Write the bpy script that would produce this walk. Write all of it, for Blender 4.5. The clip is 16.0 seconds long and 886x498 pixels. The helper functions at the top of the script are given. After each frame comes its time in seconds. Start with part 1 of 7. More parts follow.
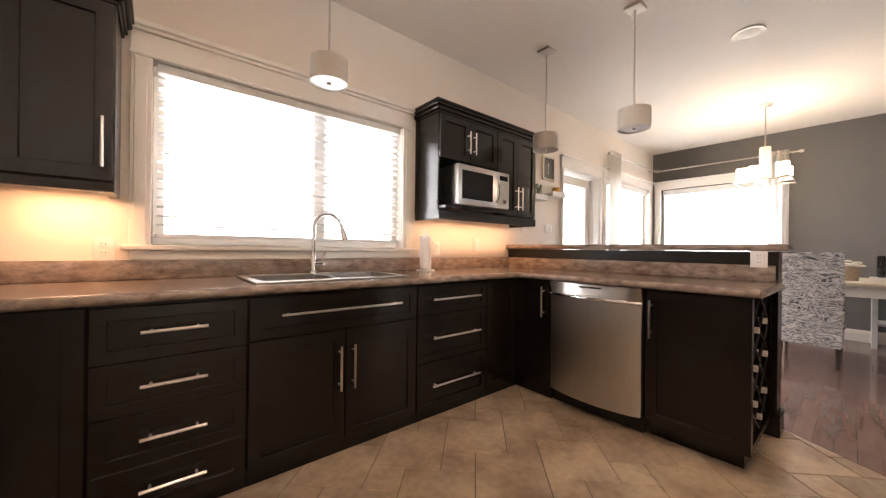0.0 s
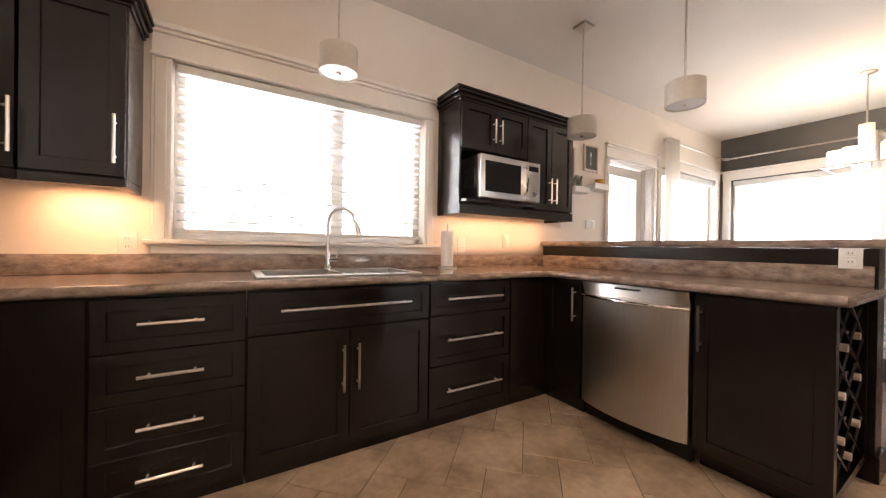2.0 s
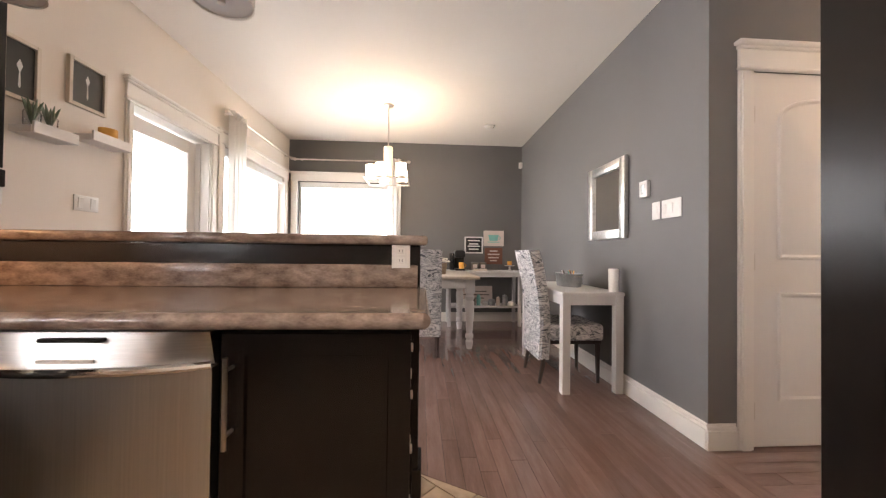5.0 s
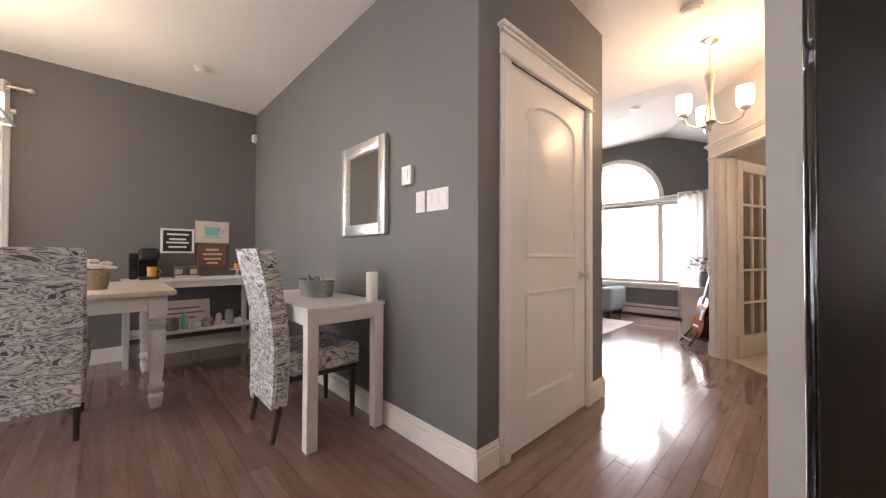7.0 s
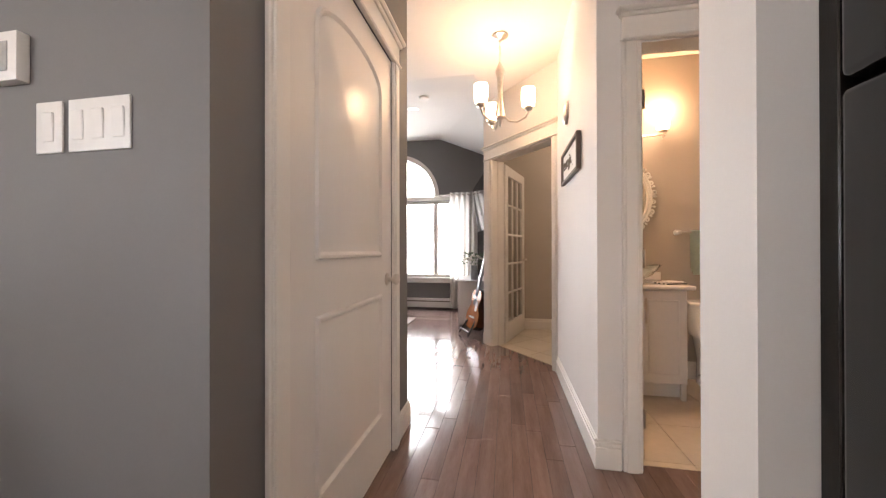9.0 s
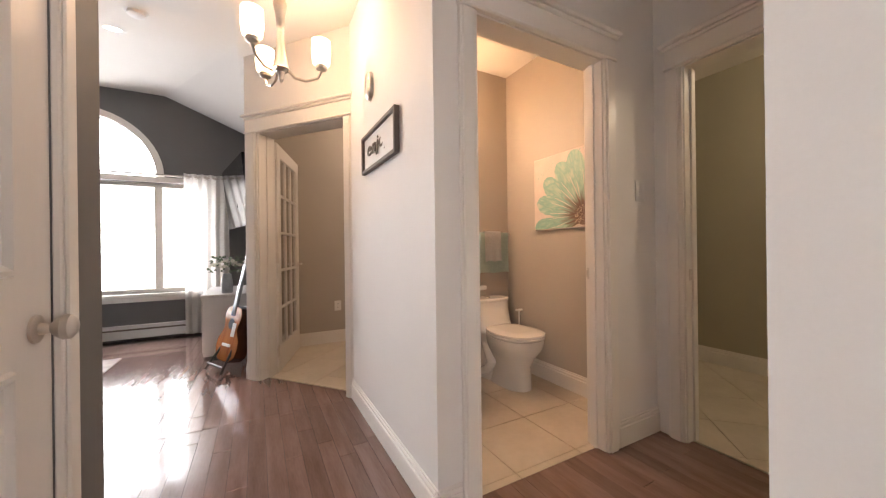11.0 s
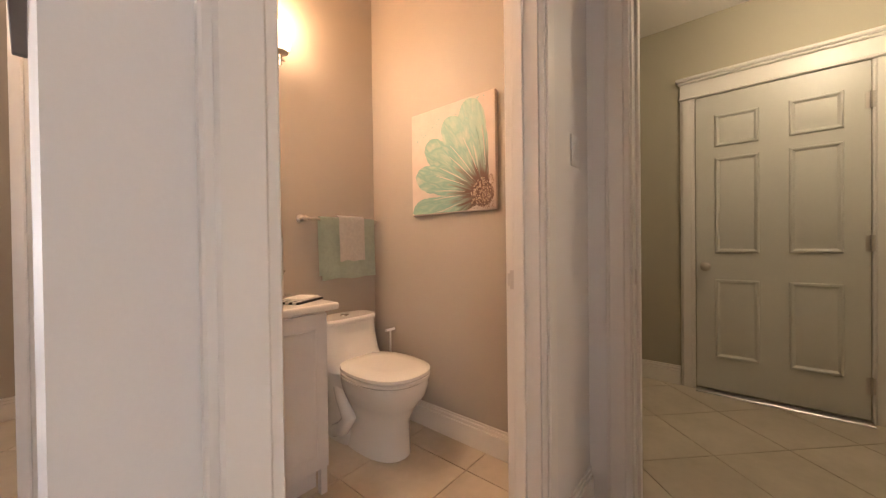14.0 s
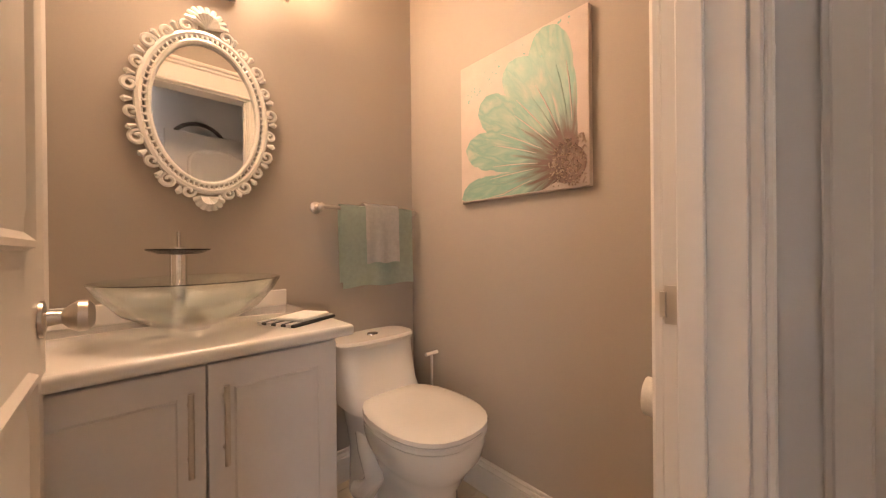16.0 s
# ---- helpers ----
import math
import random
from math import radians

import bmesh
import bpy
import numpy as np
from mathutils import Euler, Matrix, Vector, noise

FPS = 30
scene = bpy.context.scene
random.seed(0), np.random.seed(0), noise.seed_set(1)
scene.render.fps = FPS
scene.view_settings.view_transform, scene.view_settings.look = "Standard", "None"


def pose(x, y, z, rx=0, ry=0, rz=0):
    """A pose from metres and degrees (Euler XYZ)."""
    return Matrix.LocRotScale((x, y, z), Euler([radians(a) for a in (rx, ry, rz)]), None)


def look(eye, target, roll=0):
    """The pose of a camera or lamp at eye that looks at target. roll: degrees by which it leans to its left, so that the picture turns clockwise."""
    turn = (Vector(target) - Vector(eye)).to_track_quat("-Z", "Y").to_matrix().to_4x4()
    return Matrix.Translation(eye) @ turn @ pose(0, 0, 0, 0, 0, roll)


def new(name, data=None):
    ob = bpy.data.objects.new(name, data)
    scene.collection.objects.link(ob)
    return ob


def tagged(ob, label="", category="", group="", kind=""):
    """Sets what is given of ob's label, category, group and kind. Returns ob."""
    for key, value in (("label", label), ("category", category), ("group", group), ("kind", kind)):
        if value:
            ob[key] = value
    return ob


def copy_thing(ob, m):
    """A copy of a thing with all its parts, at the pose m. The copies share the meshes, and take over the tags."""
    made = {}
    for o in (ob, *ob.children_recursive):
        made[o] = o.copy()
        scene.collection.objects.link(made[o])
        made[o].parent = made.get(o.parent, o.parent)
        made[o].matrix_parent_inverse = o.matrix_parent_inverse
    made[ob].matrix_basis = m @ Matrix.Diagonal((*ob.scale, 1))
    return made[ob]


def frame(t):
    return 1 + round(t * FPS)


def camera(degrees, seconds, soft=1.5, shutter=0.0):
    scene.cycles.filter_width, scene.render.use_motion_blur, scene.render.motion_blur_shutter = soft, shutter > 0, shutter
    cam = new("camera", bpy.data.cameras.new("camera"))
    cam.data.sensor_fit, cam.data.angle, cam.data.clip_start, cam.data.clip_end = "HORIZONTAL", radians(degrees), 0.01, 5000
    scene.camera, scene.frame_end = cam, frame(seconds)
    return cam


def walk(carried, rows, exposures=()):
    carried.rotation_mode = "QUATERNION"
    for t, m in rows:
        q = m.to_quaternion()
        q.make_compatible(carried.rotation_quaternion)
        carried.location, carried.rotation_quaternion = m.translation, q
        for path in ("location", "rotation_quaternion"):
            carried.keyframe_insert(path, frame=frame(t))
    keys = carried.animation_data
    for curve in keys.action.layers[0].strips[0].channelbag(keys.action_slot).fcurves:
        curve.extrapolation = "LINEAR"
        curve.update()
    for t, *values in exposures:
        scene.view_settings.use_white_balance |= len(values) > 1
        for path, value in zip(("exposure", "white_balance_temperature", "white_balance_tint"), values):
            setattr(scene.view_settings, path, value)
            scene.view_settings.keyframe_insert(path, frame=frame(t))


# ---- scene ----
cam = camera(104.0, 16.0, soft=1.25)
PATH = [
    (0, (1.886, 0.558, 1.047), (3.165, 2.096, 1.047), 0.7),
    (0.5, (1.922, 0.531, 1.048), (3.06, 2.175, 1.041), 0.9),
    (1, (1.978, 0.512, 1.039), (3.029, 2.213, 1.031), 0.9),
    (1.5, (2.046, 0.512, 1.039), (3.074, 2.228, 1.028), 0.9),
    (2, (2.131, 0.553, 1.032), (3.178, 2.256, 1.021), 0.9),
    (2.5, (2.248, 0.632, 1.04), (3.444, 2.235, 1.029), 1.0),
    (3, (2.362, 0.706, 1.024), (3.84, 2.053, 1.017), 1.3),
    (3.5, (2.527, 0.761, 1.014), (4.258, 1.763, 1.014), 1.3),
    (4, (2.719, 0.798, 1.016), (4.617, 1.426, 1.03), 1.1),
    (4.5, (2.927, 0.85, 1.022), (4.912, 1.093, 1.036), 0.9),
    (4.7, (3.015, 0.853, 1.025), (5.013, 0.946, 1.043), 0.8),
    (6.8, (3.794, 0.587, 1.021), (5.335, -0.686, 1.058), 0.4),
    (7, (3.853, 0.534, 1.036), (5.301, -0.845, 1.065), 0.3),
    (7.5, (4.008, 0.374, 1.022), (5.203, -1.229, 1.049), 0.1),
    (8, (4.121, 0.192, 1.015), (5.041, -1.584, 1.046), -0.2),
    (8.2, (4.168, 0.129, 1.018), (4.973, -1.702, 1.048), -0.1),
    (10.3, (4.481, -0.448, 1.08), (3.99, -2.387, 1.076), -0.7),
    (10.5, (4.504, -0.521, 1.056), (3.856, -2.413, 1.064), -0.8),
    (11, (4.481, -0.674, 1.061), (3.534, -2.436, 1.061), -0.7),
    (11.5, (4.423, -0.825, 1.068), (3.222, -2.425, 1.045), -0.7),
    (12, (4.32, -0.957, 1.064), (2.957, -2.421, 1.031), -0.6),
    (12.5, (4.221, -1.052, 1.048), (2.751, -2.408, 1.019), -0.7),
    (13, (4.118, -1.175, 1.05), (2.605, -2.483, 1.02), -0.8),
    (13.5, (4.013, -1.288, 1.052), (2.486, -2.58, 1.03), -0.8),
    (14, (3.887, -1.411, 1.03), (2.353, -2.694, 1.012), -0.7),
    (14.5, (3.754, -1.53, 1.023), (2.231, -2.826, 1.006), -0.6),
    (15, (3.645, -1.641, 1.01), (2.16, -2.981, 0.996), -0.7),
    (15.5, (3.57, -1.728, 1.011), (2.151, -3.137, 0.998), -0.7),
    (16, (3.531, -1.79, 1.012), (2.175, -3.261, 1.007), -0.6),
]
EXPO = ((0, 0.25, 6900, 17), (4.5, 0.25, 6800, 17), (8.2, -0.04, 6750, 17), (11, -0.07, 6750, 17), (12, 0.1, 6800, 18), (13, 0.06, 6800, 18), (16, -0.04, 6650, 17))
walk(cam, [(t, look(eye, target, roll)) for t, eye, target, roll in PATH], EXPO)

# ---------------------------------------------------------------- world and lights
world = bpy.data.worlds.new("sky")
scene.world = world
world.use_nodes = True
wn = world.node_tree.nodes
sky = wn.new("ShaderNodeTexSky")
sky.sky_type, sky.sun_disc, sky.sun_elevation, sky.sun_rotation = "NISHITA", False, radians(50), radians(200)
world.node_tree.links.new(sky.outputs[0], wn["Background"].inputs[0])
wn["Background"].inputs[1].default_value = 0.15


def lamp(name, kind, m, power, color=(1, 1, 1), size=(0.1, 0.1), angle=None):
    data = bpy.data.lights.new(name, kind)
    data.energy, data.color = power, color
    if kind == "AREA":
        data.shape, data.size, data.size_y = "RECTANGLE", size[0], size[1]
    elif kind == "SUN":
        data.angle = radians(angle)
    else:
        data.shadow_soft_size = size[0]
    ob = new(name, data)
    ob.matrix_world = m
    return ob


lamp("sun", "SUN", look((0, 0, 30), (8, 6, 0)), 1.0, (1, 0.96, 0.9), angle=12)
DAY = (0.93, 0.97, 1.0)
lamp("daylight_kitchen", "AREA", look((2.6, 3.12, 1.5), (2.6, 0, 1.3)), 85, DAY, (1.5, 0.95))
lamp("daylight_dining_east", "AREA", look((8.75, 2.0, 1.5), (0, 2.0, 1.3)), 62, DAY, (1.8, 1.4))
lamp("daylight_dining_north", "AREA", look((7.75, 3.2, 1.5), (7.75, 0, 1.3)), 50, DAY, (1.4, 1.4))
lamp("daylight_patio", "AREA", look((6.1, 3.3, 1.1), (6.1, 0, 1.0)), 50, DAY, (1.3, 1.9))
lamp("daylight_living", "AREA", look((6.27, -6.5, 1.55), (6.27, 0, 1.2)), 250, DAY, (2.5, 2.3))
WARM = (1.0, 0.62, 0.34)

# ---------------------------------------------------------------- materials


def material(name, c1, c2=None, scale=6.0, rough=0.5, metal=0.0, bump=0.0, stretch=(1, 1, 1), fine=60.0, spread=0.12,
             vary=0.0, coat=0.0, transmission=0.0, emit=0.0):
    m = bpy.data.materials.new(name)
    m.use_nodes = True
    nt, b = m.node_tree, m.node_tree.nodes["Principled BSDF"]
    b.inputs["Roughness"].default_value, b.inputs["Metallic"].default_value = rough, metal
    b.inputs["Coat Weight"].default_value, b.inputs["Transmission Weight"].default_value = coat, transmission
    c2 = c2 or tuple(c * (1 - spread) for c in c1)
    tc, mp = nt.nodes.new("ShaderNodeTexCoord"), nt.nodes.new("ShaderNodeMapping")
    mp.inputs["Scale"].default_value = stretch
    nt.links.new(tc.outputs["Object"], mp.inputs[0])
    big, small, add = nt.nodes.new("ShaderNodeTexNoise"), nt.nodes.new("ShaderNodeTexNoise"), nt.nodes.new("ShaderNodeMath")
    big.inputs["Scale"].default_value, small.inputs["Scale"].default_value = scale, fine
    big.inputs["Detail"].default_value = 5
    add.operation = "MULTIPLY_ADD"
    add.inputs[1].default_value = 0.35
    for n in (big, small):
        nt.links.new(mp.outputs[0], n.inputs["Vector"])
    nt.links.new(small.outputs[0], add.inputs[0])
    nt.links.new(big.outputs[0], add.inputs[2])
    ramp = nt.nodes.new("ShaderNodeValToRGB")
    ramp.color_ramp.elements[0].position, ramp.color_ramp.elements[1].position = 0.45, 0.9
    ramp.color_ramp.elements[0].color, ramp.color_ramp.elements[1].color = (*c1, 1), (*c2, 1)
    nt.links.new(add.outputs[0], ramp.inputs[0])
    out = ramp.outputs[0]
    if vary:
        info, hsv, rng = nt.nodes.new("ShaderNodeObjectInfo"), nt.nodes.new("ShaderNodeHueSaturation"), nt.nodes.new("ShaderNodeMapRange")
        geo, mx = nt.nodes.new("ShaderNodeNewGeometry"), nt.nodes.new("ShaderNodeMath")
        mx.operation = "PINGPONG"
        mx.inputs[1].default_value = 1.0
        plus = nt.nodes.new("ShaderNodeMath")
        nt.links.new(info.outputs["Random"], plus.inputs[0])
        nt.links.new(geo.outputs["Random Per Island"], plus.inputs[1])
        nt.links.new(plus.outputs[0], mx.inputs[0])
        rng.inputs["To Min"].default_value, rng.inputs["To Max"].default_value = 1 - vary, 1 + vary
        nt.links.new(mx.outputs[0], rng.inputs[0])
        nt.links.new(rng.outputs[0], hsv.inputs["Value"])
        nt.links.new(out, hsv.inputs["Color"])
        out = hsv.outputs[0]
    nt.links.new(out, b.inputs["Base Color"])
    if bump:
        bp = nt.nodes.new("ShaderNodeBump")
        bp.inputs["Strength"].default_value, bp.inputs["Distance"].default_value = bump, 0.004
        nt.links.new(add.outputs[0], bp.inputs["Height"])
        nt.links.new(bp.outputs[0], b.inputs["Normal"])
    if emit:
        b.inputs["Emission Color"].default_value, b.inputs["Emission Strength"].default_value = (*c1, 1), emit
    return m


def fabric_material(name, dark, mid, light):
    """Brush-stroke print: bent bands of three greys on a woven cloth."""
    m = material(name, mid, rough=0.9, bump=0.4)
    nt, b = m.node_tree, m.node_tree.nodes["Principled BSDF"]
    tc, mp, n1 = nt.nodes.new("ShaderNodeTexCoord"), nt.nodes.new("ShaderNodeMapping"), nt.nodes.new("ShaderNodeTexNoise")
    nt.links.new(tc.outputs["Object"], mp.inputs[0])
    mp.inputs["Scale"].default_value = (3.6, 3.6, 10)
    n1.inputs["Scale"].default_value, n1.inputs["Detail"].default_value, n1.inputs["Distortion"].default_value = 1.4, 3.0, 2.6
    nt.links.new(mp.outputs[0], n1.inputs["Vector"])
    r = nt.nodes.new("ShaderNodeValToRGB")
    r.color_ramp.elements[0].position, r.color_ramp.elements[0].color = 0.36, (*dark, 1)
    r.color_ramp.elements[1].position, r.color_ramp.elements[1].color = 0.6, (*light, 1)
    for p, c in ((0.43, light), (0.48, mid), (0.515, dark), (0.56, light), (0.585, mid)):
        e = r.color_ramp.elements.new(p)
        e.color = (*c, 1)
    nt.links.new(n1.outputs[0], r.inputs[0])
    nt.links.new(r.outputs[0], b.inputs["Base Color"])
    return m


CREAM = material("cream_wall_paint", (0.74, 0.67, 0.6), scale=1.5, rough=0.7, bump=0.08, spread=0.05, fine=180)
WHITEWALL = material("white_wall_paint", (0.76, 0.73, 0.7), scale=1.5, rough=0.65, bump=0.08, spread=0.05, fine=180)
GREY = material("charcoal_wall_paint", (0.155, 0.15, 0.148), scale=1.5, rough=0.6, bump=0.08, spread=0.08, fine=180)
TAUPE = material("greige_wall_paint", (0.44, 0.39, 0.335), scale=1.5, rough=0.65, bump=0.08, spread=0.06, fine=180)
LAUNDRY = material("olive_beige_wall_paint", (0.43, 0.39, 0.3), scale=1.5, rough=0.65, bump=0.08, spread=0.06, fine=180)
CEIL = material("ceiling_paint", (0.78, 0.74, 0.69), scale=1.2, rough=0.9, bump=0.12, spread=0.04, fine=120)
TRIM = material("white_trim_paint", (0.78, 0.74, 0.69), scale=3, rough=0.35, bump=0.04, spread=0.05)
DOORW = material("white_door_paint", (0.74, 0.7, 0.66), scale=3, rough=0.28, bump=0.05, spread=0.05, stretch=(1, 1, 0.2))
DOORG = material("pale_green_door_paint", (0.62, 0.6, 0.54), scale=3, rough=0.35, bump=0.05, spread=0.05)
ESPRESSO = material("espresso_stained_wood", (0.0055, 0.004, 0.0036), (0.0125, 0.0088, 0.0072), scale=5, rough=0.25, bump=0.07, stretch=(6, 6, 0.6), fine=40)
COUNTER = material("brown_granite_laminate", (0.13, 0.092, 0.074), (0.34, 0.265, 0.22), scale=26, rough=0.13, bump=0.02, fine=150, stretch=(0.6, 0.6, 1.3))
STEEL = material("brushed_steel", (0.56, 0.54, 0.52), scale=8, rough=0.3, metal=1.0, bump=0.04, stretch=(1, 1, 30), spread=0.15)
STEELV = material("brushed_steel_vertical", (0.6, 0.57, 0.54), scale=8, rough=0.36, metal=1.0, bump=0.02, stretch=(30, 30, 0.5), spread=0.12)
NICKEL = material("satin_nickel", (0.66, 0.61, 0.56), scale=20, rough=0.28, metal=1.0, spread=0.06)
CHROME = material("chrome", (0.8, 0.8, 0.8), scale=20, rough=0.08, metal=1.0, spread=0.03)
SILVER = material("hammered_silver", (0.75, 0.74, 0.72), scale=45, rough=0.3, metal=0.9, bump=0.9, spread=0.3, fine=120)
BLACKGLASS = material("black_glass", (0.006, 0.006, 0.007), scale=5, rough=0.06, spread=0.1)
BLACK = material("black_plastic", (0.012, 0.012, 0.012), scale=20, rough=0.4, bump=0.05)
FRIDGE = material("gloss_black_steel", (0.01, 0.0105, 0.012), scale=6, rough=0.1, spread=0.1, coat=0.3)
WHITEPL = material("white_plastic", (0.75, 0.73, 0.7), scale=20, rough=0.4, spread=0.04)
PORCELAIN = material("white_porcelain", (0.8, 0.78, 0.75), scale=8, rough=0.08, spread=0.02, coat=0.5)
SHADE = material("cream_linen_shade", (0.62, 0.57, 0.5), scale=60, rough=0.85, bump=0.3, spread=0.1)
DIFFUSER = material("white_acrylic", (0.58, 0.57, 0.56), rough=0.4, spread=0.03)
GLASS = material("clear_glass", (0.97, 0.98, 0.98), rough=0.0, transmission=1.0, spread=0.0)
AQUAGLASS = material("pale_aqua_glass", (0.95, 0.99, 0.975), rough=0.12, transmission=1.0, spread=0.0)
FROST = material("frosted_glass", (0.12, 0.12, 0.115), scale=30, rough=0.35, bump=0.3, fine=90)
MIRROR = material("mirror_silvering", (0.85, 0.86, 0.86), rough=0.02, metal=1.0, spread=0.0)
BULB = material("lit_opal_glass", (1.0, 0.72, 0.45), rough=0.3, spread=0.0, emit=9.0)
BULBW = material("lit_white_glass", (1.0, 0.84, 0.64), rough=0.3, spread=0.0, emit=8.0)
PAINTW = material("white_furniture_paint", (0.72, 0.7, 0.69), scale=6, rough=0.38, bump=0.06, spread=0.06)
CREAMTOP = material("cream_table_top", (0.68, 0.6, 0.5), scale=4, rough=0.35, bump=0.05, stretch=(1, 8, 1))
CHAIRCLOTH = fabric_material("brush_print_cloth", (0.09, 0.095, 0.11), (0.4, 0.4, 0.42), (0.68, 0.665, 0.655))
DARKWOOD = material("dark_leg_wood", (0.03, 0.016, 0.012), scale=9, rough=0.3, stretch=(4, 4, 0.5))
PLANK = material("brown_maple_planks", (0.145, 0.086, 0.07), (0.215, 0.136, 0.114), scale=3.0, rough=0.17, bump=0.04, stretch=(7, 0.9, 1), fine=22, vary=0.2, coat=0.4)
PLANKX = material("brown_maple_planks_across", (0.145, 0.086, 0.07), (0.215, 0.136, 0.114), scale=3.0, rough=0.17, bump=0.04, stretch=(0.9, 7, 1), fine=22, vary=0.2, coat=0.4)
SEAM = material("dark_floor_seam", (0.05, 0.028, 0.02), rough=0.6)
TILE = material("tan_slate_tile", (0.23, 0.16, 0.105), (0.52, 0.4, 0.285), scale=4, rough=0.3, bump=0.25, fine=26, vary=0.2)
GROUT = material("grey_brown_grout", (0.16, 0.12, 0.085), scale=40, rough=0.9, bump=0.3)
BTILE = material("beige_bath_tile", (0.5, 0.43, 0.34), (0.6, 0.52, 0.43), scale=4, rough=0.3, bump=0.05, fine=25, vary=0.05)
BGROUT = material("dark_beige_grout", (0.3, 0.25, 0.2), scale=40, rough=0.9)
TOWELG = material("sage_terry_towel", (0.6, 0.7, 0.62), scale=60, rough=0.95, bump=0.04, fine=250)
TOWELW = material("white_terry_towel", (0.86, 0.83, 0.8), scale=60, rough=0.95, bump=0.04, fine=250)
CURTAIN = material("white_sheer_cloth", (0.8, 0.78, 0.76), scale=60, rough=0.9, bump=0.2, spread=0.05)
SLAT = material("white_blind_slat", (0.7, 0.69, 0.67), scale=10, rough=0.5, spread=0.03)
GRASS = material("pale_lawn", (0.1, 0.14, 0.06), (0.2, 0.22, 0.12), scale=0.6, rough=0.9, bump=0.4)
for m, share in ((CURTAIN, 0.7), (SLAT, 0.03), (SHADE, 0.25)):
    nt = m.node_tree
    tr, mx = nt.nodes.new("ShaderNodeBsdfTranslucent"), nt.nodes.new("ShaderNodeMixShader")
    tr.inputs[0].default_value = (0.92, 0.9, 0.87, 1)
    mx.inputs[0].default_value = share
    nt.links.new(nt.nodes["Principled BSDF"].outputs[0], mx.inputs[1])
    nt.links.new(tr.outputs[0], mx.inputs[2])
    nt.links.new(mx.outputs[0], nt.nodes["Material Output"].inputs[0])
# self-lit white for the backdrop, in place of a blown-out sky
BACKGLOW = material("white_backdrop_glow", (0.95, 0.98, 1.0), rough=1.0, spread=0.02, emit=2.2)
CANVAS = material("cream_canvas", (0.66, 0.56, 0.5), scale=12, rough=0.8, bump=0.35, fine=200)
UMBER = material("umber_paint", (0.12, 0.07, 0.055), (0.26, 0.17, 0.14), scale=14, rough=0.6, bump=0.6)
SEEDS = material("flower_heart_paint", (0.3, 0.2, 0.14), (0.62, 0.52, 0.43), scale=55, rough=0.7, bump=1.0, fine=120)
GREYWOOD = material("grey_washed_wood", (0.17, 0.14, 0.12), scale=12, rough=0.6, bump=0.2, stretch=(1, 1, 8))
TEAL = material("teal_paint", (0.2, 0.5, 0.45), rough=0.6)
TERRA = material("rust_brown_board", (0.2, 0.085, 0.055), scale=9, rough=0.7, bump=0.2)
YELLOW = material("mustard_candle_wax", (0.75, 0.36, 0.06), rough=0.5)
GALV = material("galvanised_tin", (0.5, 0.51, 0.52), scale=14, rough=0.38, metal=0.8, spread=0.35, bump=0.1)
WICKER = material("wicker", (0.25, 0.17, 0.11), (0.42, 0.33, 0.24), scale=50, rough=0.8, bump=1.0, stretch=(1, 1, 6))
PETALW = material("white_flower", (0.8, 0.77, 0.68), scale=20, rough=0.7)
LEAF = material("grey_green_leaf", (0.1, 0.15, 0.09), (0.2, 0.25, 0.17), scale=20, rough=0.6)
SOFA = material("grey_blue_upholstery", (0.24, 0.28, 0.31), scale=40, rough=0.85, bump=0.3)
RUG = material("pale_rug", (0.55, 0.51, 0.48), (0.4, 0.37, 0.35), scale=10, rough=0.95, bump=0.7, fine=150)
SPRUCE = material("sunburst_spruce", (0.5, 0.2, 0.06), (0.32, 0.09, 0.03), scale=4, rough=0.15, stretch=(8, 8, 0.6), coat=0.6)
ROSEWOOD = material("rosewood_sides", (0.09, 0.03, 0.016), scale=5, rough=0.2, stretch=(6, 6, 0.6), coat=0.5)
CORK = material("bottle_neck_foil", (0.55, 0.45, 0.35), rough=0.4)
BOTTLE = material("dark_bottle_glass", (0.02, 0.035, 0.02), rough=0.08, spread=0.1)

ESPRESSO.node_tree.nodes["Principled BSDF"].inputs["Specular IOR Level"].default_value = 0.38

# ---------------------------------------------------------------- mesh helpers


def box(bm, x0, x1, y0, y1, z0, z1, bevel=0.0, seg=1):
    r = bmesh.ops.create_cube(bm, size=1.0, matrix=Matrix.Translation(((x0 + x1) / 2, (y0 + y1) / 2, (z0 + z1) / 2)) @ Matrix.Diagonal((abs(x1 - x0), abs(y1 - y0), abs(z1 - z0), 1)))
    if bevel:
        bmesh.ops.bevel(bm, geom=list({e for v in r["verts"] for e in v.link_edges}), offset=bevel, segments=seg, affect="EDGES", profile=0.5)
    return bm


def boxes(*rows, bevel=0.0, seg=1):
    bm = bmesh.new()
    for r in rows:
        box(bm, *r, bevel=bevel, seg=seg)
    return bm


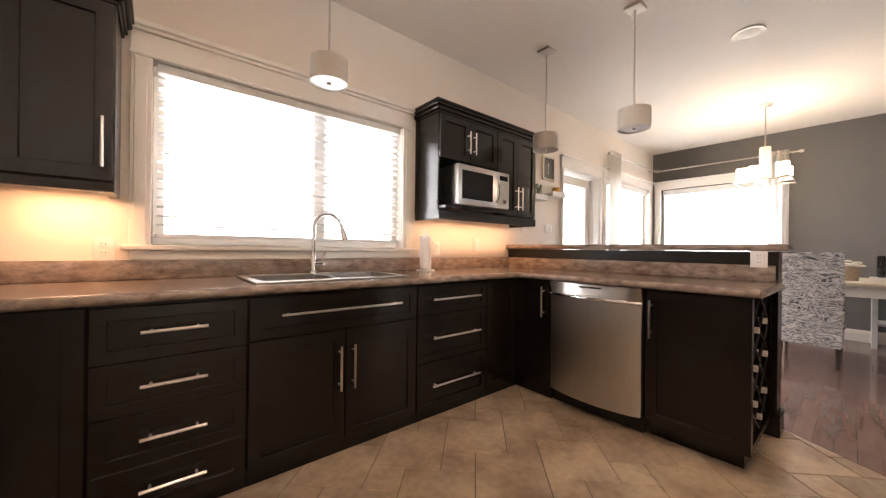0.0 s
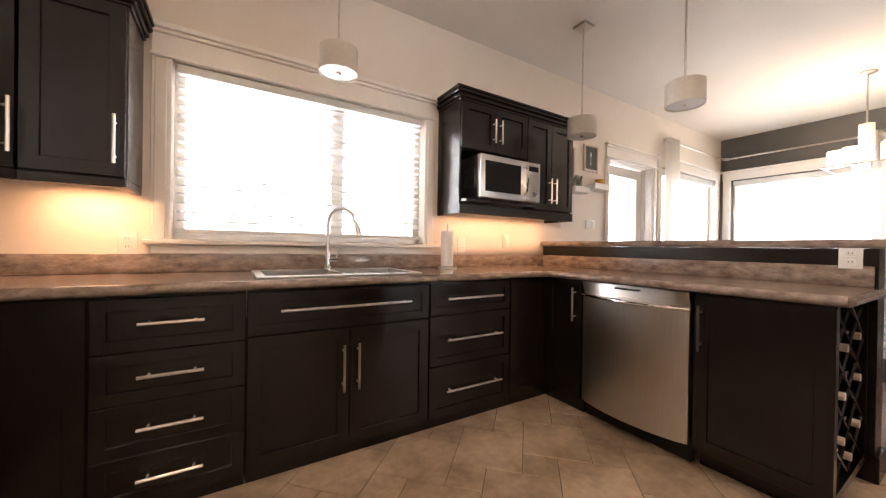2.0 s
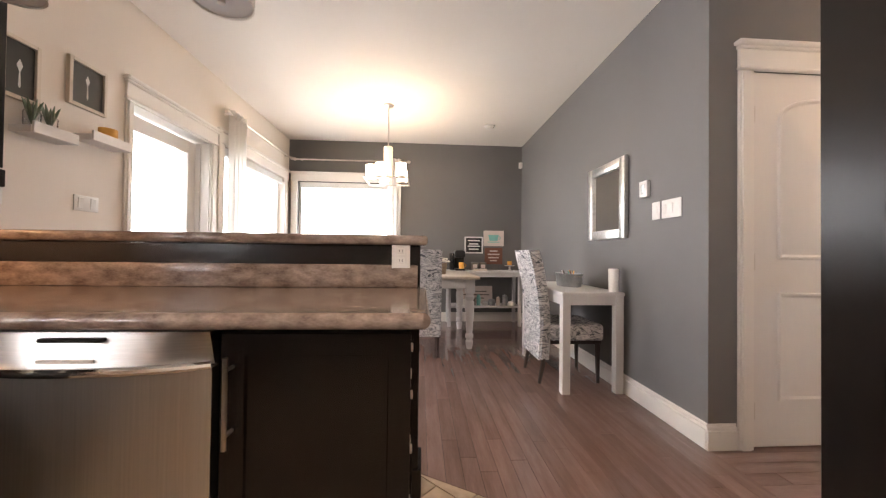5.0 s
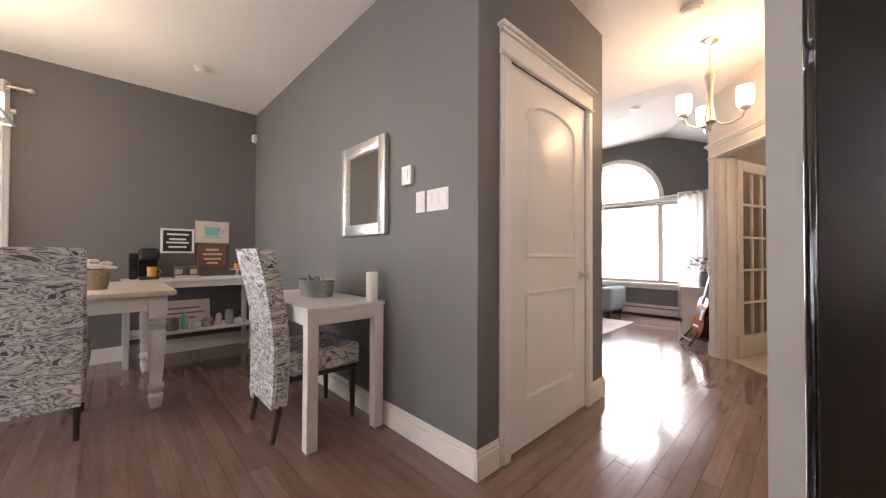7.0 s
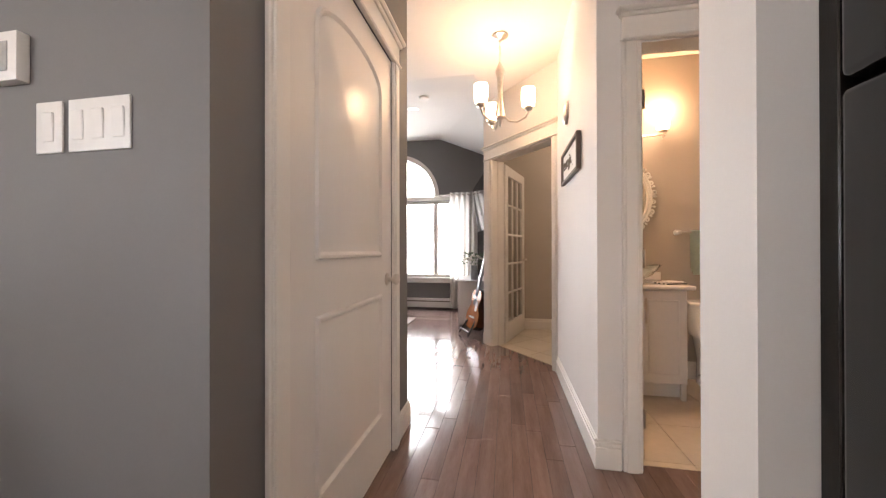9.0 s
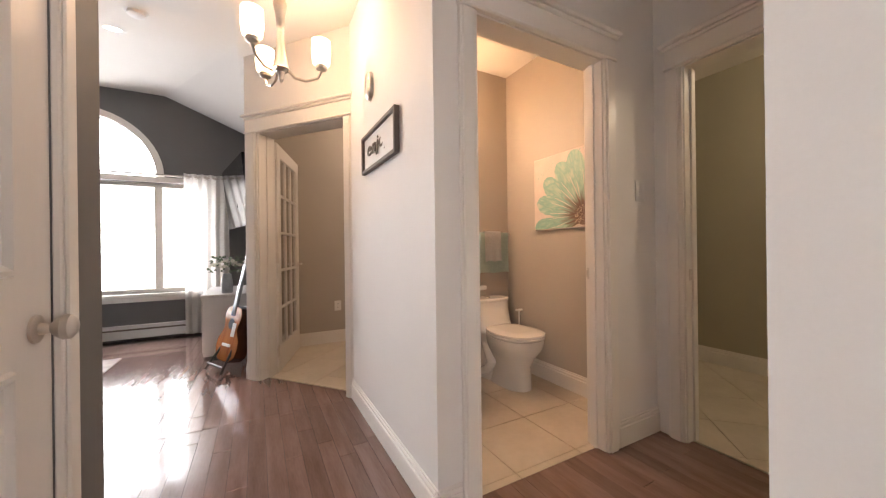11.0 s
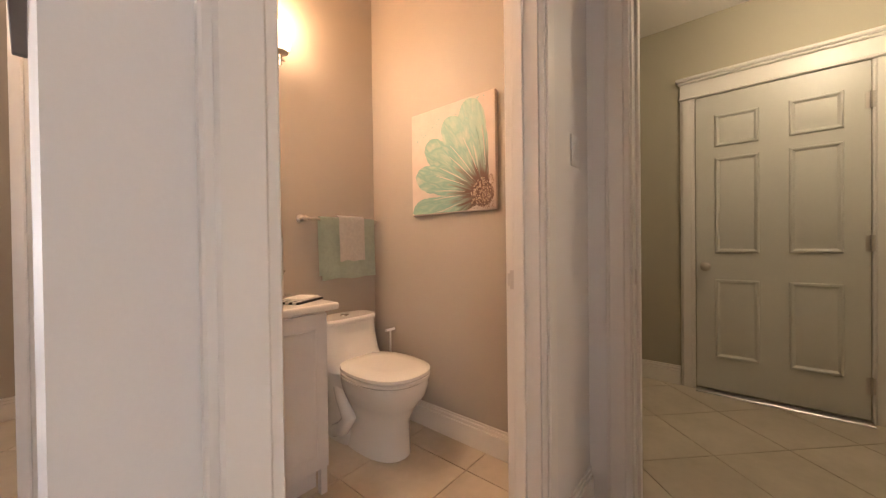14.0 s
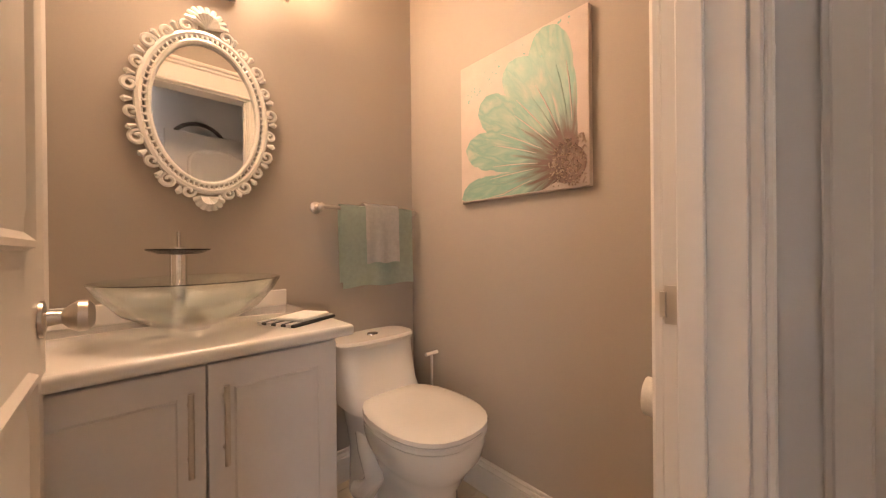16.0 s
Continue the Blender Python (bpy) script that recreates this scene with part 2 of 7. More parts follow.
def tube(bm, pts, radius, seg=10):
    """A round bar through points; radius is one number or one a point."""
    pts = [Vector(p) for p in pts]
    radii = radius if isinstance(radius, (list, tuple)) else [radius] * len(pts)
    rings, up = [], None
    for i, p in enumerate(pts):
        d = (pts[min(i + 1, len(pts) - 1)] - pts[max(i - 1, 0)]).normalized()
        if up is None:
            up = d.orthogonal().normalized()
        up = (up - d * up.dot(d)).normalized()
        side = d.cross(up)
        rings.append([bm.verts.new(p + radii[i] * (math.cos(a) * up + math.sin(a) * side)) for a in (2 * math.pi * k / seg for k in range(seg))])
    for a, b in zip(rings, rings[1:]):
        for k in range(seg):
            bm.faces.new((a[k], a[(k + 1) % seg], b[(k + 1) % seg], b[k]))
    bm.faces.new(rings[0][::-1])
    bm.faces.new(rings[-1])
    return bm


def lathe(bm, profile, centre=(0, 0, 0), seg=24, sx=1.0, sy=1.0, closed=False):
    """Turn (radius, height) pairs round an upright axis."""
    c, rings = Vector(centre), []
    for r, z in profile:
        rings.append([bm.verts.new(c + Vector((sx * r * math.cos(2 * math.pi * k / seg), sy * r * math.sin(2 * math.pi * k / seg), z))) for k in range(seg)])
    pairs = list(zip(rings, rings[1:])) + ([(rings[-1], rings[0])] if closed else [])
    for a, b in pairs:
        for k in range(seg):
            bm.faces.new((a[k], a[(k + 1) % seg], b[(k + 1) % seg], b[k]))
    if not closed:
        bm.faces.new(rings[0][::-1])
        bm.faces.new(rings[-1])
    return bm


def prism(bm, outline, y0, y1):
    """An upright outline (x, z) given depth from y0 to y1."""
    a, b = [bm.verts.new((x, y0, z)) for x, z in outline], [bm.verts.new((x, y1, z)) for x, z in outline]
    n = len(outline)
    bm.faces.new(a)
    bm.faces.new(b[::-1])
    for i in range(n):
        bm.faces.new((a[i], b[i], b[(i + 1) % n], a[(i + 1) % n]))
    return bm


def inset(outline, d):
    """The outline (x, z), counter-clockwise, moved inwards by d."""
    n, out = len(outline), []
    for i in range(n):
        p0, p1, p2 = (Vector(outline[(i + k) % n]) for k in (-1, 0, 1))
        e1, e2 = (p1 - p0).normalized(), (p2 - p1).normalized()
        n1, n2 = Vector((-e1.y, e1.x)), Vector((-e2.y, e2.x))
        m = (n1 + n2).normalized()
        q = p1 + m * (d / max(0.3, m.dot(n1)))
        out.append((q.x, q.y))
    return out


def relief(bm, outline, steps):
    """A moulded panel on a face that looks to -y: steps of (inset, y); the last step is closed."""
    rings = [[bm.verts.new((x, y, z)) for x, z in inset(outline, d)] for d, y in steps]
    n = len(outline)
    for a, b in zip(rings, rings[1:]):
        for i in range(n):
            bm.faces.new((a[i], a[(i + 1) % n], b[(i + 1) % n], b[i]))
    bm.faces.new(rings[-1])
    return bm


def finish(name, bm, mats, smooth=True):
    bmesh.ops.recalc_face_normals(bm, faces=bm.faces)
    me = bpy.data.meshes.new(name)
    bm.to_mesh(me)
    bm.free()
    for m in mats if isinstance(mats, (list, tuple)) else [mats]:
        me.materials.append(m)
    if smooth:
        me.shade_smooth()
        me.set_sharp_from_angle(angle=radians(35))
    return me


def thing(name, label, category, loc=(0, 0, 0), group="", kind=""):
    ob = new(name)
    ob.empty_display_size = 0.05
    ob.location = loc
    return tagged(ob, label, category, group, kind)


def part(name, bm, mat, parent, label=""):
    ob = new(name, finish(name, bm, mat))
    ob.parent = parent
    if parent.data is None:
        ob.matrix_parent_inverse = parent.matrix_basis.inverted()
    return tagged(ob, label)


def solid(name, bm, mat, label, category, group="", kind=""):
    return tagged(new(name, finish(name, bm, mat)), label, category, group, kind)


def structure(name, bm, mat, label, category):
    return solid(name, bm, mat, label, category, kind="structure")


def moved(bm, m):
    bmesh.ops.transform(bm, matrix=m, verts=bm.verts)
    return bm


# ---------------------------------------------------------------- walls


def wall(name, axis, lo, hi, u0, u1, z0, z1, mats, label, holes=()):
    """A wall along x (axis 'x', thickness lo..hi in y) or along y, with openings through it. mats: the side at lo, the side at hi."""
    us = sorted({u0, u1, *(h[k] for h in holes for k in (0, 1))})
    zs = sorted({z0, z1, *(h[k] for h in holes for k in (2, 3))})
    bm = bmesh.new()
    for a, b in zip(us, us[1:]):
        for c, d in zip(zs, zs[1:]):
            if any(h[0] <= a and b <= h[1] and h[2] <= c and d <= h[3] for h in holes):
                continue
            box(bm, *((a, b, lo, hi) if axis == "x" else (lo, hi, a, b)), c, d)
    bmesh.ops.remove_doubles(bm, verts=bm.verts, dist=1e-5)
    k = 1 if axis == "x" else 0
    mid = (lo + hi) / 2
    for f in bm.faces:
        f.material_index = 0 if f.calc_center_median()[k] < mid else 1
    return structure(name, bm, list(mats), label, "wall")


H = 2.685
wall("wall_north", "x", 2.81, 2.98, 0.6, 8.38, 0, H, (CREAM, CREAM), "cream painted kitchen and dining wall with windows",
     ((1.87, 3.34, 1.05, 1.97), (5.6, 6.47, 0, 2.04), (6.68, 8.2, 0.85, 2.07)))
wall("wall_east", "y", 8.38, 8.55, -0.85, 2.98, 0, H, (GREY, GREY), "charcoal grey painted dining wall with a window", ((1.25, 2.68, 0.85, 2.07),))
wall("wall_dining_south", "x", -0.83, -0.685, 5.01, 8.38, 0, H, (GREY, GREY), "charcoal grey painted dining wall")
wall("wall_closet", "y", 4.9, 5.01, -2.1, -0.685, 0, H, (GREY, GREY), "charcoal grey painted hall wall with a closet door", ((-1.81, -0.93, 0, 2.035),))
wall("wall_closet_end", "x", -2.1, -2.0, 5.01, 5.8, 0, H, (GREY, GREY), "charcoal grey painted closet wall")
wall("wall_closet_back", "y", 5.8, 5.9, -2.1, -0.83, 0, H + 0.4, (GREY, GREY), "charcoal grey painted closet wall")
wall("wall_living_north", "x", -2.1, -2.0, 5.9, 9.0, 0, H + 0.5, (GREY, GREY), "charcoal grey painted living room wall")
wall("wall_living_east", "y", 9.0, 9.15, -6.15, -2.0, 0, H + 0.5, (GREY, GREY), "charcoal grey painted living room wall")
wall("wall_living_west", "y", 4.42, 4.55, -6.15, -4.03, 0, H + 0.1, (TAUPE, GREY), "charcoal grey painted living room wall")
wall("wall_partition", "x", -0.862, -0.70, 2.55, 3.925, 0, H, (WHITEWALL, WHITEWALL), "white painted partition beside the refrigerator")
wall("wall_laundry_east", "y", 2.34, 2.45, -1.957, -0.70, 0, H, (LAUNDRY, WHITEWALL), "white painted hall wall with the laundry doorway", ((-1.7, -0.93, 0, 2.035),))
wall("wall_bath_north", "x", -1.957, -1.855, 2.45, 3.88, 0, H, (TAUPE, WHITEWALL), "white painted hall wall with the powder room doorway", ((2.9, 3.685, 0, 2.035),))
wall("wall_sign", "y", 3.76, 3.88, -3.175, -1.957, 0, H, (TAUPE, WHITEWALL), "white painted hall wall")
wall("wall_bath_west", "y", 2.32, 2.44, -3.205, -1.957, 0, H, (LAUNDRY, TAUPE), "greige painted powder room wall")
wall("wall_bath_south", "x", -3.325, -3.205, 2.32, 3.76, 0, H, (TAUPE, TAUPE), "greige painted powder room wall")
wall("wall_laundry_south", "x", -3.0, -2.88, 0.84, 2.32, 0, H, (LAUNDRY, LAUNDRY), "olive beige painted laundry wall")
wall("wall_laundry_west", "y", 0.74, 0.86, -3.0, 0.1, 0, H, (LAUNDRY, LAUNDRY), "olive beige painted laundry wall")
wall("wall_laundry_north", "x", 0.1, 0.2, 0.7, 2.55, 0, H, (LAUNDRY, CREAM), "painted wall between laundry and kitchen")
wall("wall_laundry_return", "y", 2.45, 2.55, -0.70, 0.1, 0, H, (LAUNDRY, CREAM), "painted wall between laundry and kitchen")
wall("wall_kitchen_west", "y", 0.48, 0.6, 0.1, 2.98, 0, H, (CREAM, CREAM), "cream painted kitchen wall")
wall("wall_foyer_south", "x", -4.92, -4.8, 2.3, 4.46, 0, H, (TAUPE, TAUPE), "greige painted foyer wall")
wall("wall_foyer_west", "y", 2.2, 2.32, -4.8, -3.2, 0, H, (TAUPE, TAUPE), "greige painted foyer wall")

# arched living room window wall
ARX, ARZ, ARR, WALLY = 6.27, 2.0, 0.7, -6.15
bm = bmesh.new()
LW0, LW1, LZ0, LZ1 = 5.02, 7.52, 0.56, 1.93
for x0, x1, z0, z1 in ((4.46, LW0, 0, LZ1), (LW1, 9.15, 0, LZ1), (LW0, LW1, 0, LZ0), (4.46, ARX - ARR, LZ1, 3.3), (ARX + ARR, 9.15, LZ1, 3.3), (ARX - ARR, ARX + ARR, LZ1, ARZ)):
    box(bm, x0, x1, WALLY - 0.17, WALLY, z0, z1)
arc = [(ARX + ARR * math.cos(math.pi * k / 24), ARZ + ARR * math.sin(math.pi * k / 24)) for k in range(25)]
for (xa, za), (xb, zb) in zip(arc, arc[1:]):
    prism(bm, [(xa, za), (xa, 3.3), (xb, 3.3), (xb, zb)], WALLY - 0.17, WALLY)
structure("wall_living_south", bm, GREY, "charcoal grey living room wall with an arched window", "wall")

# angled wall with the french door: along the diagonal, local x from the hall corner
DIAG = Matrix.Translation((3.868, -3.175, 0)) @ pose(0, 0, 0, 0, 0, -50)
bm = boxes((-0.1, 0.07, -0.16, 0, 0, H), (0.93, 1.08, -0.16, 0, 0, H), (0.07, 0.93, -0.16, 0, 2.035, H))
for f in bm.faces:
    f.material_index = 1 if f.calc_center_median().y < -0.08 else 0
structure("wall_angled", moved(bm, DIAG), [WHITEWALL, TAUPE], "white painted angled wall with the french doorway", "wall")

# ceilings
structure("ceiling_kitchen", boxes((0.48, 8.55, -0.857, 2.98, H, H + 0.1)), CEIL, "off-white flat ceiling", "ceiling")
structure("ceiling_hall", boxes((2.2, 5.9, -3.3, -0.857, H, H + 0.1), (2.2, 4.6, -4.92, -3.3, H, H + 0.1)), CEIL, "off-white flat hall ceiling", "ceiling")
structure("ceiling_bath", boxes((2.44, 3.76, -3.205, -1.957, 2.63, 2.66)), CEIL, "off-white powder room ceiling", "ceiling")
structure("ceiling_laundry", boxes((0.74, 2.34, -2.9, 0.1, 2.6, 2.65)), CEIL, "off-white laundry ceiling", "ceiling")
bm = bmesh.new()
v = [bm.verts.new(p) for p in ((4.5, -3.3, H), (9.1, -3.3, H), (9.1, -6.2, 3.03), (5.5, -6.2, 3.03), (4.5, -3.7, 2.72), (4.5, -6.2, 2.62))]
bm.faces.new((v[0], v[1], v[2], v[3], v[4]))
bm.faces.new((v[4], v[3], v[5]))
bmesh.ops.solidify(bm, geom=bm.faces[:], thickness=-0.08)
structure("ceiling_living", bm, CEIL, "off-white vaulted living room ceiling", "ceiling")
structure("ceiling_living_flat", boxes((5.9, 9.15, -3.3, -2.0, H, H + 0.1)), CEIL, "off-white living room ceiling", "ceiling")

# ground and sub-floors
structure("ground", boxes((-150, 150, -150, 150, -0.5, -0.4)), GRASS, "flat pale lawn round the house", "ground")
# added glowing walls far outside that make the window views burn out white
structure("backdrop", boxes((-60, 70, 52, 52.2, -0.4, 45), (60, 60.2, -55, 52, -0.4, 45), (-60, 70, -56.2, -56, -0.4, 45)), BACKGLOW, "glowing white backdrop walls standing in for bright sky beyond the windows", "backdrop")
structure("floor_base", boxes((0.4, 9.2, -6.4, 3.05, -0.12, -0.012)), SEAM, "dark floor seams under the planks", "floor")

# ---------------------------------------------------------------- trim, casings, baseboards


def casing(name, m, w, h, label, left=0.085, right=0.085):
    """Door or window casing round an opening of width w from local x 0; the wall's face is local y 0 and looks to -y."""
    bm = bmesh.new()
    for x0, x1 in ((-left, 0), (w, w + right)):
        if x1 > x0:
            box(bm, x0, x1, -0.016, 0, 0, h, 0.003)
            box(bm, x0 + 0.012, x1 - 0.018, -0.024, -0.014, 0, h - 0.002, 0.004)
    box(bm, -left - 0.008, w + right + 0.008, -0.03, 0, h, h + 0.018, 0.006)
    box(bm, -left, w + right, -0.018, 0, h + 0.016, h + 0.115, 0.002)
    box(bm, -left - 0.012, w + right + 0.012, -0.034, 0, h + 0.113, h + 0.132, 0.006)
    box(bm, -left - 0.026, w + right + 0.026, -0.05, 0, h + 0.13, h + 0.155, 0.008)
    return structure(name, moved(bm, m), TRIM, label, "trim")


def jamb(name, m, w, h, depth):
    bm = boxes((-0.012, 0.006, 0.001, depth, 0, h), (w - 0.006, w + 0.012, 0.001, depth, 0, h), (-0.01, w + 0.01, 0.001, depth, h - 0.006, h + 0.012))
    for x0, x1 in ((0.006, 0.018), (w - 0.018, w - 0.006)):
        box(bm, x0, x1, depth * 0.45, depth * 0.45 + 0.035, 0, h - 0.006, 0.002)
    return structure(name, moved(bm, m), TRIM, "white painted door jamb with stop", "trim")


def baseboard(m, length, label="white stepped baseboard"):
    bm = boxes((0, length, -0.016, 0, 0, 0.105), (0, length, -0.011, 0, 0.105, 0.125), (0, length, -0.007, 0, 0.125, 0.14), bevel=0.003)
    return structure("baseboard", moved(bm, m), TRIM, label, "baseboard")


def facing(x, y, z=0, to="-y"):
    """The pose whose local -y looks that way."""
    return pose(x, y, z, 0, 0, {"-y": 0, "-x": -90, "+y": 180, "+x": 90}[to])


# closet (wall x 4.87 looks to -x; local x runs to -y)
casing("trim_closet_door", facing(4.9, -0.93, 0, "-x"), 0.88, 2.03, "white closet door casing with crown head")
# powder room and laundry doorways, seen from the hall
casing("trim_bath_door", facing(3.685, -1.855, 0, "+y"), 0.785, 2.03, "white powder room door casing with crown head", left=0.085, right=0.085)
jamb("trim_bath_jamb", facing(3.685, -1.855, 0, "+y"), 0.785, 2.03, 0.102)
casing("trim_bath_inside", facing(2.9, -1.957, 0, "-y"), 0.785, 2.03, "white door casing inside the powder room")
casing("trim_laundry_door", facing(2.45, -1.70, 0, "+x"), 0.77, 2.03, "white laundry door casing with crown head", right=0.05)
jamb("trim_laundry_jamb", facing(2.45, -1.70, 0, "+x"), 0.77, 2.03, 0.11)
casing("trim_garage_door", facing(0.86, -1.612, 0, "+x"), 0.8, 2.04, "cream painted garage door casing")
casing("trim_patio_door", facing(5.6, 2.81, 0, "-y"), 0.87, 2.02, "white patio door casing", left=0.06, right=0.09)
jamb("trim_patio_jamb", facing(5.6, 2.81, 0, "-y"), 0.87, 2.02, 0.17)
FR = DIAG @ pose(0.93, 0, 0, 0, 0, 180)
casing("trim_french_door", FR, 0.86, 2.03, "white french door casing with crown head", left=0.12, right=0.075)
jamb("trim_french_jamb", FR, 0.86, 2.03, 0.16)
for m, n in ((facing(8.36, -0.685, 0, "+y"), 3.46), (facing(4.9, -0.67, 0, "-x"), 0.17), (facing(4.9, -1.905, 0, "-x"), 0.21), (facing(8.38, 1.2, 0, "-x"), 1.87),
             (facing(3.88, -3.17, 0, "+x"), 1.33), (facing(3.896, -1.855, 0, "+y"), 0.12), (facing(2.81, -1.855, 0, "+y"), 0.36),
             (facing(2.44, -3.205, 0, "+x"), 1.24), (facing(3.0, -3.205, 0, "+y"), 0.56), (facing(0.86, -2.88, 0, "+x"), 1.18),
             (facing(0.86, -0.72, 0, "+x"), 0.8), (facing(3.925, -0.862, 0, "+x"), 0.155), (facing(4.44, -4.8, 0, "+y"), 2.1),
             (facing(2.45, -0.88, 0, "+x"), 0.02), (facing(6.6, 2.81, 0, "-y"), 1.75), (facing(8.38, 2.8, 0, "-x"), 1.6)):
    baseboard(m, n)
baseboard(DIAG @ pose(1.078, 0, 0, 0, 0, 180), 0.025)

# ---------------------------------------------------------------- windows


def window(name, m, w, h, label, splits=(), rails=(), sash=0.05):
    """A framed window of w by h; local x along, z up from its sill, the room at -y."""
    root = tagged(new(name), label, "window", kind="structure")
    root.matrix_basis = m
    for nm, bm in (("window_frame", boxes((0, w, 0.07, 0.13, 0, sash), (0, w, 0.07, 0.13, h - sash, h), (0, sash, 0.07, 0.13, sash, h - sash), (w - sash, w, 0.07, 0.13, sash, h - sash),
                                          *[(s - 0.04, s + 0.04, 0.065, 0.13, sash, h - sash) for s in splits], *[(sash, w - sash, 0.09, 0.1, r - 0.006, r + 0.006) for r in rails], bevel=0.004)),):
        ob = new(nm, finish(nm, bm, TRIM))
        ob.parent = root
    cuts = [sash, *splits, w - sash]
    for a, b in zip(cuts, cuts[1:]):
        ob = new("pane", finish("pane", boxes((a, b, 0.098, 0.102, sash, h - sash)), GLASS))
        ob.parent = root
        ob.visible_shadow = False
    return root


window("window_1", pose(1.87, 2.81, 1.05), 1.47, 0.92, "wide white kitchen window in two sashes", splits=(0.86,))
window("window_2", pose(6.68, 2.81, 0.85), 1.52, 1.22, "white dining window beside the corner", sash=0.03)
window("window_3", facing(8.38, 2.68, 0.85, "-x"), 1.43, 1.22, "white dining window in the charcoal wall", sash=0.03)
window("window_4", facing(7.52, -6.15, 0.56, "+y"), 2.5, 1.37, "wide white living room window in three sashes", splits=(0.55, 1.95), rails=(0.45, 0.85))

WCAS = boxes((-0.085, 0, -0.018, 0, -0.02, 0.94), (1.47, 1.555, -0.018, 0, -0.02, 0.94), (-0.07, -0.02, -0.026, -0.016, 0, 0.93), (1.49, 1.54, -0.026, -0.016, 0, 0.93), (-0.09, 1.56, -0.03, 0, 0.94, 0.958), (-0.085, 1.555, -0.018, 0, 0.956, 1.06), (-0.1, 1.57, -0.035, 0, 1.058, 1.078), (-0.115, 1.585, -0.052, 0, 1.076, 1.102), bevel=0.004)
structure("trim_kitchen_window", moved(WCAS, pose(1.87, 2.81, 1.03)), TRIM, "white kitchen window casing with crown head", "trim")
structure("trim_kitchen_sill", boxes((1.76, 3.45, 2.75, 2.86, 1.025, 1.05), (1.79, 3.42, 2.79, 2.81, 0.975, 1.025), bevel=0.005), TRIM, "white kitchen window sill and apron", "trim")
structure("trim_dining_window_north", moved(boxes((-0.09, 0, -0.018, 0, -0.05, 1.22), (1.52, 1.61, -0.018, 0, -0.05, 1.22), (-0.1, 1.62, -0.022, 0, 1.22, 1.33), (-0.12, 1.64, -0.04, 0, 1.33, 1.36), (-0.1, 1.62, -0.05, 0, -0.07, -0.04), bevel=0.004), pose(6.68, 2.81, 0.85)), TRIM, "white dining window casing", "trim")
structure("trim_dining_window_east", moved(boxes((-0.09, 0, -0.018, 0, -0.05, 1.22), (1.43, 1.52, -0.018, 0, -0.05, 1.22), (-0.1, 1.53, -0.022, 0, 1.22, 1.33), (-0.12, 1.55, -0.04, 0, 1.33, 1.36), (-0.1, 1.53, -0.05, 0, -0.07, -0.04), bevel=0.004), facing(8.38, 2.68, 0.85, "-x")), TRIM, "white dining window casing", "trim")
# living room window trim: sill, head and the arch
bm = boxes((4.93, 7.61, -6.15, -6.128, 1.93, 2.0), (4.93, 5.02, -6.15, -6.13, 0.5, 1.93), (7.52, 7.61, -6.15, -6.13, 0.5, 1.93), (4.9, 7.64, -6.15, -6.07, 0.52, 0.56), (4.93, 7.61, -6.15, -6.13, 0.46, 0.52), bevel=0.004)
for k in range(24):
    q = [(ARX + r * math.cos(math.pi * j / 24), ARZ + r * math.sin(math.pi * j / 24)) for r, j in ((ARR, k), (ARR + 0.075, k), (ARR + 0.075, k + 1), (ARR, k + 1))]
    prism(bm, q, -6.15, -6.128)
structure("trim_living_window", bm, TRIM, "white arched living room window trim", "trim")
ob = structure("window_5", prism(bmesh.new(), arc, -6.25, -6.246), GLASS, "half-round glass above the living room window", "window")
ob.visible_shadow = False

# white venetian blind in the kitchen window
blind = thing("window_blind", "white slatted blind lowered over the kitchen window", "blind", (2.6, 2.84, 1.07))
part("headrail", boxes((1.885, 3.325, 2.815, 2.866, 1.92, 1.965), bevel=0.003), SLAT, blind)
part("bottom_rail", boxes((1.885, 3.325, 2.816, 2.864, 1.085, 1.108), bevel=0.003), SLAT, blind)
me = finish("slat", moved(boxes((-0.715, 0.715, -0.024, 0.024, -0.0014, 0.0014)), pose(0, 0, 0, -9)), SLAT)
for k in range(17):
    ob = new("slat", me)
    ob.parent, ob.location = blind, (0.005, 0, 0.082 + k * 0.046)
for x in (2.0, 2.72, 3.2):
    part("cord", tube(bmesh.new(), ((x, 2.814, 1.09), (x, 2.814, 1.93)), 0.0012, 5), SLAT, blind)

# ---------------------------------------------------------------- doors


def outline(x0, x1, z0, z1, arch=0.0):
    pts = [(x0, z0), (x1, z0)]
    if not arch:
        return pts + [(x1, z1), (x0, z1)]
    n, c = 14, (x0 + x1) / 2
    return pts + [(c + (x1 - c) * math.cos(math.pi * k / n), z1 - arch + arch * math.sin(math.pi * k / n) ** 0.8) for k in range(n + 1)]


def slab_mesh(w, h, panels, th=0.035):
    bm = boxes((0, w, 0, th, 0.008, h), bevel=0.002)
    for side in (0, 1):
        b2 = bmesh.new()
        for p in panels:
            relief(b2, outline(*p), ((0, 0.0), (0.005, -0.011), (0.014, -0.011), (0.026, -0.001), (0.034, -0.001), (0.06, -0.008)))
        if side:
            moved(b2, Matrix.Translation((w, th, 0)) @ pose(0, 0, 0, 0, 0, 180))
        tmp = bpy.data.meshes.new("tmp")
        b2.to_mesh(tmp)
        b2.free()
        bm.from_mesh(tmp)
        bpy.data.meshes.remove(tmp)
    return bm


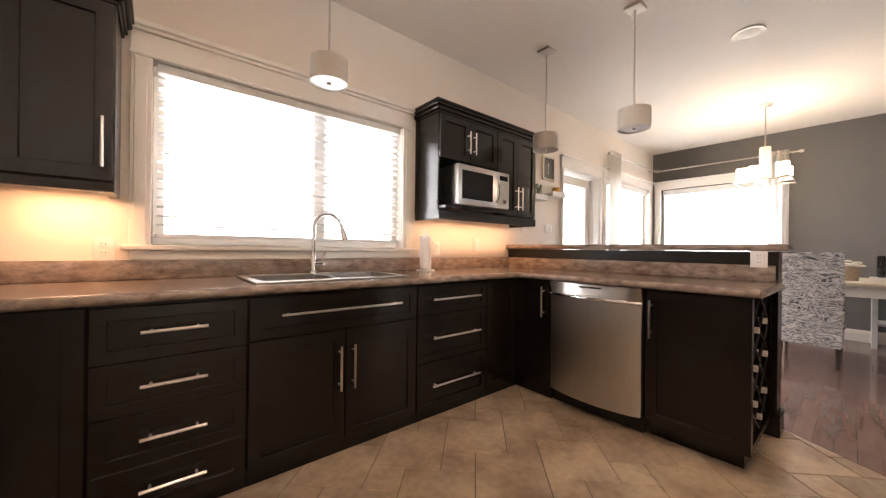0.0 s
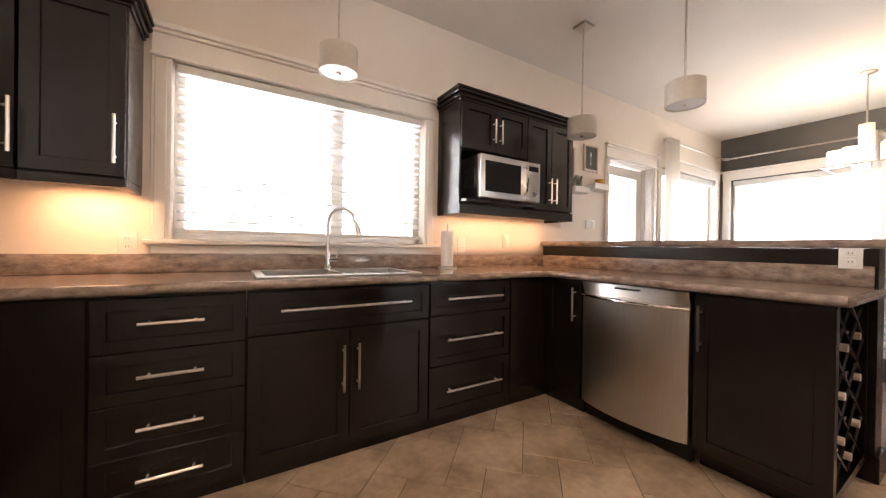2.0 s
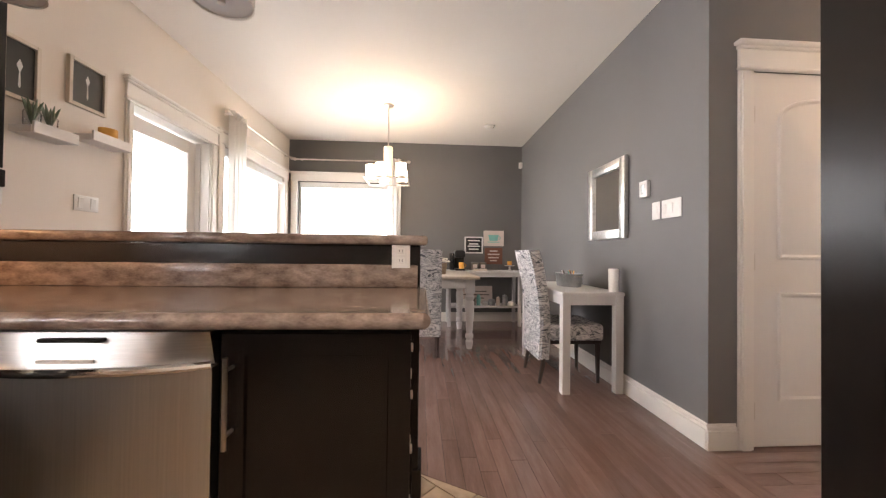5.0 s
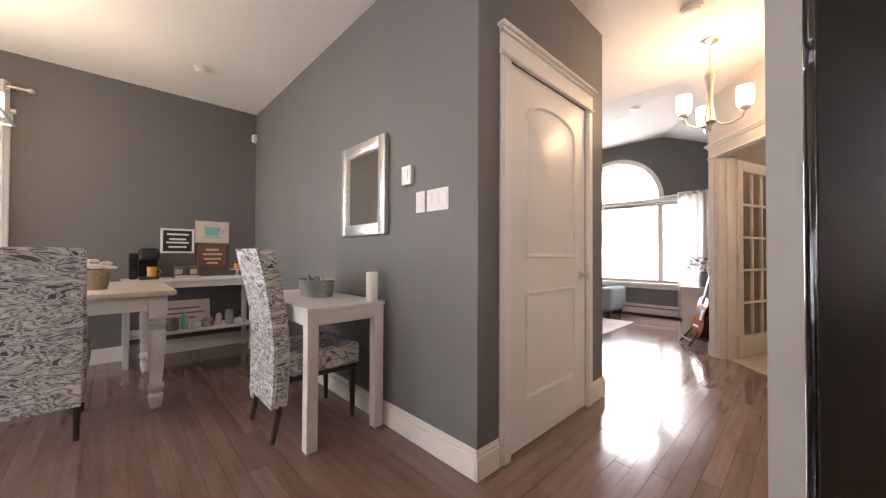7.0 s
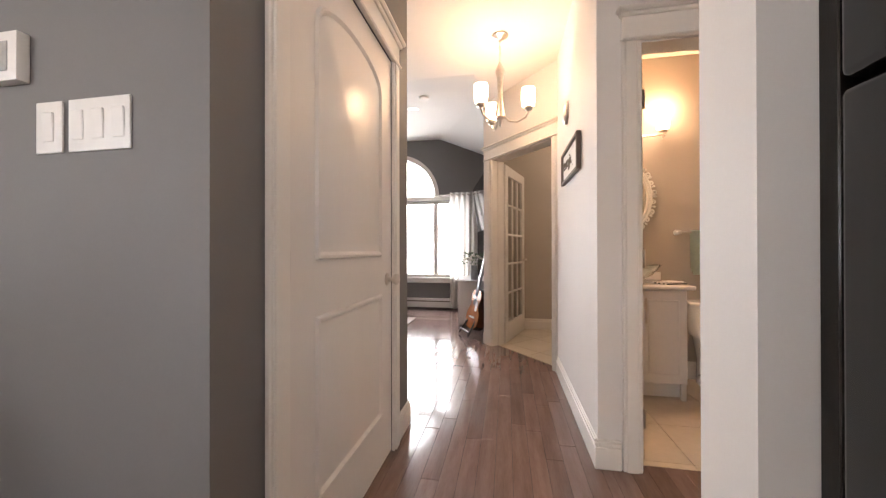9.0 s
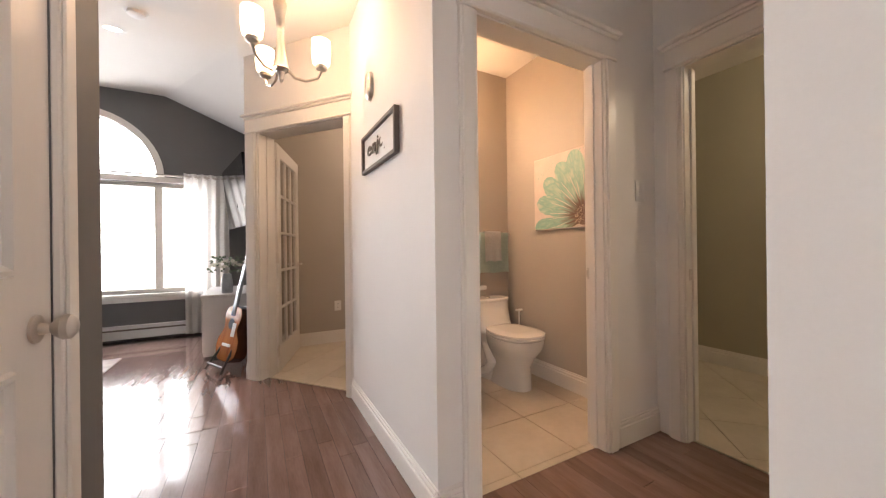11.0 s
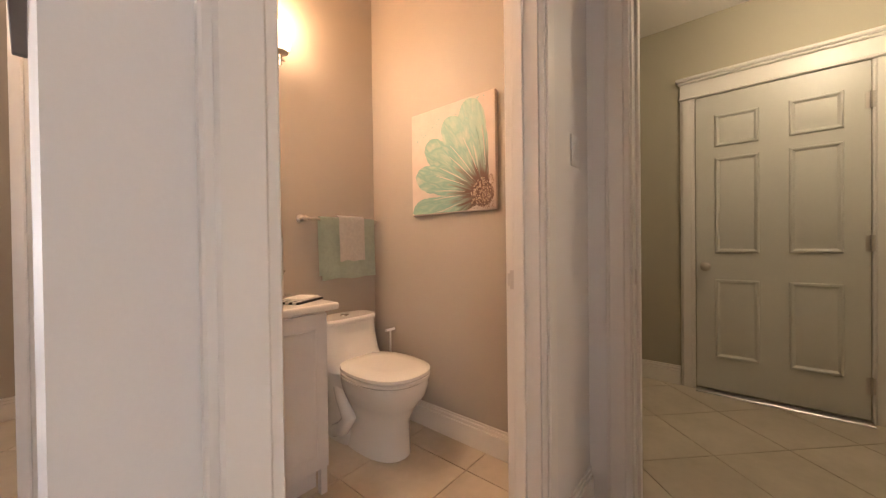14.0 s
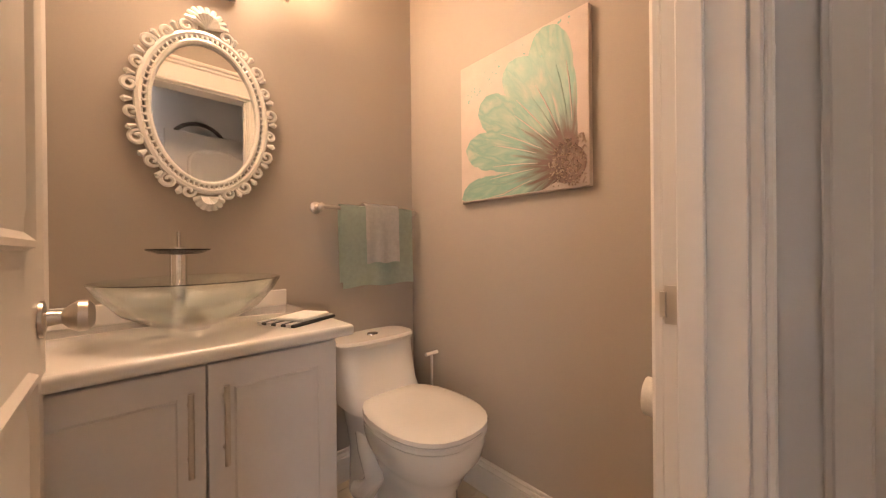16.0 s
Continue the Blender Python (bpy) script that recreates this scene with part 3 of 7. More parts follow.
def knob_mesh(y=0.0, sign=-1):
    bm = lathe(bmesh.new(), ((0.0, 0), (0.031, 0.001), (0.03, 0.006), (0.013, 0.009), (0.011, 0.026), (0.02, 0.034), (0.028, 0.046), (0.027, 0.058), (0.016, 0.066), (0.0005, 0.067)), seg=20)
    return moved(bm, Matrix.Translation((0, y, 0)) @ pose(0, 0, 0, 90 * (1 if sign < 0 else -1)))


def door(name, label, m, w, h, panels, knob_x, knob_z, mat=DOORW, hinge_x=0.0, both=True, hinges=True):
    root = tagged(new(name), label, "door", kind="structure")
    root.matrix_basis = m
    for nm, bm, mt in [("slab", slab_mesh(w, h, panels), mat), ("knob", moved(knob_mesh(0.0), pose(knob_x, 0, knob_z)), NICKEL)] + \
                      ([("knob", moved(knob_mesh(0.035, 1), pose(knob_x, 0, knob_z)), NICKEL)] if both else []):
        ob = new(nm, finish(nm, bm, mt))
        ob.parent = root
    if both:
        ex = w if knob_x > w / 2 else 0.0
        ob = new("latch_plate", finish("latch_plate", boxes((ex - 0.0015, ex + 0.0015, 0.006, 0.029, knob_z - 0.028, knob_z + 0.028)), NICKEL))
        ob.parent = root
    for z in (0.2, 1.0, 1.8) if hinges else ():
        ob = new("hinge", finish("hinge", tube(boxes((hinge_x - 0.02, hinge_x + 0.02, -0.003, 0.001, z - 0.045, z + 0.045)), ((hinge_x, -0.007, z - 0.047), (hinge_x, -0.007, z + 0.047)), 0.006, 8), NICKEL))
        ob.parent = root
    return root


ARCHED = lambda w: ((0.15, w - 0.15, 0.25, 0.835, 0), (0.15, w - 0.15, 1.015, 1.9, 0.13))
door("door_1", "closed white two-panel arched closet door", facing(4.902, -0.93, 0, "-x"), 0.88, 2.03, ARCHED(0.88), 0.81, 0.9, both=False)
door("door_2", "open white two-panel laundry door", pose(2.49, -0.955, 0, 0, 0, -2.2), 0.79, 2.02, ARCHED(0.79), 0.73, 0.925)
door("door_3", "open white two-panel powder room door", facing(3.636, -1.97, 0, "-x"), 0.76, 2.02, ARCHED(0.76), 0.70, 0.9, hinge_x=0.0)
SIX = [(a, b, c, d, 0) for a, b in ((0.105, 0.33), (0.465, 0.69)) for c, d in ((0.23, 0.765), (0.945, 1.59), (1.665, 1.88))]
door("door_4", "closed pale six-panel garage door", facing(0.875, -1.607, 0.015, "+x"), 0.79, 2.02, SIX, 0.052, 0.85, DOORG, hinge_x=0.79, both=False)
structure("door_sill", boxes((0.86, 0.94, -1.61, -0.81, -0.008, 0.014), bevel=0.004), STEEL, "metal threshold under the garage door", "threshold")


def glazed_door(name, label, m, w, h, cols, rows, lever=None):
    root = tagged(new(name), label, "door", kind="structure")
    root.matrix_basis = m
    st, top, bot = 0.1, 0.11, 0.22
    bm = boxes((0, st, 0, 0.036, 0.01, h), (w - st, w, 0, 0.036, 0.01, h), (st, w - st, 0, 0.036, h - top, h), (st, w - st, 0, 0.036, 0.01, bot), bevel=0.003)
    gw, gh = w - 2 * st, h - top - bot
    for c in range(1, cols):
        box(bm, st + gw * c / cols - 0.011, st + gw * c / cols + 0.011, 0.004, 0.032, bot, h - top, 0.003)
    for r in range(1, rows):
        box(bm, st, w - st, 0.005, 0.031, bot + gh * r / rows - 0.011, bot + gh * r / rows + 0.011, 0.003)
    ob = new("door_frame", finish("door_frame", bm, DOORW))
    ob.parent = root
    for c in range(cols):
        for r in range(rows):
            ob = new("pane", finish("pane", boxes((st + gw * c / cols, st + gw * (c + 1) / cols, 0.016, 0.02, bot + gh * r / rows, bot + gh * (r + 1) / rows)), GLASS))
            ob.parent = root
            ob.visible_shadow = False
    if lever:
        for s in (-1, 1):
            y = 0.018 + s * 0.018
            bm = lathe(bmesh.new(), ((0.0, 0), (0.026, 0.0), (0.024, 0.008), (0.01, 0.01), (0.01, 0.045), (0.0005, 0.046)), seg=14)
            moved(bm, pose(w - 0.055, y, 0.92, -90 * s))
            tube(bm, ((w - 0.055, y + s * 0.04, 0.92), (w - 0.15, y + s * 0.045, 0.92)), 0.009, 8)
            ob = new("lever", finish("lever", bm, NICKEL))
            ob.parent = root
    for z in (0.2, 1.0, 1.8):
        ob = new("hinge", finish("hinge", boxes((-0.04, 0.012, -0.003, 0.003, z - 0.045, z + 0.045)), NICKEL))
        ob.parent = root
    return root


glazed_door("door_5", "open white fifteen-pane french door", Matrix.Translation((4.32, -3.985, 0)) @ pose(0, 0, 0, 0, 0, math.degrees(math.atan2(-0.95, -0.3))), 0.8, 2.0, 3, 5, lever=True)
glazed_door("door_6", "closed white patio door with one large pane", pose(5.612, 2.93, 0), 0.846, 2.0, 1, 1)

# ---------------------------------------------------------------- kitchen cabinets


def shaker(w, h, rail=0.055, th=0.02):
    """A front with a raised frame round a sunk panel, in one piece."""
    bm = bmesh.new()
    o = outline(0.0015, w - 0.0015, 0.0015, h - 0.0015)
    relief(bm, o, ((0, 0), (0, 0.0015 - th), (0.0015, -th), (rail - 0.0015, -th), (rail, 0.0015 - th), (rail + 0.001, 0.009 - th)))
    bm.faces.new([bm.verts.new((x, 0, z)) for x, z in o])
    bmesh.ops.remove_doubles(bm, verts=bm.verts, dist=1e-6)
    return bm


def bar_handle(a, b, off=0.034):
    """A round bar between two points on a front that looks to -y."""
    a, b = Vector(a), Vector(b)
    o, d = Vector((0, -off, 0)), (b - a).normalized()
    bm = tube(bmesh.new(), (a + o, b + o), 0.006, 10)
    for p in (a + d * 0.03, b - d * 0.03):
        tube(bm, (p, p + o), 0.0045, 8)
    return bm


def front(parent, m, w, h, kind="door", handle=None, rail=0.055):
    ob = part("door" if kind == "door" else "drawer_front", moved(shaker(w, h, rail), m), ESPRESSO, parent)
    if handle:
        part("handle", moved(moved(bar_handle(*handle), pose(0, -0.02, 0)), m), NICKEL, ob, "brushed nickel bar handle")
    return ob


def carcass(name, label, rows, loc, group="base cabinets"):
    c = thing(name, label, "cabinet", loc, group)
    part("body", boxes(*rows, bevel=0.001), ESPRESSO, c)
    return c


TOP, FY = 0.84, 2.235
# west corner and run
c = carcass("base_cabinet", "espresso shaker corner base cabinet under the counter", ((1.4, 1.71, FY, 2.8, 0.1, TOP), (1.4, 1.71, FY + 0.02, 2.8, 0, 0.1)), (1.56, 2.4, 0))
front(c, pose(1.4, FY, 0.1), 0.308, TOP - 0.105)
c = carcass("base_cabinet", "espresso base cabinet along the kitchen's west wall", ((0.6, 1.395, 0.25, 2.8, 0.11, TOP), (0.6, 1.33, 0.25, 2.8, 0, 0.11)), (0.9, 1.4, 0))
# drawer stack
c = carcass("base_cabinet", "espresso four-drawer base cabinet with nickel bar handles", ((1.712, 2.192, FY, 2.8, 0.1, TOP), (1.712, 2.192, FY + 0.02, 2.8, 0, 0.1)), (1.95, 2.4, 0))
for z0, z1 in ((0.63, 0.828), (0.441, 0.63), (0.25, 0.441), (0.07, 0.25)):
    front(c, pose(1.714, FY, z0), 0.476, z1 - z0, "drawer", ((0.135, 0, (z1 - z0) * 0.54), (0.335, 0, (z1 - z0) * 0.54)), 0.045)
# sink base
c = carcass("base_cabinet", "espresso sink base cabinet with two doors and a false front", ((2.194, 3.072, FY, 2.8, 0.1, 0.62), (2.194, 3.072, FY, FY + 0.03, 0.62, TOP), (2.194, 3.072, FY + 0.02, 2.8, 0, 0.1)), (2.59, 2.4, 0))
front(c, pose(2.196, FY, 0.64), 0.874, 0.188, "drawer", ((0.125, 0, 0.105), (0.75, 0, 0.105)), 0.045)
for x0, hx in ((2.196, 0.401), (2.635, 0.034)):
    front(c, pose(x0, FY, 0.07), 0.435, 0.566, "door", ((hx, 0, 0.27), (hx, 0, 0.49)))
# three drawers
c = carcass("base_cabinet", "espresso three-drawer base cabinet with long bar handles", ((3.074, 3.668, FY, 2.8, 0.1, TOP), (3.074, 3.668, FY + 0.02, 2.8, 0, 0.1)), (3.3, 2.4, 0))
for z0, z1 in ((0.647, 0.828), (0.36, 0.645), (0.07, 0.358)):
    front(c, pose(3.076, FY, z0), 0.59, z1 - z0, "drawer", ((0.1, 0, (z1 - z0) * 0.52), (0.5, 0, (z1 - z0) * 0.52)), 0.045)
# corner
c = carcass("base_cabinet", "espresso corner base cabinet where the counter turns", ((3.67, 4.02, FY, 2.8, 0.1, TOP), (4.02, 4.58, 1.94, 2.8, 0.1, TOP), (3.67, 4.05, FY + 0.02, 2.8, 0, 0.1), (4.05, 4.58, 1.94, 2.8, 0, 0.1)), (4.2, 2.4, 0))
front(c, pose(3.672, FY, 0.07), 0.32, 0.76)
front(c, facing(4.02, 2.212, 0.1, "-x"), 0.272, 0.73, "door", ((0.235, 0, 0.48), (0.235, 0, 0.69)), 0.05)
# peninsula end cabinet with the open wine rack
c = carcass("base_cabinet", "espresso peninsula end cabinet with one door", ((4.02, 4.58, 1.10, 1.32, 0.1, TOP), (4.02, 4.04, 0.87, 1.10, 0.1, TOP), (4.085, 4.58, 0.905, 1.32, 0, 0.1)), (4.3, 1.1, 0))
front(c, facing(4.02, 1.32, 0.1, "-x"), 0.452, 0.73, "door", ((0.03, 0, 0.47), (0.03, 0, 0.68)))
rack = thing("wine_rack", "espresso open wine rack in the peninsula's end", "wine rack", (4.3, 1.0, 0.11))
part("side_panel", boxes((4.042, 4.06, 0.872, 1.098, 0.1, TOP), bevel=0.001), ESPRESSO, rack)
part("side_panel", boxes((4.56, 4.58, 0.872, 1.098, 0.1, TOP), bevel=0.001), ESPRESSO, rack)
part("shelf", boxes((4.06, 4.56, 0.872, 1.098, 0.1, 0.13), bevel=0.001), ESPRESSO, rack)
for k in range(4):
    z = 0.13 + k * 0.175
    bm = bmesh.new()
    tube(bm, ((4.07, 0.888, z + 0.005), (4.30, 0.888, z + 0.17), (4.55, 0.888, z + 0.005)), 0.009, 6)
    tube(bm, ((4.07, 0.888, z + 0.17), (4.30, 0.888, z + 0.005), (4.55, 0.888, z + 0.17)), 0.009, 6)
    part("lattice", bm, ESPRESSO, rack)
BTL = lathe(bmesh.new(), ((0.0005, 0), (0.036, 0.002), (0.037, 0.1), (0.03, 0.125), (0.014, 0.145), (0.0135, 0.2), (0.0005, 0.201)), seg=16)
bottle = thing("wine_bottle", "dark wine bottle lying in the rack", "bottle", group="wine bottles")
part("glass", BTL, BOTTLE, bottle)
part("capsule", lathe(bmesh.new(), ((0.0145, 0.165), (0.0155, 0.167), (0.0155, 0.208), (0.001, 0.209)), seg=14), CORK, bottle)
spots = ((4.17, 0.30), (4.44, 0.30), (4.17, 0.475), (4.44, 0.5), (4.2, 0.66), (4.42, 0.68), (4.3, 0.2))
for k, (x, z) in enumerate(spots):
    m = pose(x, 1.08, z, 90)
    if k == 0:
        bottle.matrix_basis = m
    else:
        copy_thing(bottle, m)

# dishwasher
dw = thing("dishwasher", "stainless steel dishwasher with bowed door under the counter", "dishwasher", (4.1, 1.64, 0.1))
part("body", boxes((4.04, 4.56, 1.345, 1.93, 0.1, TOP - 0.004), bevel=0.002), BLACK, dw)
n = 14
prof = [(1.345 + 0.585 * k / n, 4.012 - 0.056 * math.sin(math.pi * k / n) ** 0.7) for k in range(n + 1)]
bm = bmesh.new()
lo, hi = [bm.verts.new((x, y, 0.1)) for y, x in prof], [bm.verts.new((x, y, 0.745)) for y, x in prof]
for k in range(n):
    bm.faces.new((lo[k], lo[k + 1], hi[k + 1], hi[k]))
r = bmesh.ops.extrude_face_region(bm, geom=bm.faces[:])
for v in r["geom"]:
    if isinstance(v, bmesh.types.BMVert):
        v.co.x = 4.045
part("door", bm, STEELV, dw)
bm = bmesh.new()
lo, hi = [bm.verts.new((x + 0.012, y, 0.75)) for y, x in prof], [bm.verts.new((4.0, y, 0.832)) for y, x in prof]
for k in range(n):
    bm.faces.new((lo[k], lo[k + 1], hi[k + 1], hi[k]))
r = bmesh.ops.extrude_face_region(bm, geom=bm.faces[:])
for v in r["geom"]:
    if isinstance(v, bmesh.types.BMVert):
        v.co.x = 4.05
part("control_panel", bm, STEEL, dw)
part("handle_recess", boxes((3.98, 4.0, 1.57, 1.71, 0.812, 0.821), bevel=0.003), BLACK, dw)
part("lip", tube(bmesh.new(), [(x - 0.004, y, 0.752) for y, x in prof], 0.011, 10), CHROME, dw, "bright curved grip lip")
part("logo_bar", boxes((3.972, 3.976, 1.58, 1.7, 0.768, 0.776)), WHITEPL, dw)
part("kick_plate", boxes((4.06, 4.09, 1.345, 1.93, 0.0, 0.1)), BLACK, dw)

# worktop with rounded front edge, backsplash, sink cut-out
SX0, SX1, SY0, SY1 = 2.25, 3.03, 2.285, 2.72
wt = thing("worktop", "brown marbled laminate worktop with rounded edge", "worktop", (2.6, 2.4, TOP))
part("top", boxes((0.6, SX0, 2.195, 2.8, TOP, 0.88), (SX1, 3.985, 2.195, 2.8, TOP, 0.88), (SX0, SX1, 2.195, SY0, TOP, 0.88), (SX0, SX1, SY1, 2.8, TOP, 0.88), (3.985, 4.6, 0.84, 2.8, TOP, 0.88), (0.6, 1.42, 0.25, 2.195, TOP, 0.88)), COUNTER, wt)
for a, b in (((1.42, 2.197, 0.86), (3.985, 2.197, 0.86)), ((3.987, 2.195, 0.86), (3.987, 0.84, 0.86)), ((1.42, 2.195, 0.86), (1.42, 0.25, 0.86)), ((3.985, 0.842, 0.86), (4.6, 0.842, 0.86))):
    part("edge", tube(bmesh.new(), (a, b), 0.0205, 12), COUNTER, wt)
part("backsplash", boxes((0.6, 4.6, 2.785, 2.81, 0.88, 0.975), bevel=0.006, seg=2), COUNTER, wt)
part("backsplash", boxes((4.585, 4.608, 0.86, 2.785, 0.88, 0.975), bevel=0.006, seg=2), COUNTER, wt)
# raised bar
bar = thing("breakfast_bar", "espresso half wall with raised laminate bar top", "bar", (4.7, 1.8, 0))
part("half_wall", boxes((4.61, 4.76, 0.85, 2.81, 0, 1.055), bevel=0.002), ESPRESSO, bar)
part("base_block", boxes((4.6, 4.775, 0.835, 1.0, 0, 0.12), bevel=0.003), ESPRESSO, bar)
part("bar_top", boxes((4.565, 4.93, 0.82, 2.81, 1.057, 1.098), bevel=0.014, seg=3), COUNTER, bar)

# sink and tap
sink = thing("kitchen_sink", "stainless steel double bowl drop-in sink", "sink", (2.6, 2.44, 0.8))
bm = boxes((SX0 - 0.02, SX1 + 0.02, SY0 - 0.02, SY0 + 0.02, 0.881, 0.889), (SX0 - 0.02, SX1 + 0.02, SY1 - 0.05, SY1 + 0.02, 0.881, 0.889), (SX0 - 0.02, SX0 + 0.02, SY0 + 0.02, SY1 - 0.05, 0.881, 0.889), (SX1 - 0.02, SX1 + 0.02, SY0 + 0.02, SY1 - 0.05, 0.881, 0.889), (2.625, 2.655, SY0 + 0.02, SY1 - 0.05, 0.875, 0.887), bevel=0.003, seg=2)
part("rim", bm, STEEL, sink)
for x0, x1 in ((SX0 + 0.02, 2.625), (2.655, SX1 - 0.02)):
    part("bowl", boxes((x0, x1, SY0 + 0.02, SY1 - 0.05, 0.70, 0.705), (x0 - 0.002, x0, SY0 + 0.02, SY1 - 0.05, 0.70, 0.884), (x1, x1 + 0.002, SY0 + 0.02, SY1 - 0.05, 0.70, 0.884), (x0, x1, SY0 + 0.018, SY0 + 0.02, 0.70, 0.884), (x0, x1, SY1 - 0.05, SY1 - 0.048, 0.70, 0.884)), STEEL, sink)
tap = thing("kitchen_tap", "tall chrome gooseneck kitchen tap with side lever", "tap", (2.635, 2.7, 0.889))
tx, ty = 2.635, 2.705
part("base", lathe(bmesh.new(), ((0.028, 0), (0.027, 0.01), (0.019, 0.016), (0.017, 0.1), (0.0155, 0.11)), (tx, ty, 0.889), 20), CHROME, tap)
arcp = [(tx, ty, 0.99), (tx, ty, 1.17)] + [(tx + 0.075 * (1 - math.cos(a)) * 0.9, ty - 0.075 * (1 - math.cos(a)) * 0.6, 1.17 + 0.085 * math.sin(a)) for a in (math.pi * k / 12 for k in range(1, 12))]
part("spout", tube(bmesh.new(), arcp, 0.0115, 14), CHROME, tap)
e = Vector(arcp[-1])
part("spray_head", tube(bmesh.new(), (e, e + Vector((0.012, -0.008, -0.04)), e + Vector((0.026, -0.017, -0.095))), [0.0125, 0.016, 0.019], 14), CHROME, tap)
part("lever", tube(tube(bmesh.new(), ((tx + 0.01, ty, 0.945), (tx + 0.055, ty, 0.945)), 0.012, 10), ((tx + 0.05, ty, 0.945), (tx + 0.07, ty - 0.005, 1.02)), 0.005, 8), CHROME, tap)

# paper towel holder on the counter
pt = thing("paper_towel_holder", "white paper towel roll on a steel stand", "paper towel", (3.455, 2.65, 0.88))
part("base", lathe(bmesh.new(), ((0.07, 0), (0.07, 0.008), (0.06, 0.012), (0.001, 0.013)), (3.455, 2.65, 0.88), 24), STEEL, pt)
part("rod", tube(bmesh.new(), ((3.455, 2.65, 0.89), (3.455, 2.65, 1.2)), 0.006, 8), STEEL, pt)
part("roll", lathe(bmesh.new(), ((0.02, 0.015), (0.044, 0.017), (0.045, 0.14), (0.044, 0.265), (0.02, 0.266)), (3.455, 2.65, 0.88), 24), TOWELW, pt)

# ---- upper cabinets


def crown(bm, x0, x1, y0, z, sides=(True, True)):
    for dz, out, th in ((0, 0.008, 0.02), (0.018, 0.02, 0.03), (0.046, 0.036, 0.022), (0.066, 0.044, 0.02)):
        box(bm, x0 - (out if sides[0] else 0), x1 + (out if sides[1] else 0), y0 - out, 2.808, z + dz, z + dz + th, 0.004)
    return bm


UY = 2.52
c = thing("wall_cabinet", "espresso shaker wall cabinet beside the window", "cabinet", (1.6, 2.64, 1.28), "wall cabinets")
part("body", boxes((1.44, 1.755, UY, 2.808, 1.3, 2.03), bevel=0.001), ESPRESSO, c)
part("valance", boxes((1.44, 1.755, UY - 0.018, UY + 0.012, 1.262, 1.3), (1.72, 1.755, UY + 0.012, 2.8, 1.262, 1.3), bevel=0.003), ESPRESSO, c)
part("crown", crown(bmesh.new(), 1.44, 1.757, UY, 2.03, (False, True)), ESPRESSO, c)
front(c, pose(1.445, UY, 1.305), 0.306, 0.72, "door", ((0.275, 0, 0.05), (0.275, 0, 0.25)))
c = thing("wall_cabinet", "espresso corner wall cabinet with frosted glass door", "cabinet", (1.0, 2.5, 1.28), "wall cabinets")
bm = bmesh.new()
hexa = [(0.62, 2.808), (0.62, 2.18), (1.05, 2.18), (1.435, 2.515), (1.435, 2.808)]
lo, hi = [bm.verts.new((x, y, 1.3)) for x, y in hexa], [bm.verts.new((x, y, 2.03)) for x, y in hexa]
bm.faces.new(lo), bm.faces.new(hi)
for k in range(5):
    bm.faces.new((lo[k], lo[(k + 1) % 5], hi[(k + 1) % 5], hi[k]))
part("body", bm, ESPRESSO, c)
DG = Matrix.Translation((1.05, 2.18, 1.305)) @ pose(0, 0, 0, 0, 0, math.degrees(math.atan2(0.335, 0.385)))
W45 = math.hypot(0.385, 0.335)
d = part("door", moved(boxes((0.01, 0.07, -0.02, 0, 0, 0.72), (W45 - 0.07, W45 - 0.01, -0.02, 0, 0, 0.72), (0.07, W45 - 0.07, -0.02, 0, 0, 0.06), (0.07, W45 - 0.07, -0.02, 0, 0.66, 0.72), bevel=0.002), DG), ESPRESSO, c)
part("glass", moved(boxes((0.07, W45 - 0.07, -0.012, -0.006, 0.06, 0.66)), DG), FROST, d, "frosted textured glass")
part("handle", moved(bar_handle((W45 - 0.04, -0.02, 0.05), (W45 - 0.04, -0.02, 0.25)), DG), NICKEL, d, "brushed nickel bar handle")
part("valance", moved(boxes((0, W45, -0.018, 0.01, -0.045, -0.004), bevel=0.003), DG), ESPRESSO, c)
part("crown", moved(boxes((0, W45, -0.03, 0.02, 0.725, 0.76), (0, W45, -0.055, 0.02, 0.758, 0.81), bevel=0.006), DG), ESPRESSO, c)

c = thing("wall_cabinet", "espresso wall cabinet with microwave shelf and crown", "cabinet", (4.0, 2.6, 1.28), "wall cabinets")
RY = 2.52
part("body", boxes((3.46, 3.478, RY, 2.808, 1.32, 2.045), (3.478, 4.085, RY + 0.002, 2.808, 1.71, 2.045), (4.085, 4.62, RY + 0.002, 2.808, 1.335, 2.045), (3.478, 4.085, 2.79, 2.806, 1.335, 1.71), bevel=0.001), ESPRESSO, c)
part("shelf", boxes((3.47, 4.14, 2.44, 2.79, 1.344, 1.366), bevel=0.002), ESPRESSO, c)
part("valance", boxes((3.455, 4.625, RY - 0.022, RY + 0.01, 1.266, 1.335), (3.455, 3.477, RY + 0.01, 2.8, 1.266, 1.335), (4.603, 4.625, RY + 0.01, 2.8, 1.266, 1.335), bevel=0.004), ESPRESSO, c)
part("crown", crown(bmesh.new(), 3.46, 4.62, RY, 2.045), ESPRESSO, c)
for x0, w, z0, hz, hx in ((3.466, 0.302, 1.715, (0.065, 0.235), 0.272), (3.769, 0.312, 1.715, (0.065, 0.235), 0.03), (4.087, 0.267, 1.34, (0.055, 0.255), 0.238), (4.355, 0.262, 1.34, (0.055, 0.255), 0.03)):
    front(c, pose(x0, RY, z0), w, 2.04 - z0, "door", ((hx, 0, hz[0]), (hx, 0, hz[1])), 0.05)

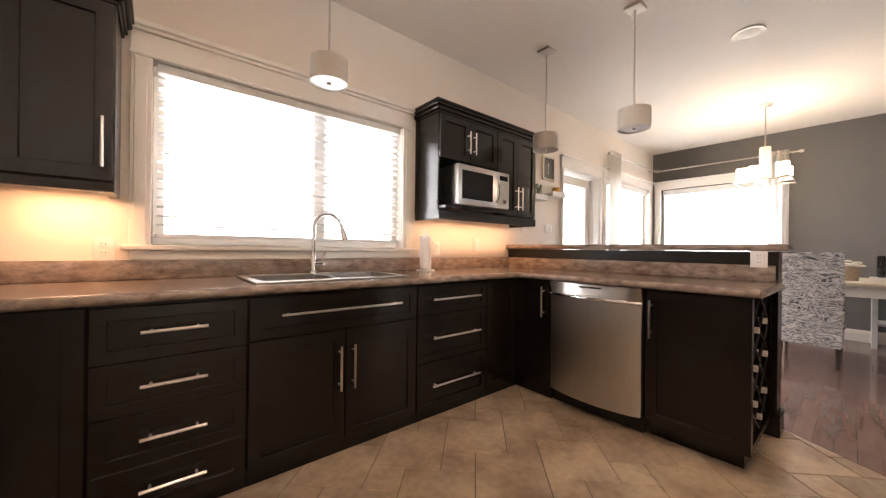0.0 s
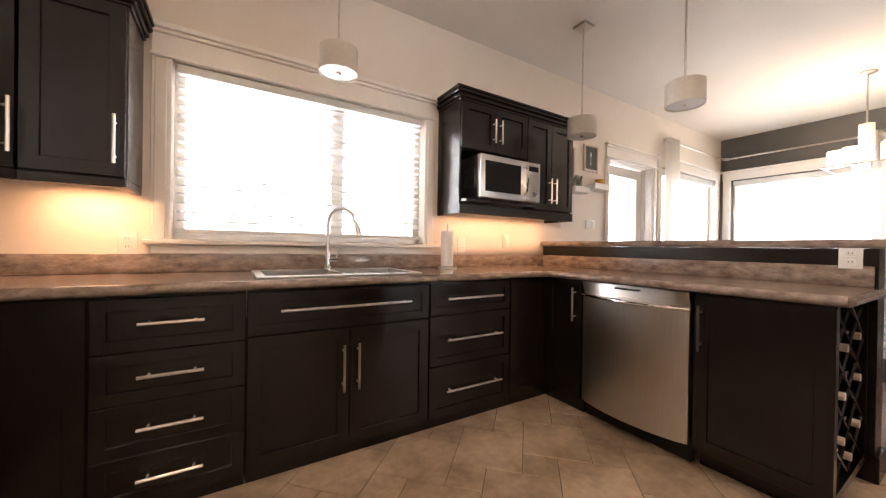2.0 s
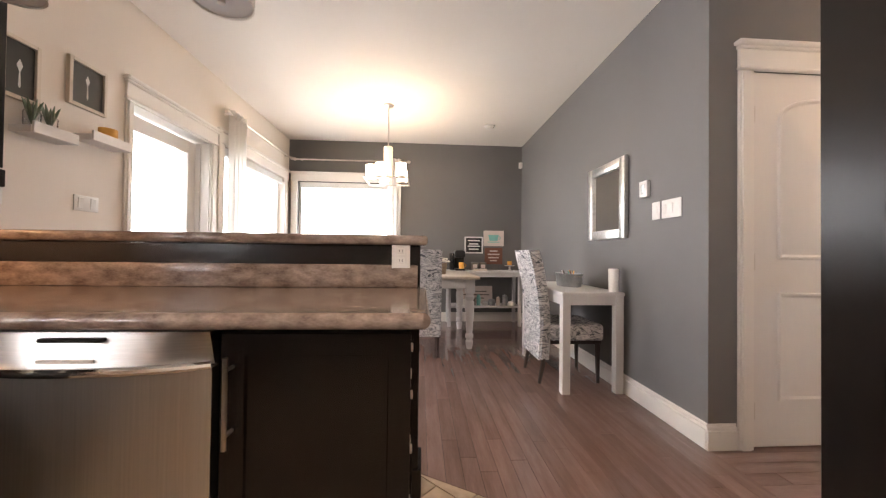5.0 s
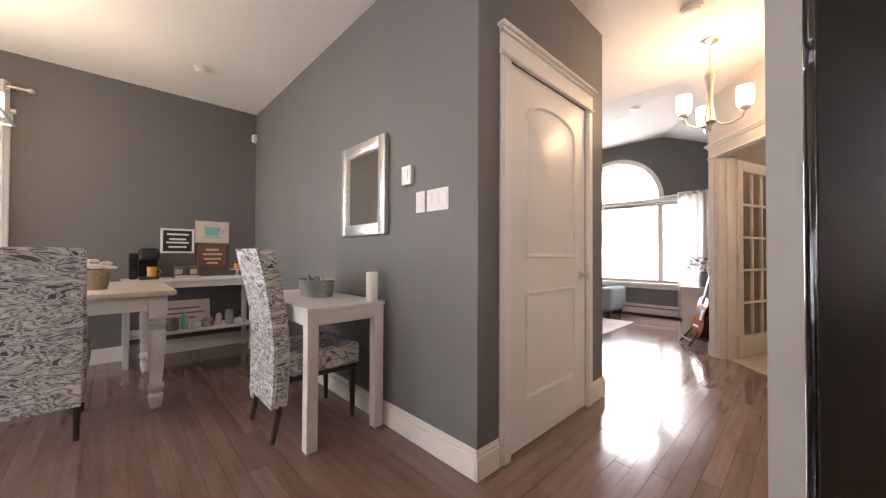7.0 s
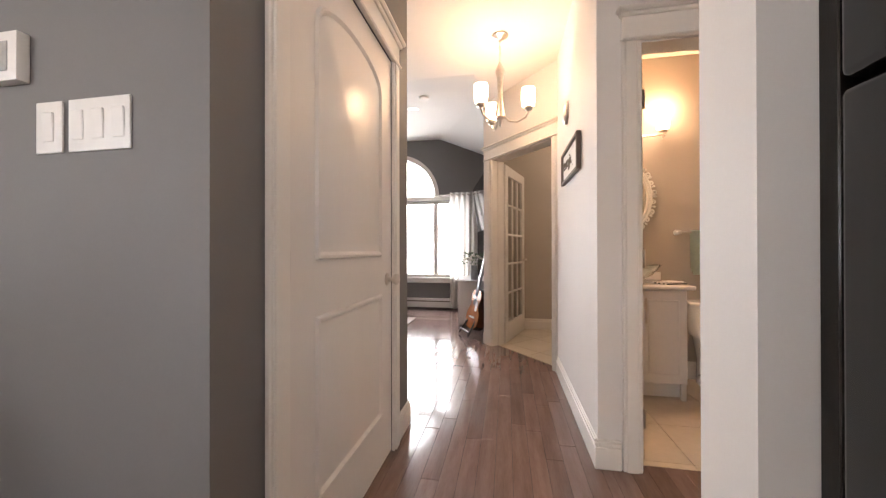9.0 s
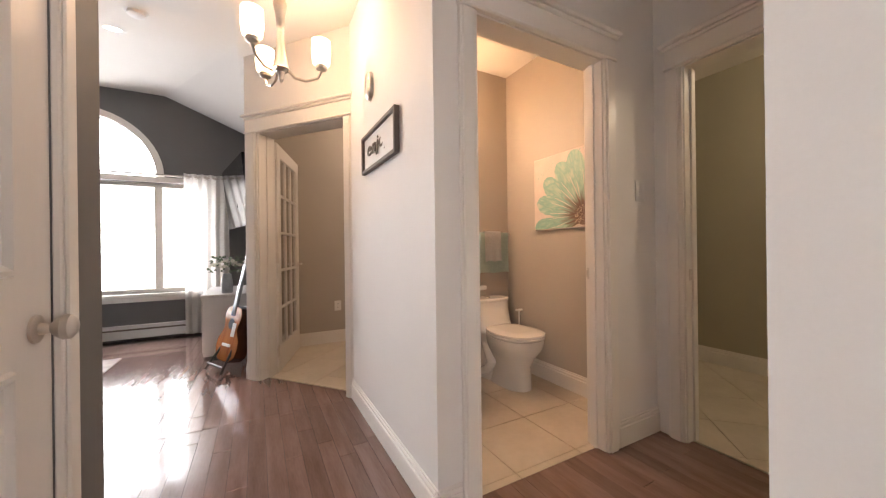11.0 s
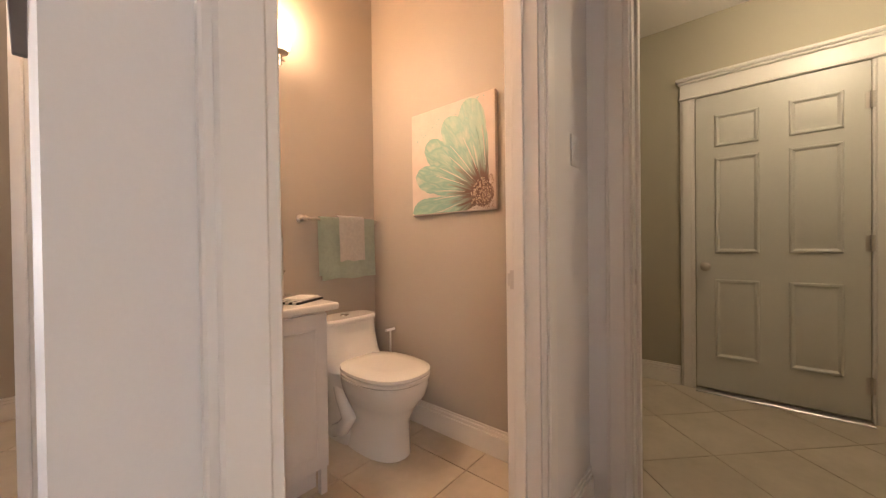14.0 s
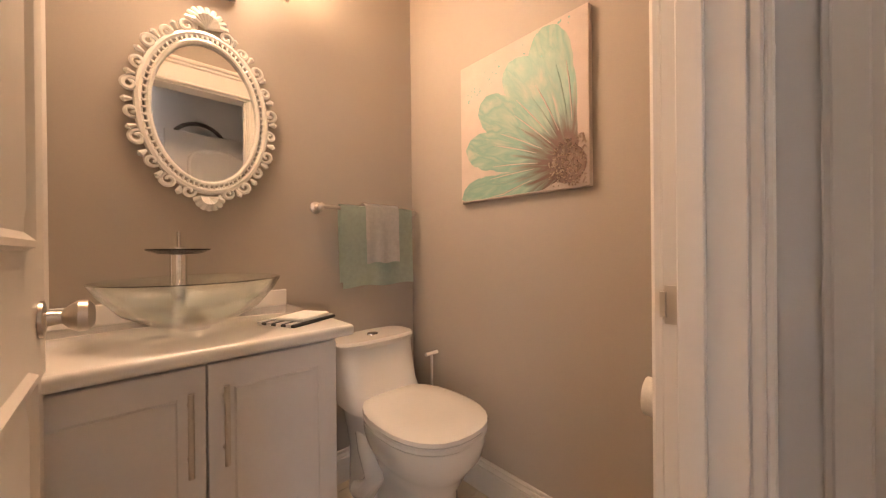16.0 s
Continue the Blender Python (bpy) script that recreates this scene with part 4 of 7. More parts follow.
mw = thing("microwave", "stainless steel microwave oven on the cabinet shelf", "microwave", (3.75, 2.55, 1.362))
part("body", boxes((3.462, 4.03, 2.37, 2.77, 1.372, 1.665), bevel=0.004), STEEL, mw)
part("door", boxes((3.462, 3.885, 2.345, 2.37, 1.372, 1.665), bevel=0.004, seg=2), STEEL, mw)
part("window", boxes((3.5, 3.83, 2.341, 2.348, 1.415, 1.625), bevel=0.002), BLACKGLASS, mw, "dark glass door window")
part("handle", tube(bmesh.new(), ((3.862, 2.345, 1.42), (3.862, 2.315, 1.44), (3.862, 2.308, 1.52), (3.862, 2.315, 1.6), (3.862, 2.345, 1.62)), 0.009, 10), CHROME, mw)
panel = part("control_panel", boxes((3.888, 4.03, 2.346, 2.37, 1.372, 1.665), bevel=0.003), STEEL, mw)
part("display", boxes((3.91, 4.008, 2.343, 2.348, 1.6, 1.638), bevel=0.001), BLACKGLASS, panel, "dark clock display")
for r in range(5):
    for k in range(3):
        part("button", boxes((3.914 + k * 0.034, 3.938 + k * 0.034, 2.343, 2.348, 1.48 + r * 0.021, 1.493 + r * 0.021), bevel=0.001), GALV, panel)
part("dial", moved(lathe(bmesh.new(), ((0.02, 0), (0.019, 0.014), (0.001, 0.016)), seg=18), pose(3.96, 2.345, 1.432, 90)), CHROME, panel)
for k in range(9):
    part("vent", boxes((3.459, 3.463, 2.42 + k * 0.014, 2.428 + k * 0.014, 1.45, 1.58)), BLACK, mw)
for x in (3.5, 3.99):
    part("foot", lathe(bmesh.new(), ((0.012, 0), (0.012, 0.012)), (x, 2.42, 1.361), 12), BLACK, mw)
mw.location += Vector((0.1, 0.065, 0.005))


# under-cabinet lights
for x0, x1 in ((1.46, 1.74), (3.52, 4.56)):
    ul = thing("cabinet_light", "warm white strip light under the wall cabinet", "light", ((x0 + x1) / 2, 2.66, 1.29), "under-cabinet lights")
    part("housing", boxes((x0, x1, 2.62, 2.7, 1.286, 1.3 if x0 < 2 else 1.34), bevel=0.002), WHITEPL, ul)
    lamp("strip_lamp", "AREA", look(((x0 + x1) / 2, 2.66, 1.282), ((x0 + x1) / 2, 2.69, 0)), 3.2 if x0 < 2 else 4.5, (1, 0.55, 0.28), (x1 - x0, 0.05))

# refrigerator with dark surround
fr = thing("refrigerator", "gloss black refrigerator in an espresso surround", "refrigerator", (3.4, -0.34, 0))
part("body", boxes((3.1, 3.74, -0.66, -0.05, 0.02, 1.74), bevel=0.004), BLACK, fr)
part("lower_door", boxes((3.745, 3.81, -0.655, -0.055, 0.05, 1.268), bevel=0.012, seg=3), FRIDGE, fr)
part("upper_door", boxes((3.745, 3.81, -0.655, -0.055, 1.28, 1.74), bevel=0.012, seg=3), FRIDGE, fr)
sr = thing("fridge_surround", "espresso gable panels and cabinet round the refrigerator", "cabinet", (3.4, -0.3, 0))
part("gable", boxes((3.05, 3.8, -0.045, -0.02, 0, 2.2), bevel=0.002), ESPRESSO, sr)
part("gable", boxes((3.05, 3.8, -0.698, -0.665, 0, 2.2), bevel=0.002), ESPRESSO, sr)
part("upper_box", boxes((3.05, 3.76, -0.664, -0.046, 1.78, 2.2), bevel=0.002), ESPRESSO, sr)
front(sr, facing(3.76, -0.66, 1.785, "+x"), 0.305, 0.41)
front(sr, facing(3.76, -0.353, 1.785, "+x"), 0.305, 0.41)

for ob in (fr, sr):
    ob.location.x += 0.045

# ---------------------------------------------------------------- pendants and ceiling fittings


def pendant(m, stem):
    p = thing("pendant_lamp", "cream drum pendant lamp on a nickel stem", "lamp", group="kitchen pendants")
    part("canopy", boxes((-0.055, 0.055, -0.055, 0.055, -0.022, 0), bevel=0.004), NICKEL, p)
    part("stem", tube(bmesh.new(), ((0, 0, -0.02), (0, 0, -stem)), 0.006, 10), NICKEL, p)
    s = part("shade", lathe(bmesh.new(), ((0.1, -stem - 0.13), (0.1, -stem), (0.094, -stem), (0.094, -stem - 0.128)), seg=40, closed=True), SHADE, p)
    part("diffuser", lathe(bmesh.new(), ((0.0005, -stem - 0.124), (0.093, -stem - 0.124), (0.093, -stem - 0.116), (0.0005, -stem - 0.116)), seg=40), DIFFUSER, p)
    part("top_plate", lathe(bmesh.new(), ((0.0005, -stem - 0.012), (0.093, -stem - 0.012), (0.093, -stem - 0.006), (0.0005, -stem - 0.006)), seg=40), DIFFUSER, p)
    part("finial", lathe(bmesh.new(), ((0.0005, -stem - 0.14), (0.012, -stem - 0.138), (0.012, -stem - 0.124)), seg=14), NICKEL, p)
    p.matrix_basis = m
    return p


p = pendant(pose(4.345, 1.53, H), 0.69)
copy_thing(p, pose(4.34, 2.21, H))
pendant(pose(2.615, 2.437, H), 0.605)


def downlight(x, y, z, lit=False):
    d = thing("recessed_light", "round white recessed ceiling light" + (", lit" if lit else ""), "light", (x, y, z), "recessed lights")
    part("ring", lathe(bmesh.new(), ((0.1, -0.001), (0.098, -0.009), (0.075, -0.006), (0.072, 0.0)), (x, y, z), 32), WHITEPL, d)
    part("lens", lathe(bmesh.new(), ((0.072, -0.006), (0.04, -0.011), (0.0005, -0.012)), (x, y, z), 28), BULBW if lit else DIFFUSER, d)


def detector(x, y, z):
    d = thing("smoke_detector", "round white smoke detector on the ceiling", "smoke detector", (x, y, z), "smoke detectors")
    part("base", lathe(bmesh.new(), ((0.068, -0.001), (0.068, -0.012), (0.055, -0.018)), (x, y, z), 28), WHITEPL, d)
    part("cover", lathe(bmesh.new(), ((0.052, -0.016), (0.05, -0.036), (0.03, -0.044), (0.0005, -0.045)), (x, y, z), 28), WHITEPL, d)


downlight(5.27, 1.1, H)
# two added fittings, never in view, whose lamps brighten the kitchen floor and fronts
for x, y in ((2.0, 0.75), (3.3, 0.45)):
    downlight(x, y, H, True)
    lamp("kitchen_fill_lamp", "AREA", pose(x, y, H - 0.03), 12, (1, 0.76, 0.54), (0.14, 0.14))
downlight(5.44, -4.17, 2.79, True)
detector(7.57, -0.02, H)
detector(4.37, -2.235, H)
detector(5.2, -3.78, 2.74)

# ---------------------------------------------------------------- dining room


def dining_chandelier():
    c = thing("chandelier", "nickel dining chandelier with lit cylinder shades", "lamp", (7.05, 1.23, H))
    x, y = 7.05, 1.23
    part("canopy", lathe(bmesh.new(), ((0.062, 0), (0.06, -0.018), (0.012, -0.026), (0.006, -0.03)), (x, y, H), 28), NICKEL, c)
    part("stem", tube(bmesh.new(), ((x, y, H - 0.02), (x, y, 1.86)), 0.007, 10), NICKEL, c)
    part("centre_tube", lathe(bmesh.new(), ((0.05, 0), (0.05, 0.34), (0.045, 0.34), (0.045, 0.0)), (x, y, 1.87), 24, closed=True), SHADE, c)
    part("ring", boxes((x - 0.24, x + 0.24, y - 0.24, y - 0.225, 1.82, 1.832), (x - 0.24, x + 0.24, y + 0.225, y + 0.24, 1.82, 1.832), (x - 0.24, x - 0.225, y - 0.225, y + 0.225, 1.82, 1.832), (x + 0.225, x + 0.24, y - 0.225, y + 0.225, 1.82, 1.832), (x - 0.225, x + 0.225, y - 0.008, y + 0.008, 1.82, 1.832), bevel=0.002), NICKEL, c)
    for k in range(5):
        a = 2 * math.pi * k / 5 + 0.3
        px, py, pz = x + 0.19 * math.cos(a), y + 0.19 * math.sin(a), 1.832 + 0.02 * (k % 2)
        s = part("shade", lathe(bmesh.new(), ((0.055, 0), (0.055, 0.15), (0.05, 0.15), (0.05, 0.0)), (px, py, pz), 24, closed=True), BULBW, c, "lit white glass shade")
        part("cup", lathe(bmesh.new(), ((0.0005, -0.004), (0.058, -0.002), (0.058, 0.006), (0.0005, 0.008)), (px, py, pz), 20), NICKEL, c)
    lamp("chandelier_lamp", "POINT", pose(x, y, 2.12), 27, (1, 0.78, 0.5), (0.12,))


dining_chandelier()


def curtain(name, label, m, w, h, folds, amp=0.03):
    n = folds * 8
    bm, rows = bmesh.new(), []
    for r in range(7):
        z = h * r / 6
        rows.append([bm.verts.new((w * k / n, amp * math.sin(2 * math.pi * folds * k / n + 0.25 * r) * (0.75 + 0.25 * (1 - r / 6)), z)) for k in range(n + 1)])
    for a, b in zip(rows, rows[1:]):
        for k in range(n):
            bm.faces.new((a[k], a[k + 1], b[k + 1], b[k]))
    bmesh.ops.solidify(bm, geom=bm.faces[:], thickness=0.003)
    c = thing(name, label, "curtain", group="curtains")
    part("cloth", bm, CURTAIN, c)
    me = finish("grommet", moved(lathe(bmesh.new(), ((0.02, -0.002), (0.026, 0.0), (0.02, 0.002)), seg=16, closed=True), pose(0, 0, 0, 90)), NICKEL)
    for k in range(folds * 2):
        ob = new("grommet", me)
        ob.parent, ob.location = c, (w * (k + 0.5) / (folds * 2), -0.001, h - 0.045)
    c.matrix_basis = m
    return c


curtain("curtain", "white grommet curtain gathered beside the patio door", pose(6.66, 2.73, 0.03), 0.3, 2.39, 4)
curtain("curtain", "white grommet curtain gathered at the dining window's edge", facing(8.3, 1.36, 0.03, "-x"), 0.2, 2.39, 3)


def rod(name, label, a, b, out):
    r = thing(name, label, "curtain rod", a)
    a, b, o = Vector(a), Vector(b), Vector(out)
    d = (b - a).normalized()
    part("pole", tube(bmesh.new(), (a, b), 0.011, 12), NICKEL, r)
    for p, s in ((a, -1), (b, 1)):
        part("finial", tube(bmesh.new(), (p, p + d * s * 0.012, p + d * s * 0.03, p + d * s * 0.05), [0.012, 0.022, 0.024, 0.012], 14), NICKEL, r)
        part("bracket", tube(bmesh.new(), (p - d * s * 0.06, p - d * s * 0.06 + o), 0.007, 8), NICKEL, r)


rod("curtain_rod", "nickel curtain rod over the north window", (6.63, 2.73, 2.375), (8.24, 2.73, 2.375), (0, 0.08, 0))
rod("curtain_rod", "nickel curtain rod over the east window", (8.3, 2.68, 2.375), (8.3, 1.07, 2.375), (0.08, 0, 0))
for nm, x0, x1, y0, y1 in (("roller_blind", 6.73, 8.15, 2.84, 2.85), ("roller_blind", 8.41, 8.42, 1.3, 2.63)):
    s = thing(nm, "white roller shade drawn up at the window top", "blind", ((x0 + x1) / 2, (y0 + y1) / 2, 1.95), "window shades")
    part("cassette", boxes((x0 - 0.02, x1 + 0.02, y0 - 0.02, y1 + 0.02, 1.98, 2.06), bevel=0.006), SLAT, s)

# dining table
tb = thing("dining_table", "white dining table with cream top and turned legs", "table", (7.35, 0.87, 0))
part("tabletop", boxes((6.78, 7.95, 0.22, 1.55, 0.75, 0.785), bevel=0.008, seg=2), CREAMTOP, tb)
part("apron", boxes((6.84, 7.89, 0.28, 0.3, 0.65, 0.75), (6.84, 7.89, 1.47, 1.49, 0.65, 0.75), (6.84, 6.86, 0.3, 1.47, 0.65, 0.75), (7.87, 7.89, 0.3, 1.47, 0.65, 0.75), bevel=0.002), PAINTW, tb)
for x in (6.875, 7.855):
    for y in (0.315, 1.455):
        bm = boxes((x - 0.05, x + 0.05, y - 0.05, y + 0.05, 0.6, 0.75), bevel=0.004)
        lathe(bm, ((0.028, 0), (0.035, 0.03), (0.042, 0.08), (0.03, 0.1), (0.045, 0.125), (0.045, 0.15), (0.032, 0.17), (0.036, 0.2), (0.05, 0.44), (0.05, 0.5), (0.038, 0.52), (0.052, 0.545), (0.052, 0.565), (0.04, 0.58), (0.045, 0.602)), (x, y, 0), 24)
        leg = part("leg", bm, PAINTW, tb)
fl = thing("flower_basket", "wicker basket of white flowers on the table", "flowers", (7.15, 0.62, 0.785))
part("basket", lathe(bmesh.new(), ((0.06, 0), (0.07, 0.06), (0.075, 0.13), (0.068, 0.13), (0.06, 0.1), (0.0005, 0.1)), (7.15, 0.62, 0.785), 24), WICKER, fl)
rnd = random.Random(3)


def blossoms(parent, c, r, n, size, mat=PETALW, flat=0.5):
    for k in range(n):
        a, q = rnd.uniform(0, 6.28), math.sqrt(rnd.random()) * r
        p = Vector(c) + Vector((q * math.cos(a), q * math.sin(a), flat * r * (1 - (q / r) ** 2) + rnd.uniform(-0.01, 0.01)))
        bm = bmesh.new()
        for j in range(7):
            b = 2 * math.pi * j / 7
            tube(bm, (p, p + Vector((math.cos(b), math.sin(b), 0.35)) * size * 0.6, p + Vector((math.cos(b), math.sin(b), 0.15)) * size), [size * 0.12, size * 0.34, size * 0.1], 6)
        part("blossom", bm, mat, parent)


blossoms(fl, (7.15, 0.62, 0.925), 0.08, 12, 0.035)


def parsons_chair():
    c = thing("dining_chair", "parsons dining chair in grey brush-print cloth with dark legs", "chair", group="dining chairs")
    # the back stands at local y 0 and the seat runs to local +y
    bm = bmesh.new()
    n, prof = 10, []
    for k in range(n + 1):
        s = k / n
        prof.append((0.19 + 0.87 * s, -0.03 + 0.03 * math.sin(math.pi * s) - 0.085 * s ** 1.6))
    rings = []
    for z, y in prof:
        w = 0.225 - 0.012 * abs(z - 0.6)
        rings.append([bm.verts.new(p) for p in ((-w, y, z), (w, y, z), (w, y + 0.085, z), (-w, y + 0.085, z))])
    for a, b in zip(rings, rings[1:]):
        for k in range(4):
            bm.faces.new((a[k], a[(k + 1) % 4], b[(k + 1) % 4], b[k]))
    bm.faces.new(rings[0]), bm.faces.new(rings[-1])
    bmesh.ops.bevel(bm, geom=[e for e in bm.edges if abs((e.verts[0].co - e.verts[1].co).normalized().x) < 0.5], offset=0.014, segments=2, affect="EDGES")
    part("backrest", bm, CHAIRCLOTH, c)
    part("seat", boxes((-0.23, 0.23, 0.066, 0.50, 0.34, 0.475), bevel=0.03, seg=3), CHAIRCLOTH, c)
    part("seat_rail", boxes((-0.215, 0.215, 0.066, 0.48, 0.315, 0.345), bevel=0.003), DARKWOOD, c)
    for x in (-0.19, 0.19):
        part("leg", tube(bmesh.new(), ((x, 0.46, 0.32), (x, 0.465, 0.0)), [0.022, 0.014], 8), DARKWOOD, c)
        part("leg", tube(bmesh.new(), ((x, 0.03, 0.34), (x, 0.015, 0.16), (x, -0.015, 0.0)), [0.022, 0.019, 0.014], 8), DARKWOOD, c)
    return c


ch = parsons_chair()
ch.matrix_basis = pose(6.64, 0.86, 0, 0, 0, -90)
copy_thing(ch, pose(6.05, -0.12, 0, 0, 0, 180))

# desk on the south wall and what stands on it
dk = thing("side_desk", "white square-legged side table against the charcoal wall", "table", (6.12, -0.44, 0))
part("tabletop", boxes((5.62, 6.64, -0.665, -0.19, 0.725, 0.75), bevel=0.003), PAINTW, dk)
part("apron", boxes((5.68, 6.58, -0.215, -0.195, 0.655, 0.725), (5.68, 6.58, -0.66, -0.64, 0.655, 0.725), (5.63, 5.65, -0.6, -0.25, 0.655, 0.725), (6.61, 6.63, -0.6, -0.25, 0.655, 0.725), bevel=0.002), PAINTW, dk)
for x in (5.625, 6.575):
    for y in (-0.66, -0.255):
        part("leg", boxes((x, x + 0.06, y, y + 0.06, 0, 0.725), bevel=0.003), PAINTW, dk)
tin = thing("tin_tub", "galvanised tin tub of craft supplies on the desk", "tub", (6.16, -0.47, 0.75))
part("tub", lathe(bmesh.new(), ((0.001, 0), (0.09, 0.0), (0.1, 0.11), (0.104, 0.112), (0.096, 0.11), (0.087, 0.01), (0.001, 0.01)), (6.16, -0.47, 0.75), 28, sx=1.75), GALV, tin)
for s in (-1, 1):
    part("handle", tube(bmesh.new(), ((6.16 + s * 0.175, -0.5, 0.84), (6.16 + s * 0.21, -0.5, 0.845), (6.16 + s * 0.21, -0.44, 0.845), (6.16 + s * 0.175, -0.44, 0.84)), 0.004, 6), NICKEL, tin)
for k, mt in enumerate((TERRA, YELLOW, TEAL, CORK, GREYWOOD, YELLOW, WHITEPL)):
    x = 6.06 + k * 0.033
    part("pencil", tube(bmesh.new(), ((x, -0.47, 0.77), (x + 0.03 * math.sin(k * 2.1), -0.47 + 0.03 * math.cos(k * 3), 0.885)), 0.006, 6), mt, tin)
cd = thing("pillar_candle", "white pillar candle on the desk", "candle", (5.665, -0.6, 0.75))
part("wax", lathe(bmesh.new(), ((0.001, 0), (0.035, 0.001), (0.036, 0.17), (0.033, 0.175), (0.028, 0.168), (0.001, 0.166)), (5.665, -0.6, 0.75), 24), WHITEPL, cd)
part("wick", tube(bmesh.new(), ((5.665, -0.6, 0.915), (5.666, -0.6, 0.93)), 0.0015, 5), BLACK, cd)

# console on the east wall
cs = thing("console_table", "white console table with lower shelf against the charcoal wall", "table", (8.17, -0.08, 0))
part("tabletop", boxes((7.97, 8.36, -0.6, 0.48, 0.755, 0.785), bevel=0.004), PAINTW, cs)
part("apron", boxes((7.99, 8.0, -0.56, 0.44, 0.7, 0.755), (8.33, 8.34, -0.56, 0.44, 0.7, 0.755)), PAINTW, cs)
part("lower_shelf", boxes((7.99, 8.34, -0.57, 0.45, 0.26, 0.285), bevel=0.003), PAINTW, cs)
for x in (7.985, 8.3):
    for y in (-0.585, 0.42):
        part("leg", boxes((x, x + 0.045, y, y + 0.045, 0, 0.755), bevel=0.003), PAINTW, cs)
km = thing("coffee_maker", "black pod coffee maker on the console", "coffee maker", (8.14, 0.29, 0.785))
part("base", boxes((8.02, 8.28, 0.22, 0.36, 0.785, 0.81), bevel=0.008, seg=2), BLACK, km)
part("column", boxes((8.17, 8.28, 0.22, 0.36, 0.81, 0.98), bevel=0.012, seg=2), BLACK, km)
part("head", boxes((8.03, 8.28, 0.215, 0.365, 0.965, 1.075), bevel=0.03, seg=4), BLACK, km)
part("water_tank", boxes((8.08, 8.28, 0.37, 0.43, 0.787, 1.03), bevel=0.012, seg=2), FRIDGE, km)


def mug(x, y, z, mat, label, r=0.038, h=0.09):
    m = thing("mug", label, "mug", (x, y, z))
    part("cup", lathe(bmesh.new(), ((0.001, 0), (r * 0.9, 0.001), (r, h), (r * 0.92, h), (r * 0.82, 0.008), (0.001, 0.007)), (x, y, z), 22), mat, m)
    part("handle", tube(bmesh.new(), [(x, y - r - 0.03 * math.sin(math.pi * k / 8), z + h * (0.2 + 0.6 * k / 8)) for k in range(9)], 0.005, 8), mat, m)


mug(8.07, 0.27, 0.811, YELLOW, "mustard yellow mug under the coffee maker")
for y in (0.06, -0.06):
    b = thing("canister", "grey metal coffee canister on the console", "canister", (8.2, y, 0.785), "canisters")
    part("body", boxes((8.15, 8.25, y - 0.048, y + 0.048, 0.785, 0.9), bevel=0.006, seg=2), GREYWOOD, b)
    part("label", boxes((8.147, 8.15, y - 0.03, y + 0.03, 0.82, 0.87)), CANVAS, b)
t2 = thing("wooden_tray", "small wooden tray on the console", "tray", (8.08, 0.0, 0.785))
part("board", boxes((8.03, 8.12, -0.1, 0.1, 0.785, 0.81), bevel=0.004), CREAMTOP, t2)
ck = thing("cake_stand", "white pedestal stand with a mustard candle", "cake stand", (8.15, -0.45, 0.785))
part("stand", lathe(bmesh.new(), ((0.001, 0), (0.045, 0.002), (0.014, 0.02), (0.012, 0.06), (0.075, 0.07), (0.08, 0.08), (0.001, 0.08)), (8.15, -0.45, 0.785), 26), PORCELAIN, ck)
cn = thing("candle", "mustard candle on the pedestal stand", "candle", (8.15, -0.45, 0.866))
part("wax", lathe(bmesh.new(), ((0.001, 0), (0.033, 0.001), (0.033, 0.055), (0.001, 0.054)), (8.15, -0.45, 0.866), 22), YELLOW, cn)
lb = thing("framed_sign", "white framed sign leaning on the console's lower shelf", "sign", (8.3, 0.05, 0.285))
part("board", moved(boxes((-0.01, 0.01, -0.25, 0.25, 0, 0.26), bevel=0.003), pose(8.28, 0.02, 0.286, 0, 10)), CANVAS, lb)
for k, w in ((0, 0.16), (1, 0.2), (2, 0.12)):
    part("lettering", moved(boxes((-0.013, -0.0105, -w, w, 0.17 - k * 0.05, 0.185 - k * 0.05)), pose(8.28, 0.02, 0.286, 0, 10)), GREYWOOD, lb)
for k in range(9):
    y, rr, hh = 0.3 - k * 0.095, 0.028 + 0.012 * ((k * 7) % 3), 0.05 + 0.03 * ((k * 5) % 4)
    mt = (PORCELAIN, WHITEPL, GREYWOOD, TEAL, PORCELAIN, GALV, CANVAS, GALV, PORCELAIN)[k]
    j = thing("jar", ("white", "ivory", "grey", "teal", "white", "tin", "cream", "tin", "white")[k] + " jar on the console's lower shelf", "jar", (8.08, y, 0.285), "shelf jars")
    part("body", lathe(bmesh.new(), ((0.001, 0), (rr, 0.002), (rr * 1.05, hh * 0.8), (rr * 0.8, hh), (0.001, hh)), (8.08, y, 0.285), 18), mt, j)
    part("lid", lathe(bmesh.new(), ((rr * 0.85, hh), (rr * 0.85, hh + 0.01), (0.006, hh + 0.014), (0.006, hh + 0.022), (0.001, hh + 0.023)), (8.08, y, 0.285), 16), mt, j)
# wall signs over the console
s = thing("wall_sign", "black letter board in a white frame", "sign", (8.37, 0.05, 1.16), "coffee signs")
part("board", boxes((8.362, 8.378, -0.08, 0.18, 1.04, 1.275)), BLACK, s)
part("frame", boxes((8.352, 8.378, -0.09, -0.07, 1.03, 1.285), (8.352, 8.378, 0.17, 0.19, 1.03, 1.285), (8.352, 8.378, -0.07, 0.17, 1.03, 1.05), (8.352, 8.378, -0.07, 0.17, 1.265, 1.285), bevel=0.002), PAINTW, s)
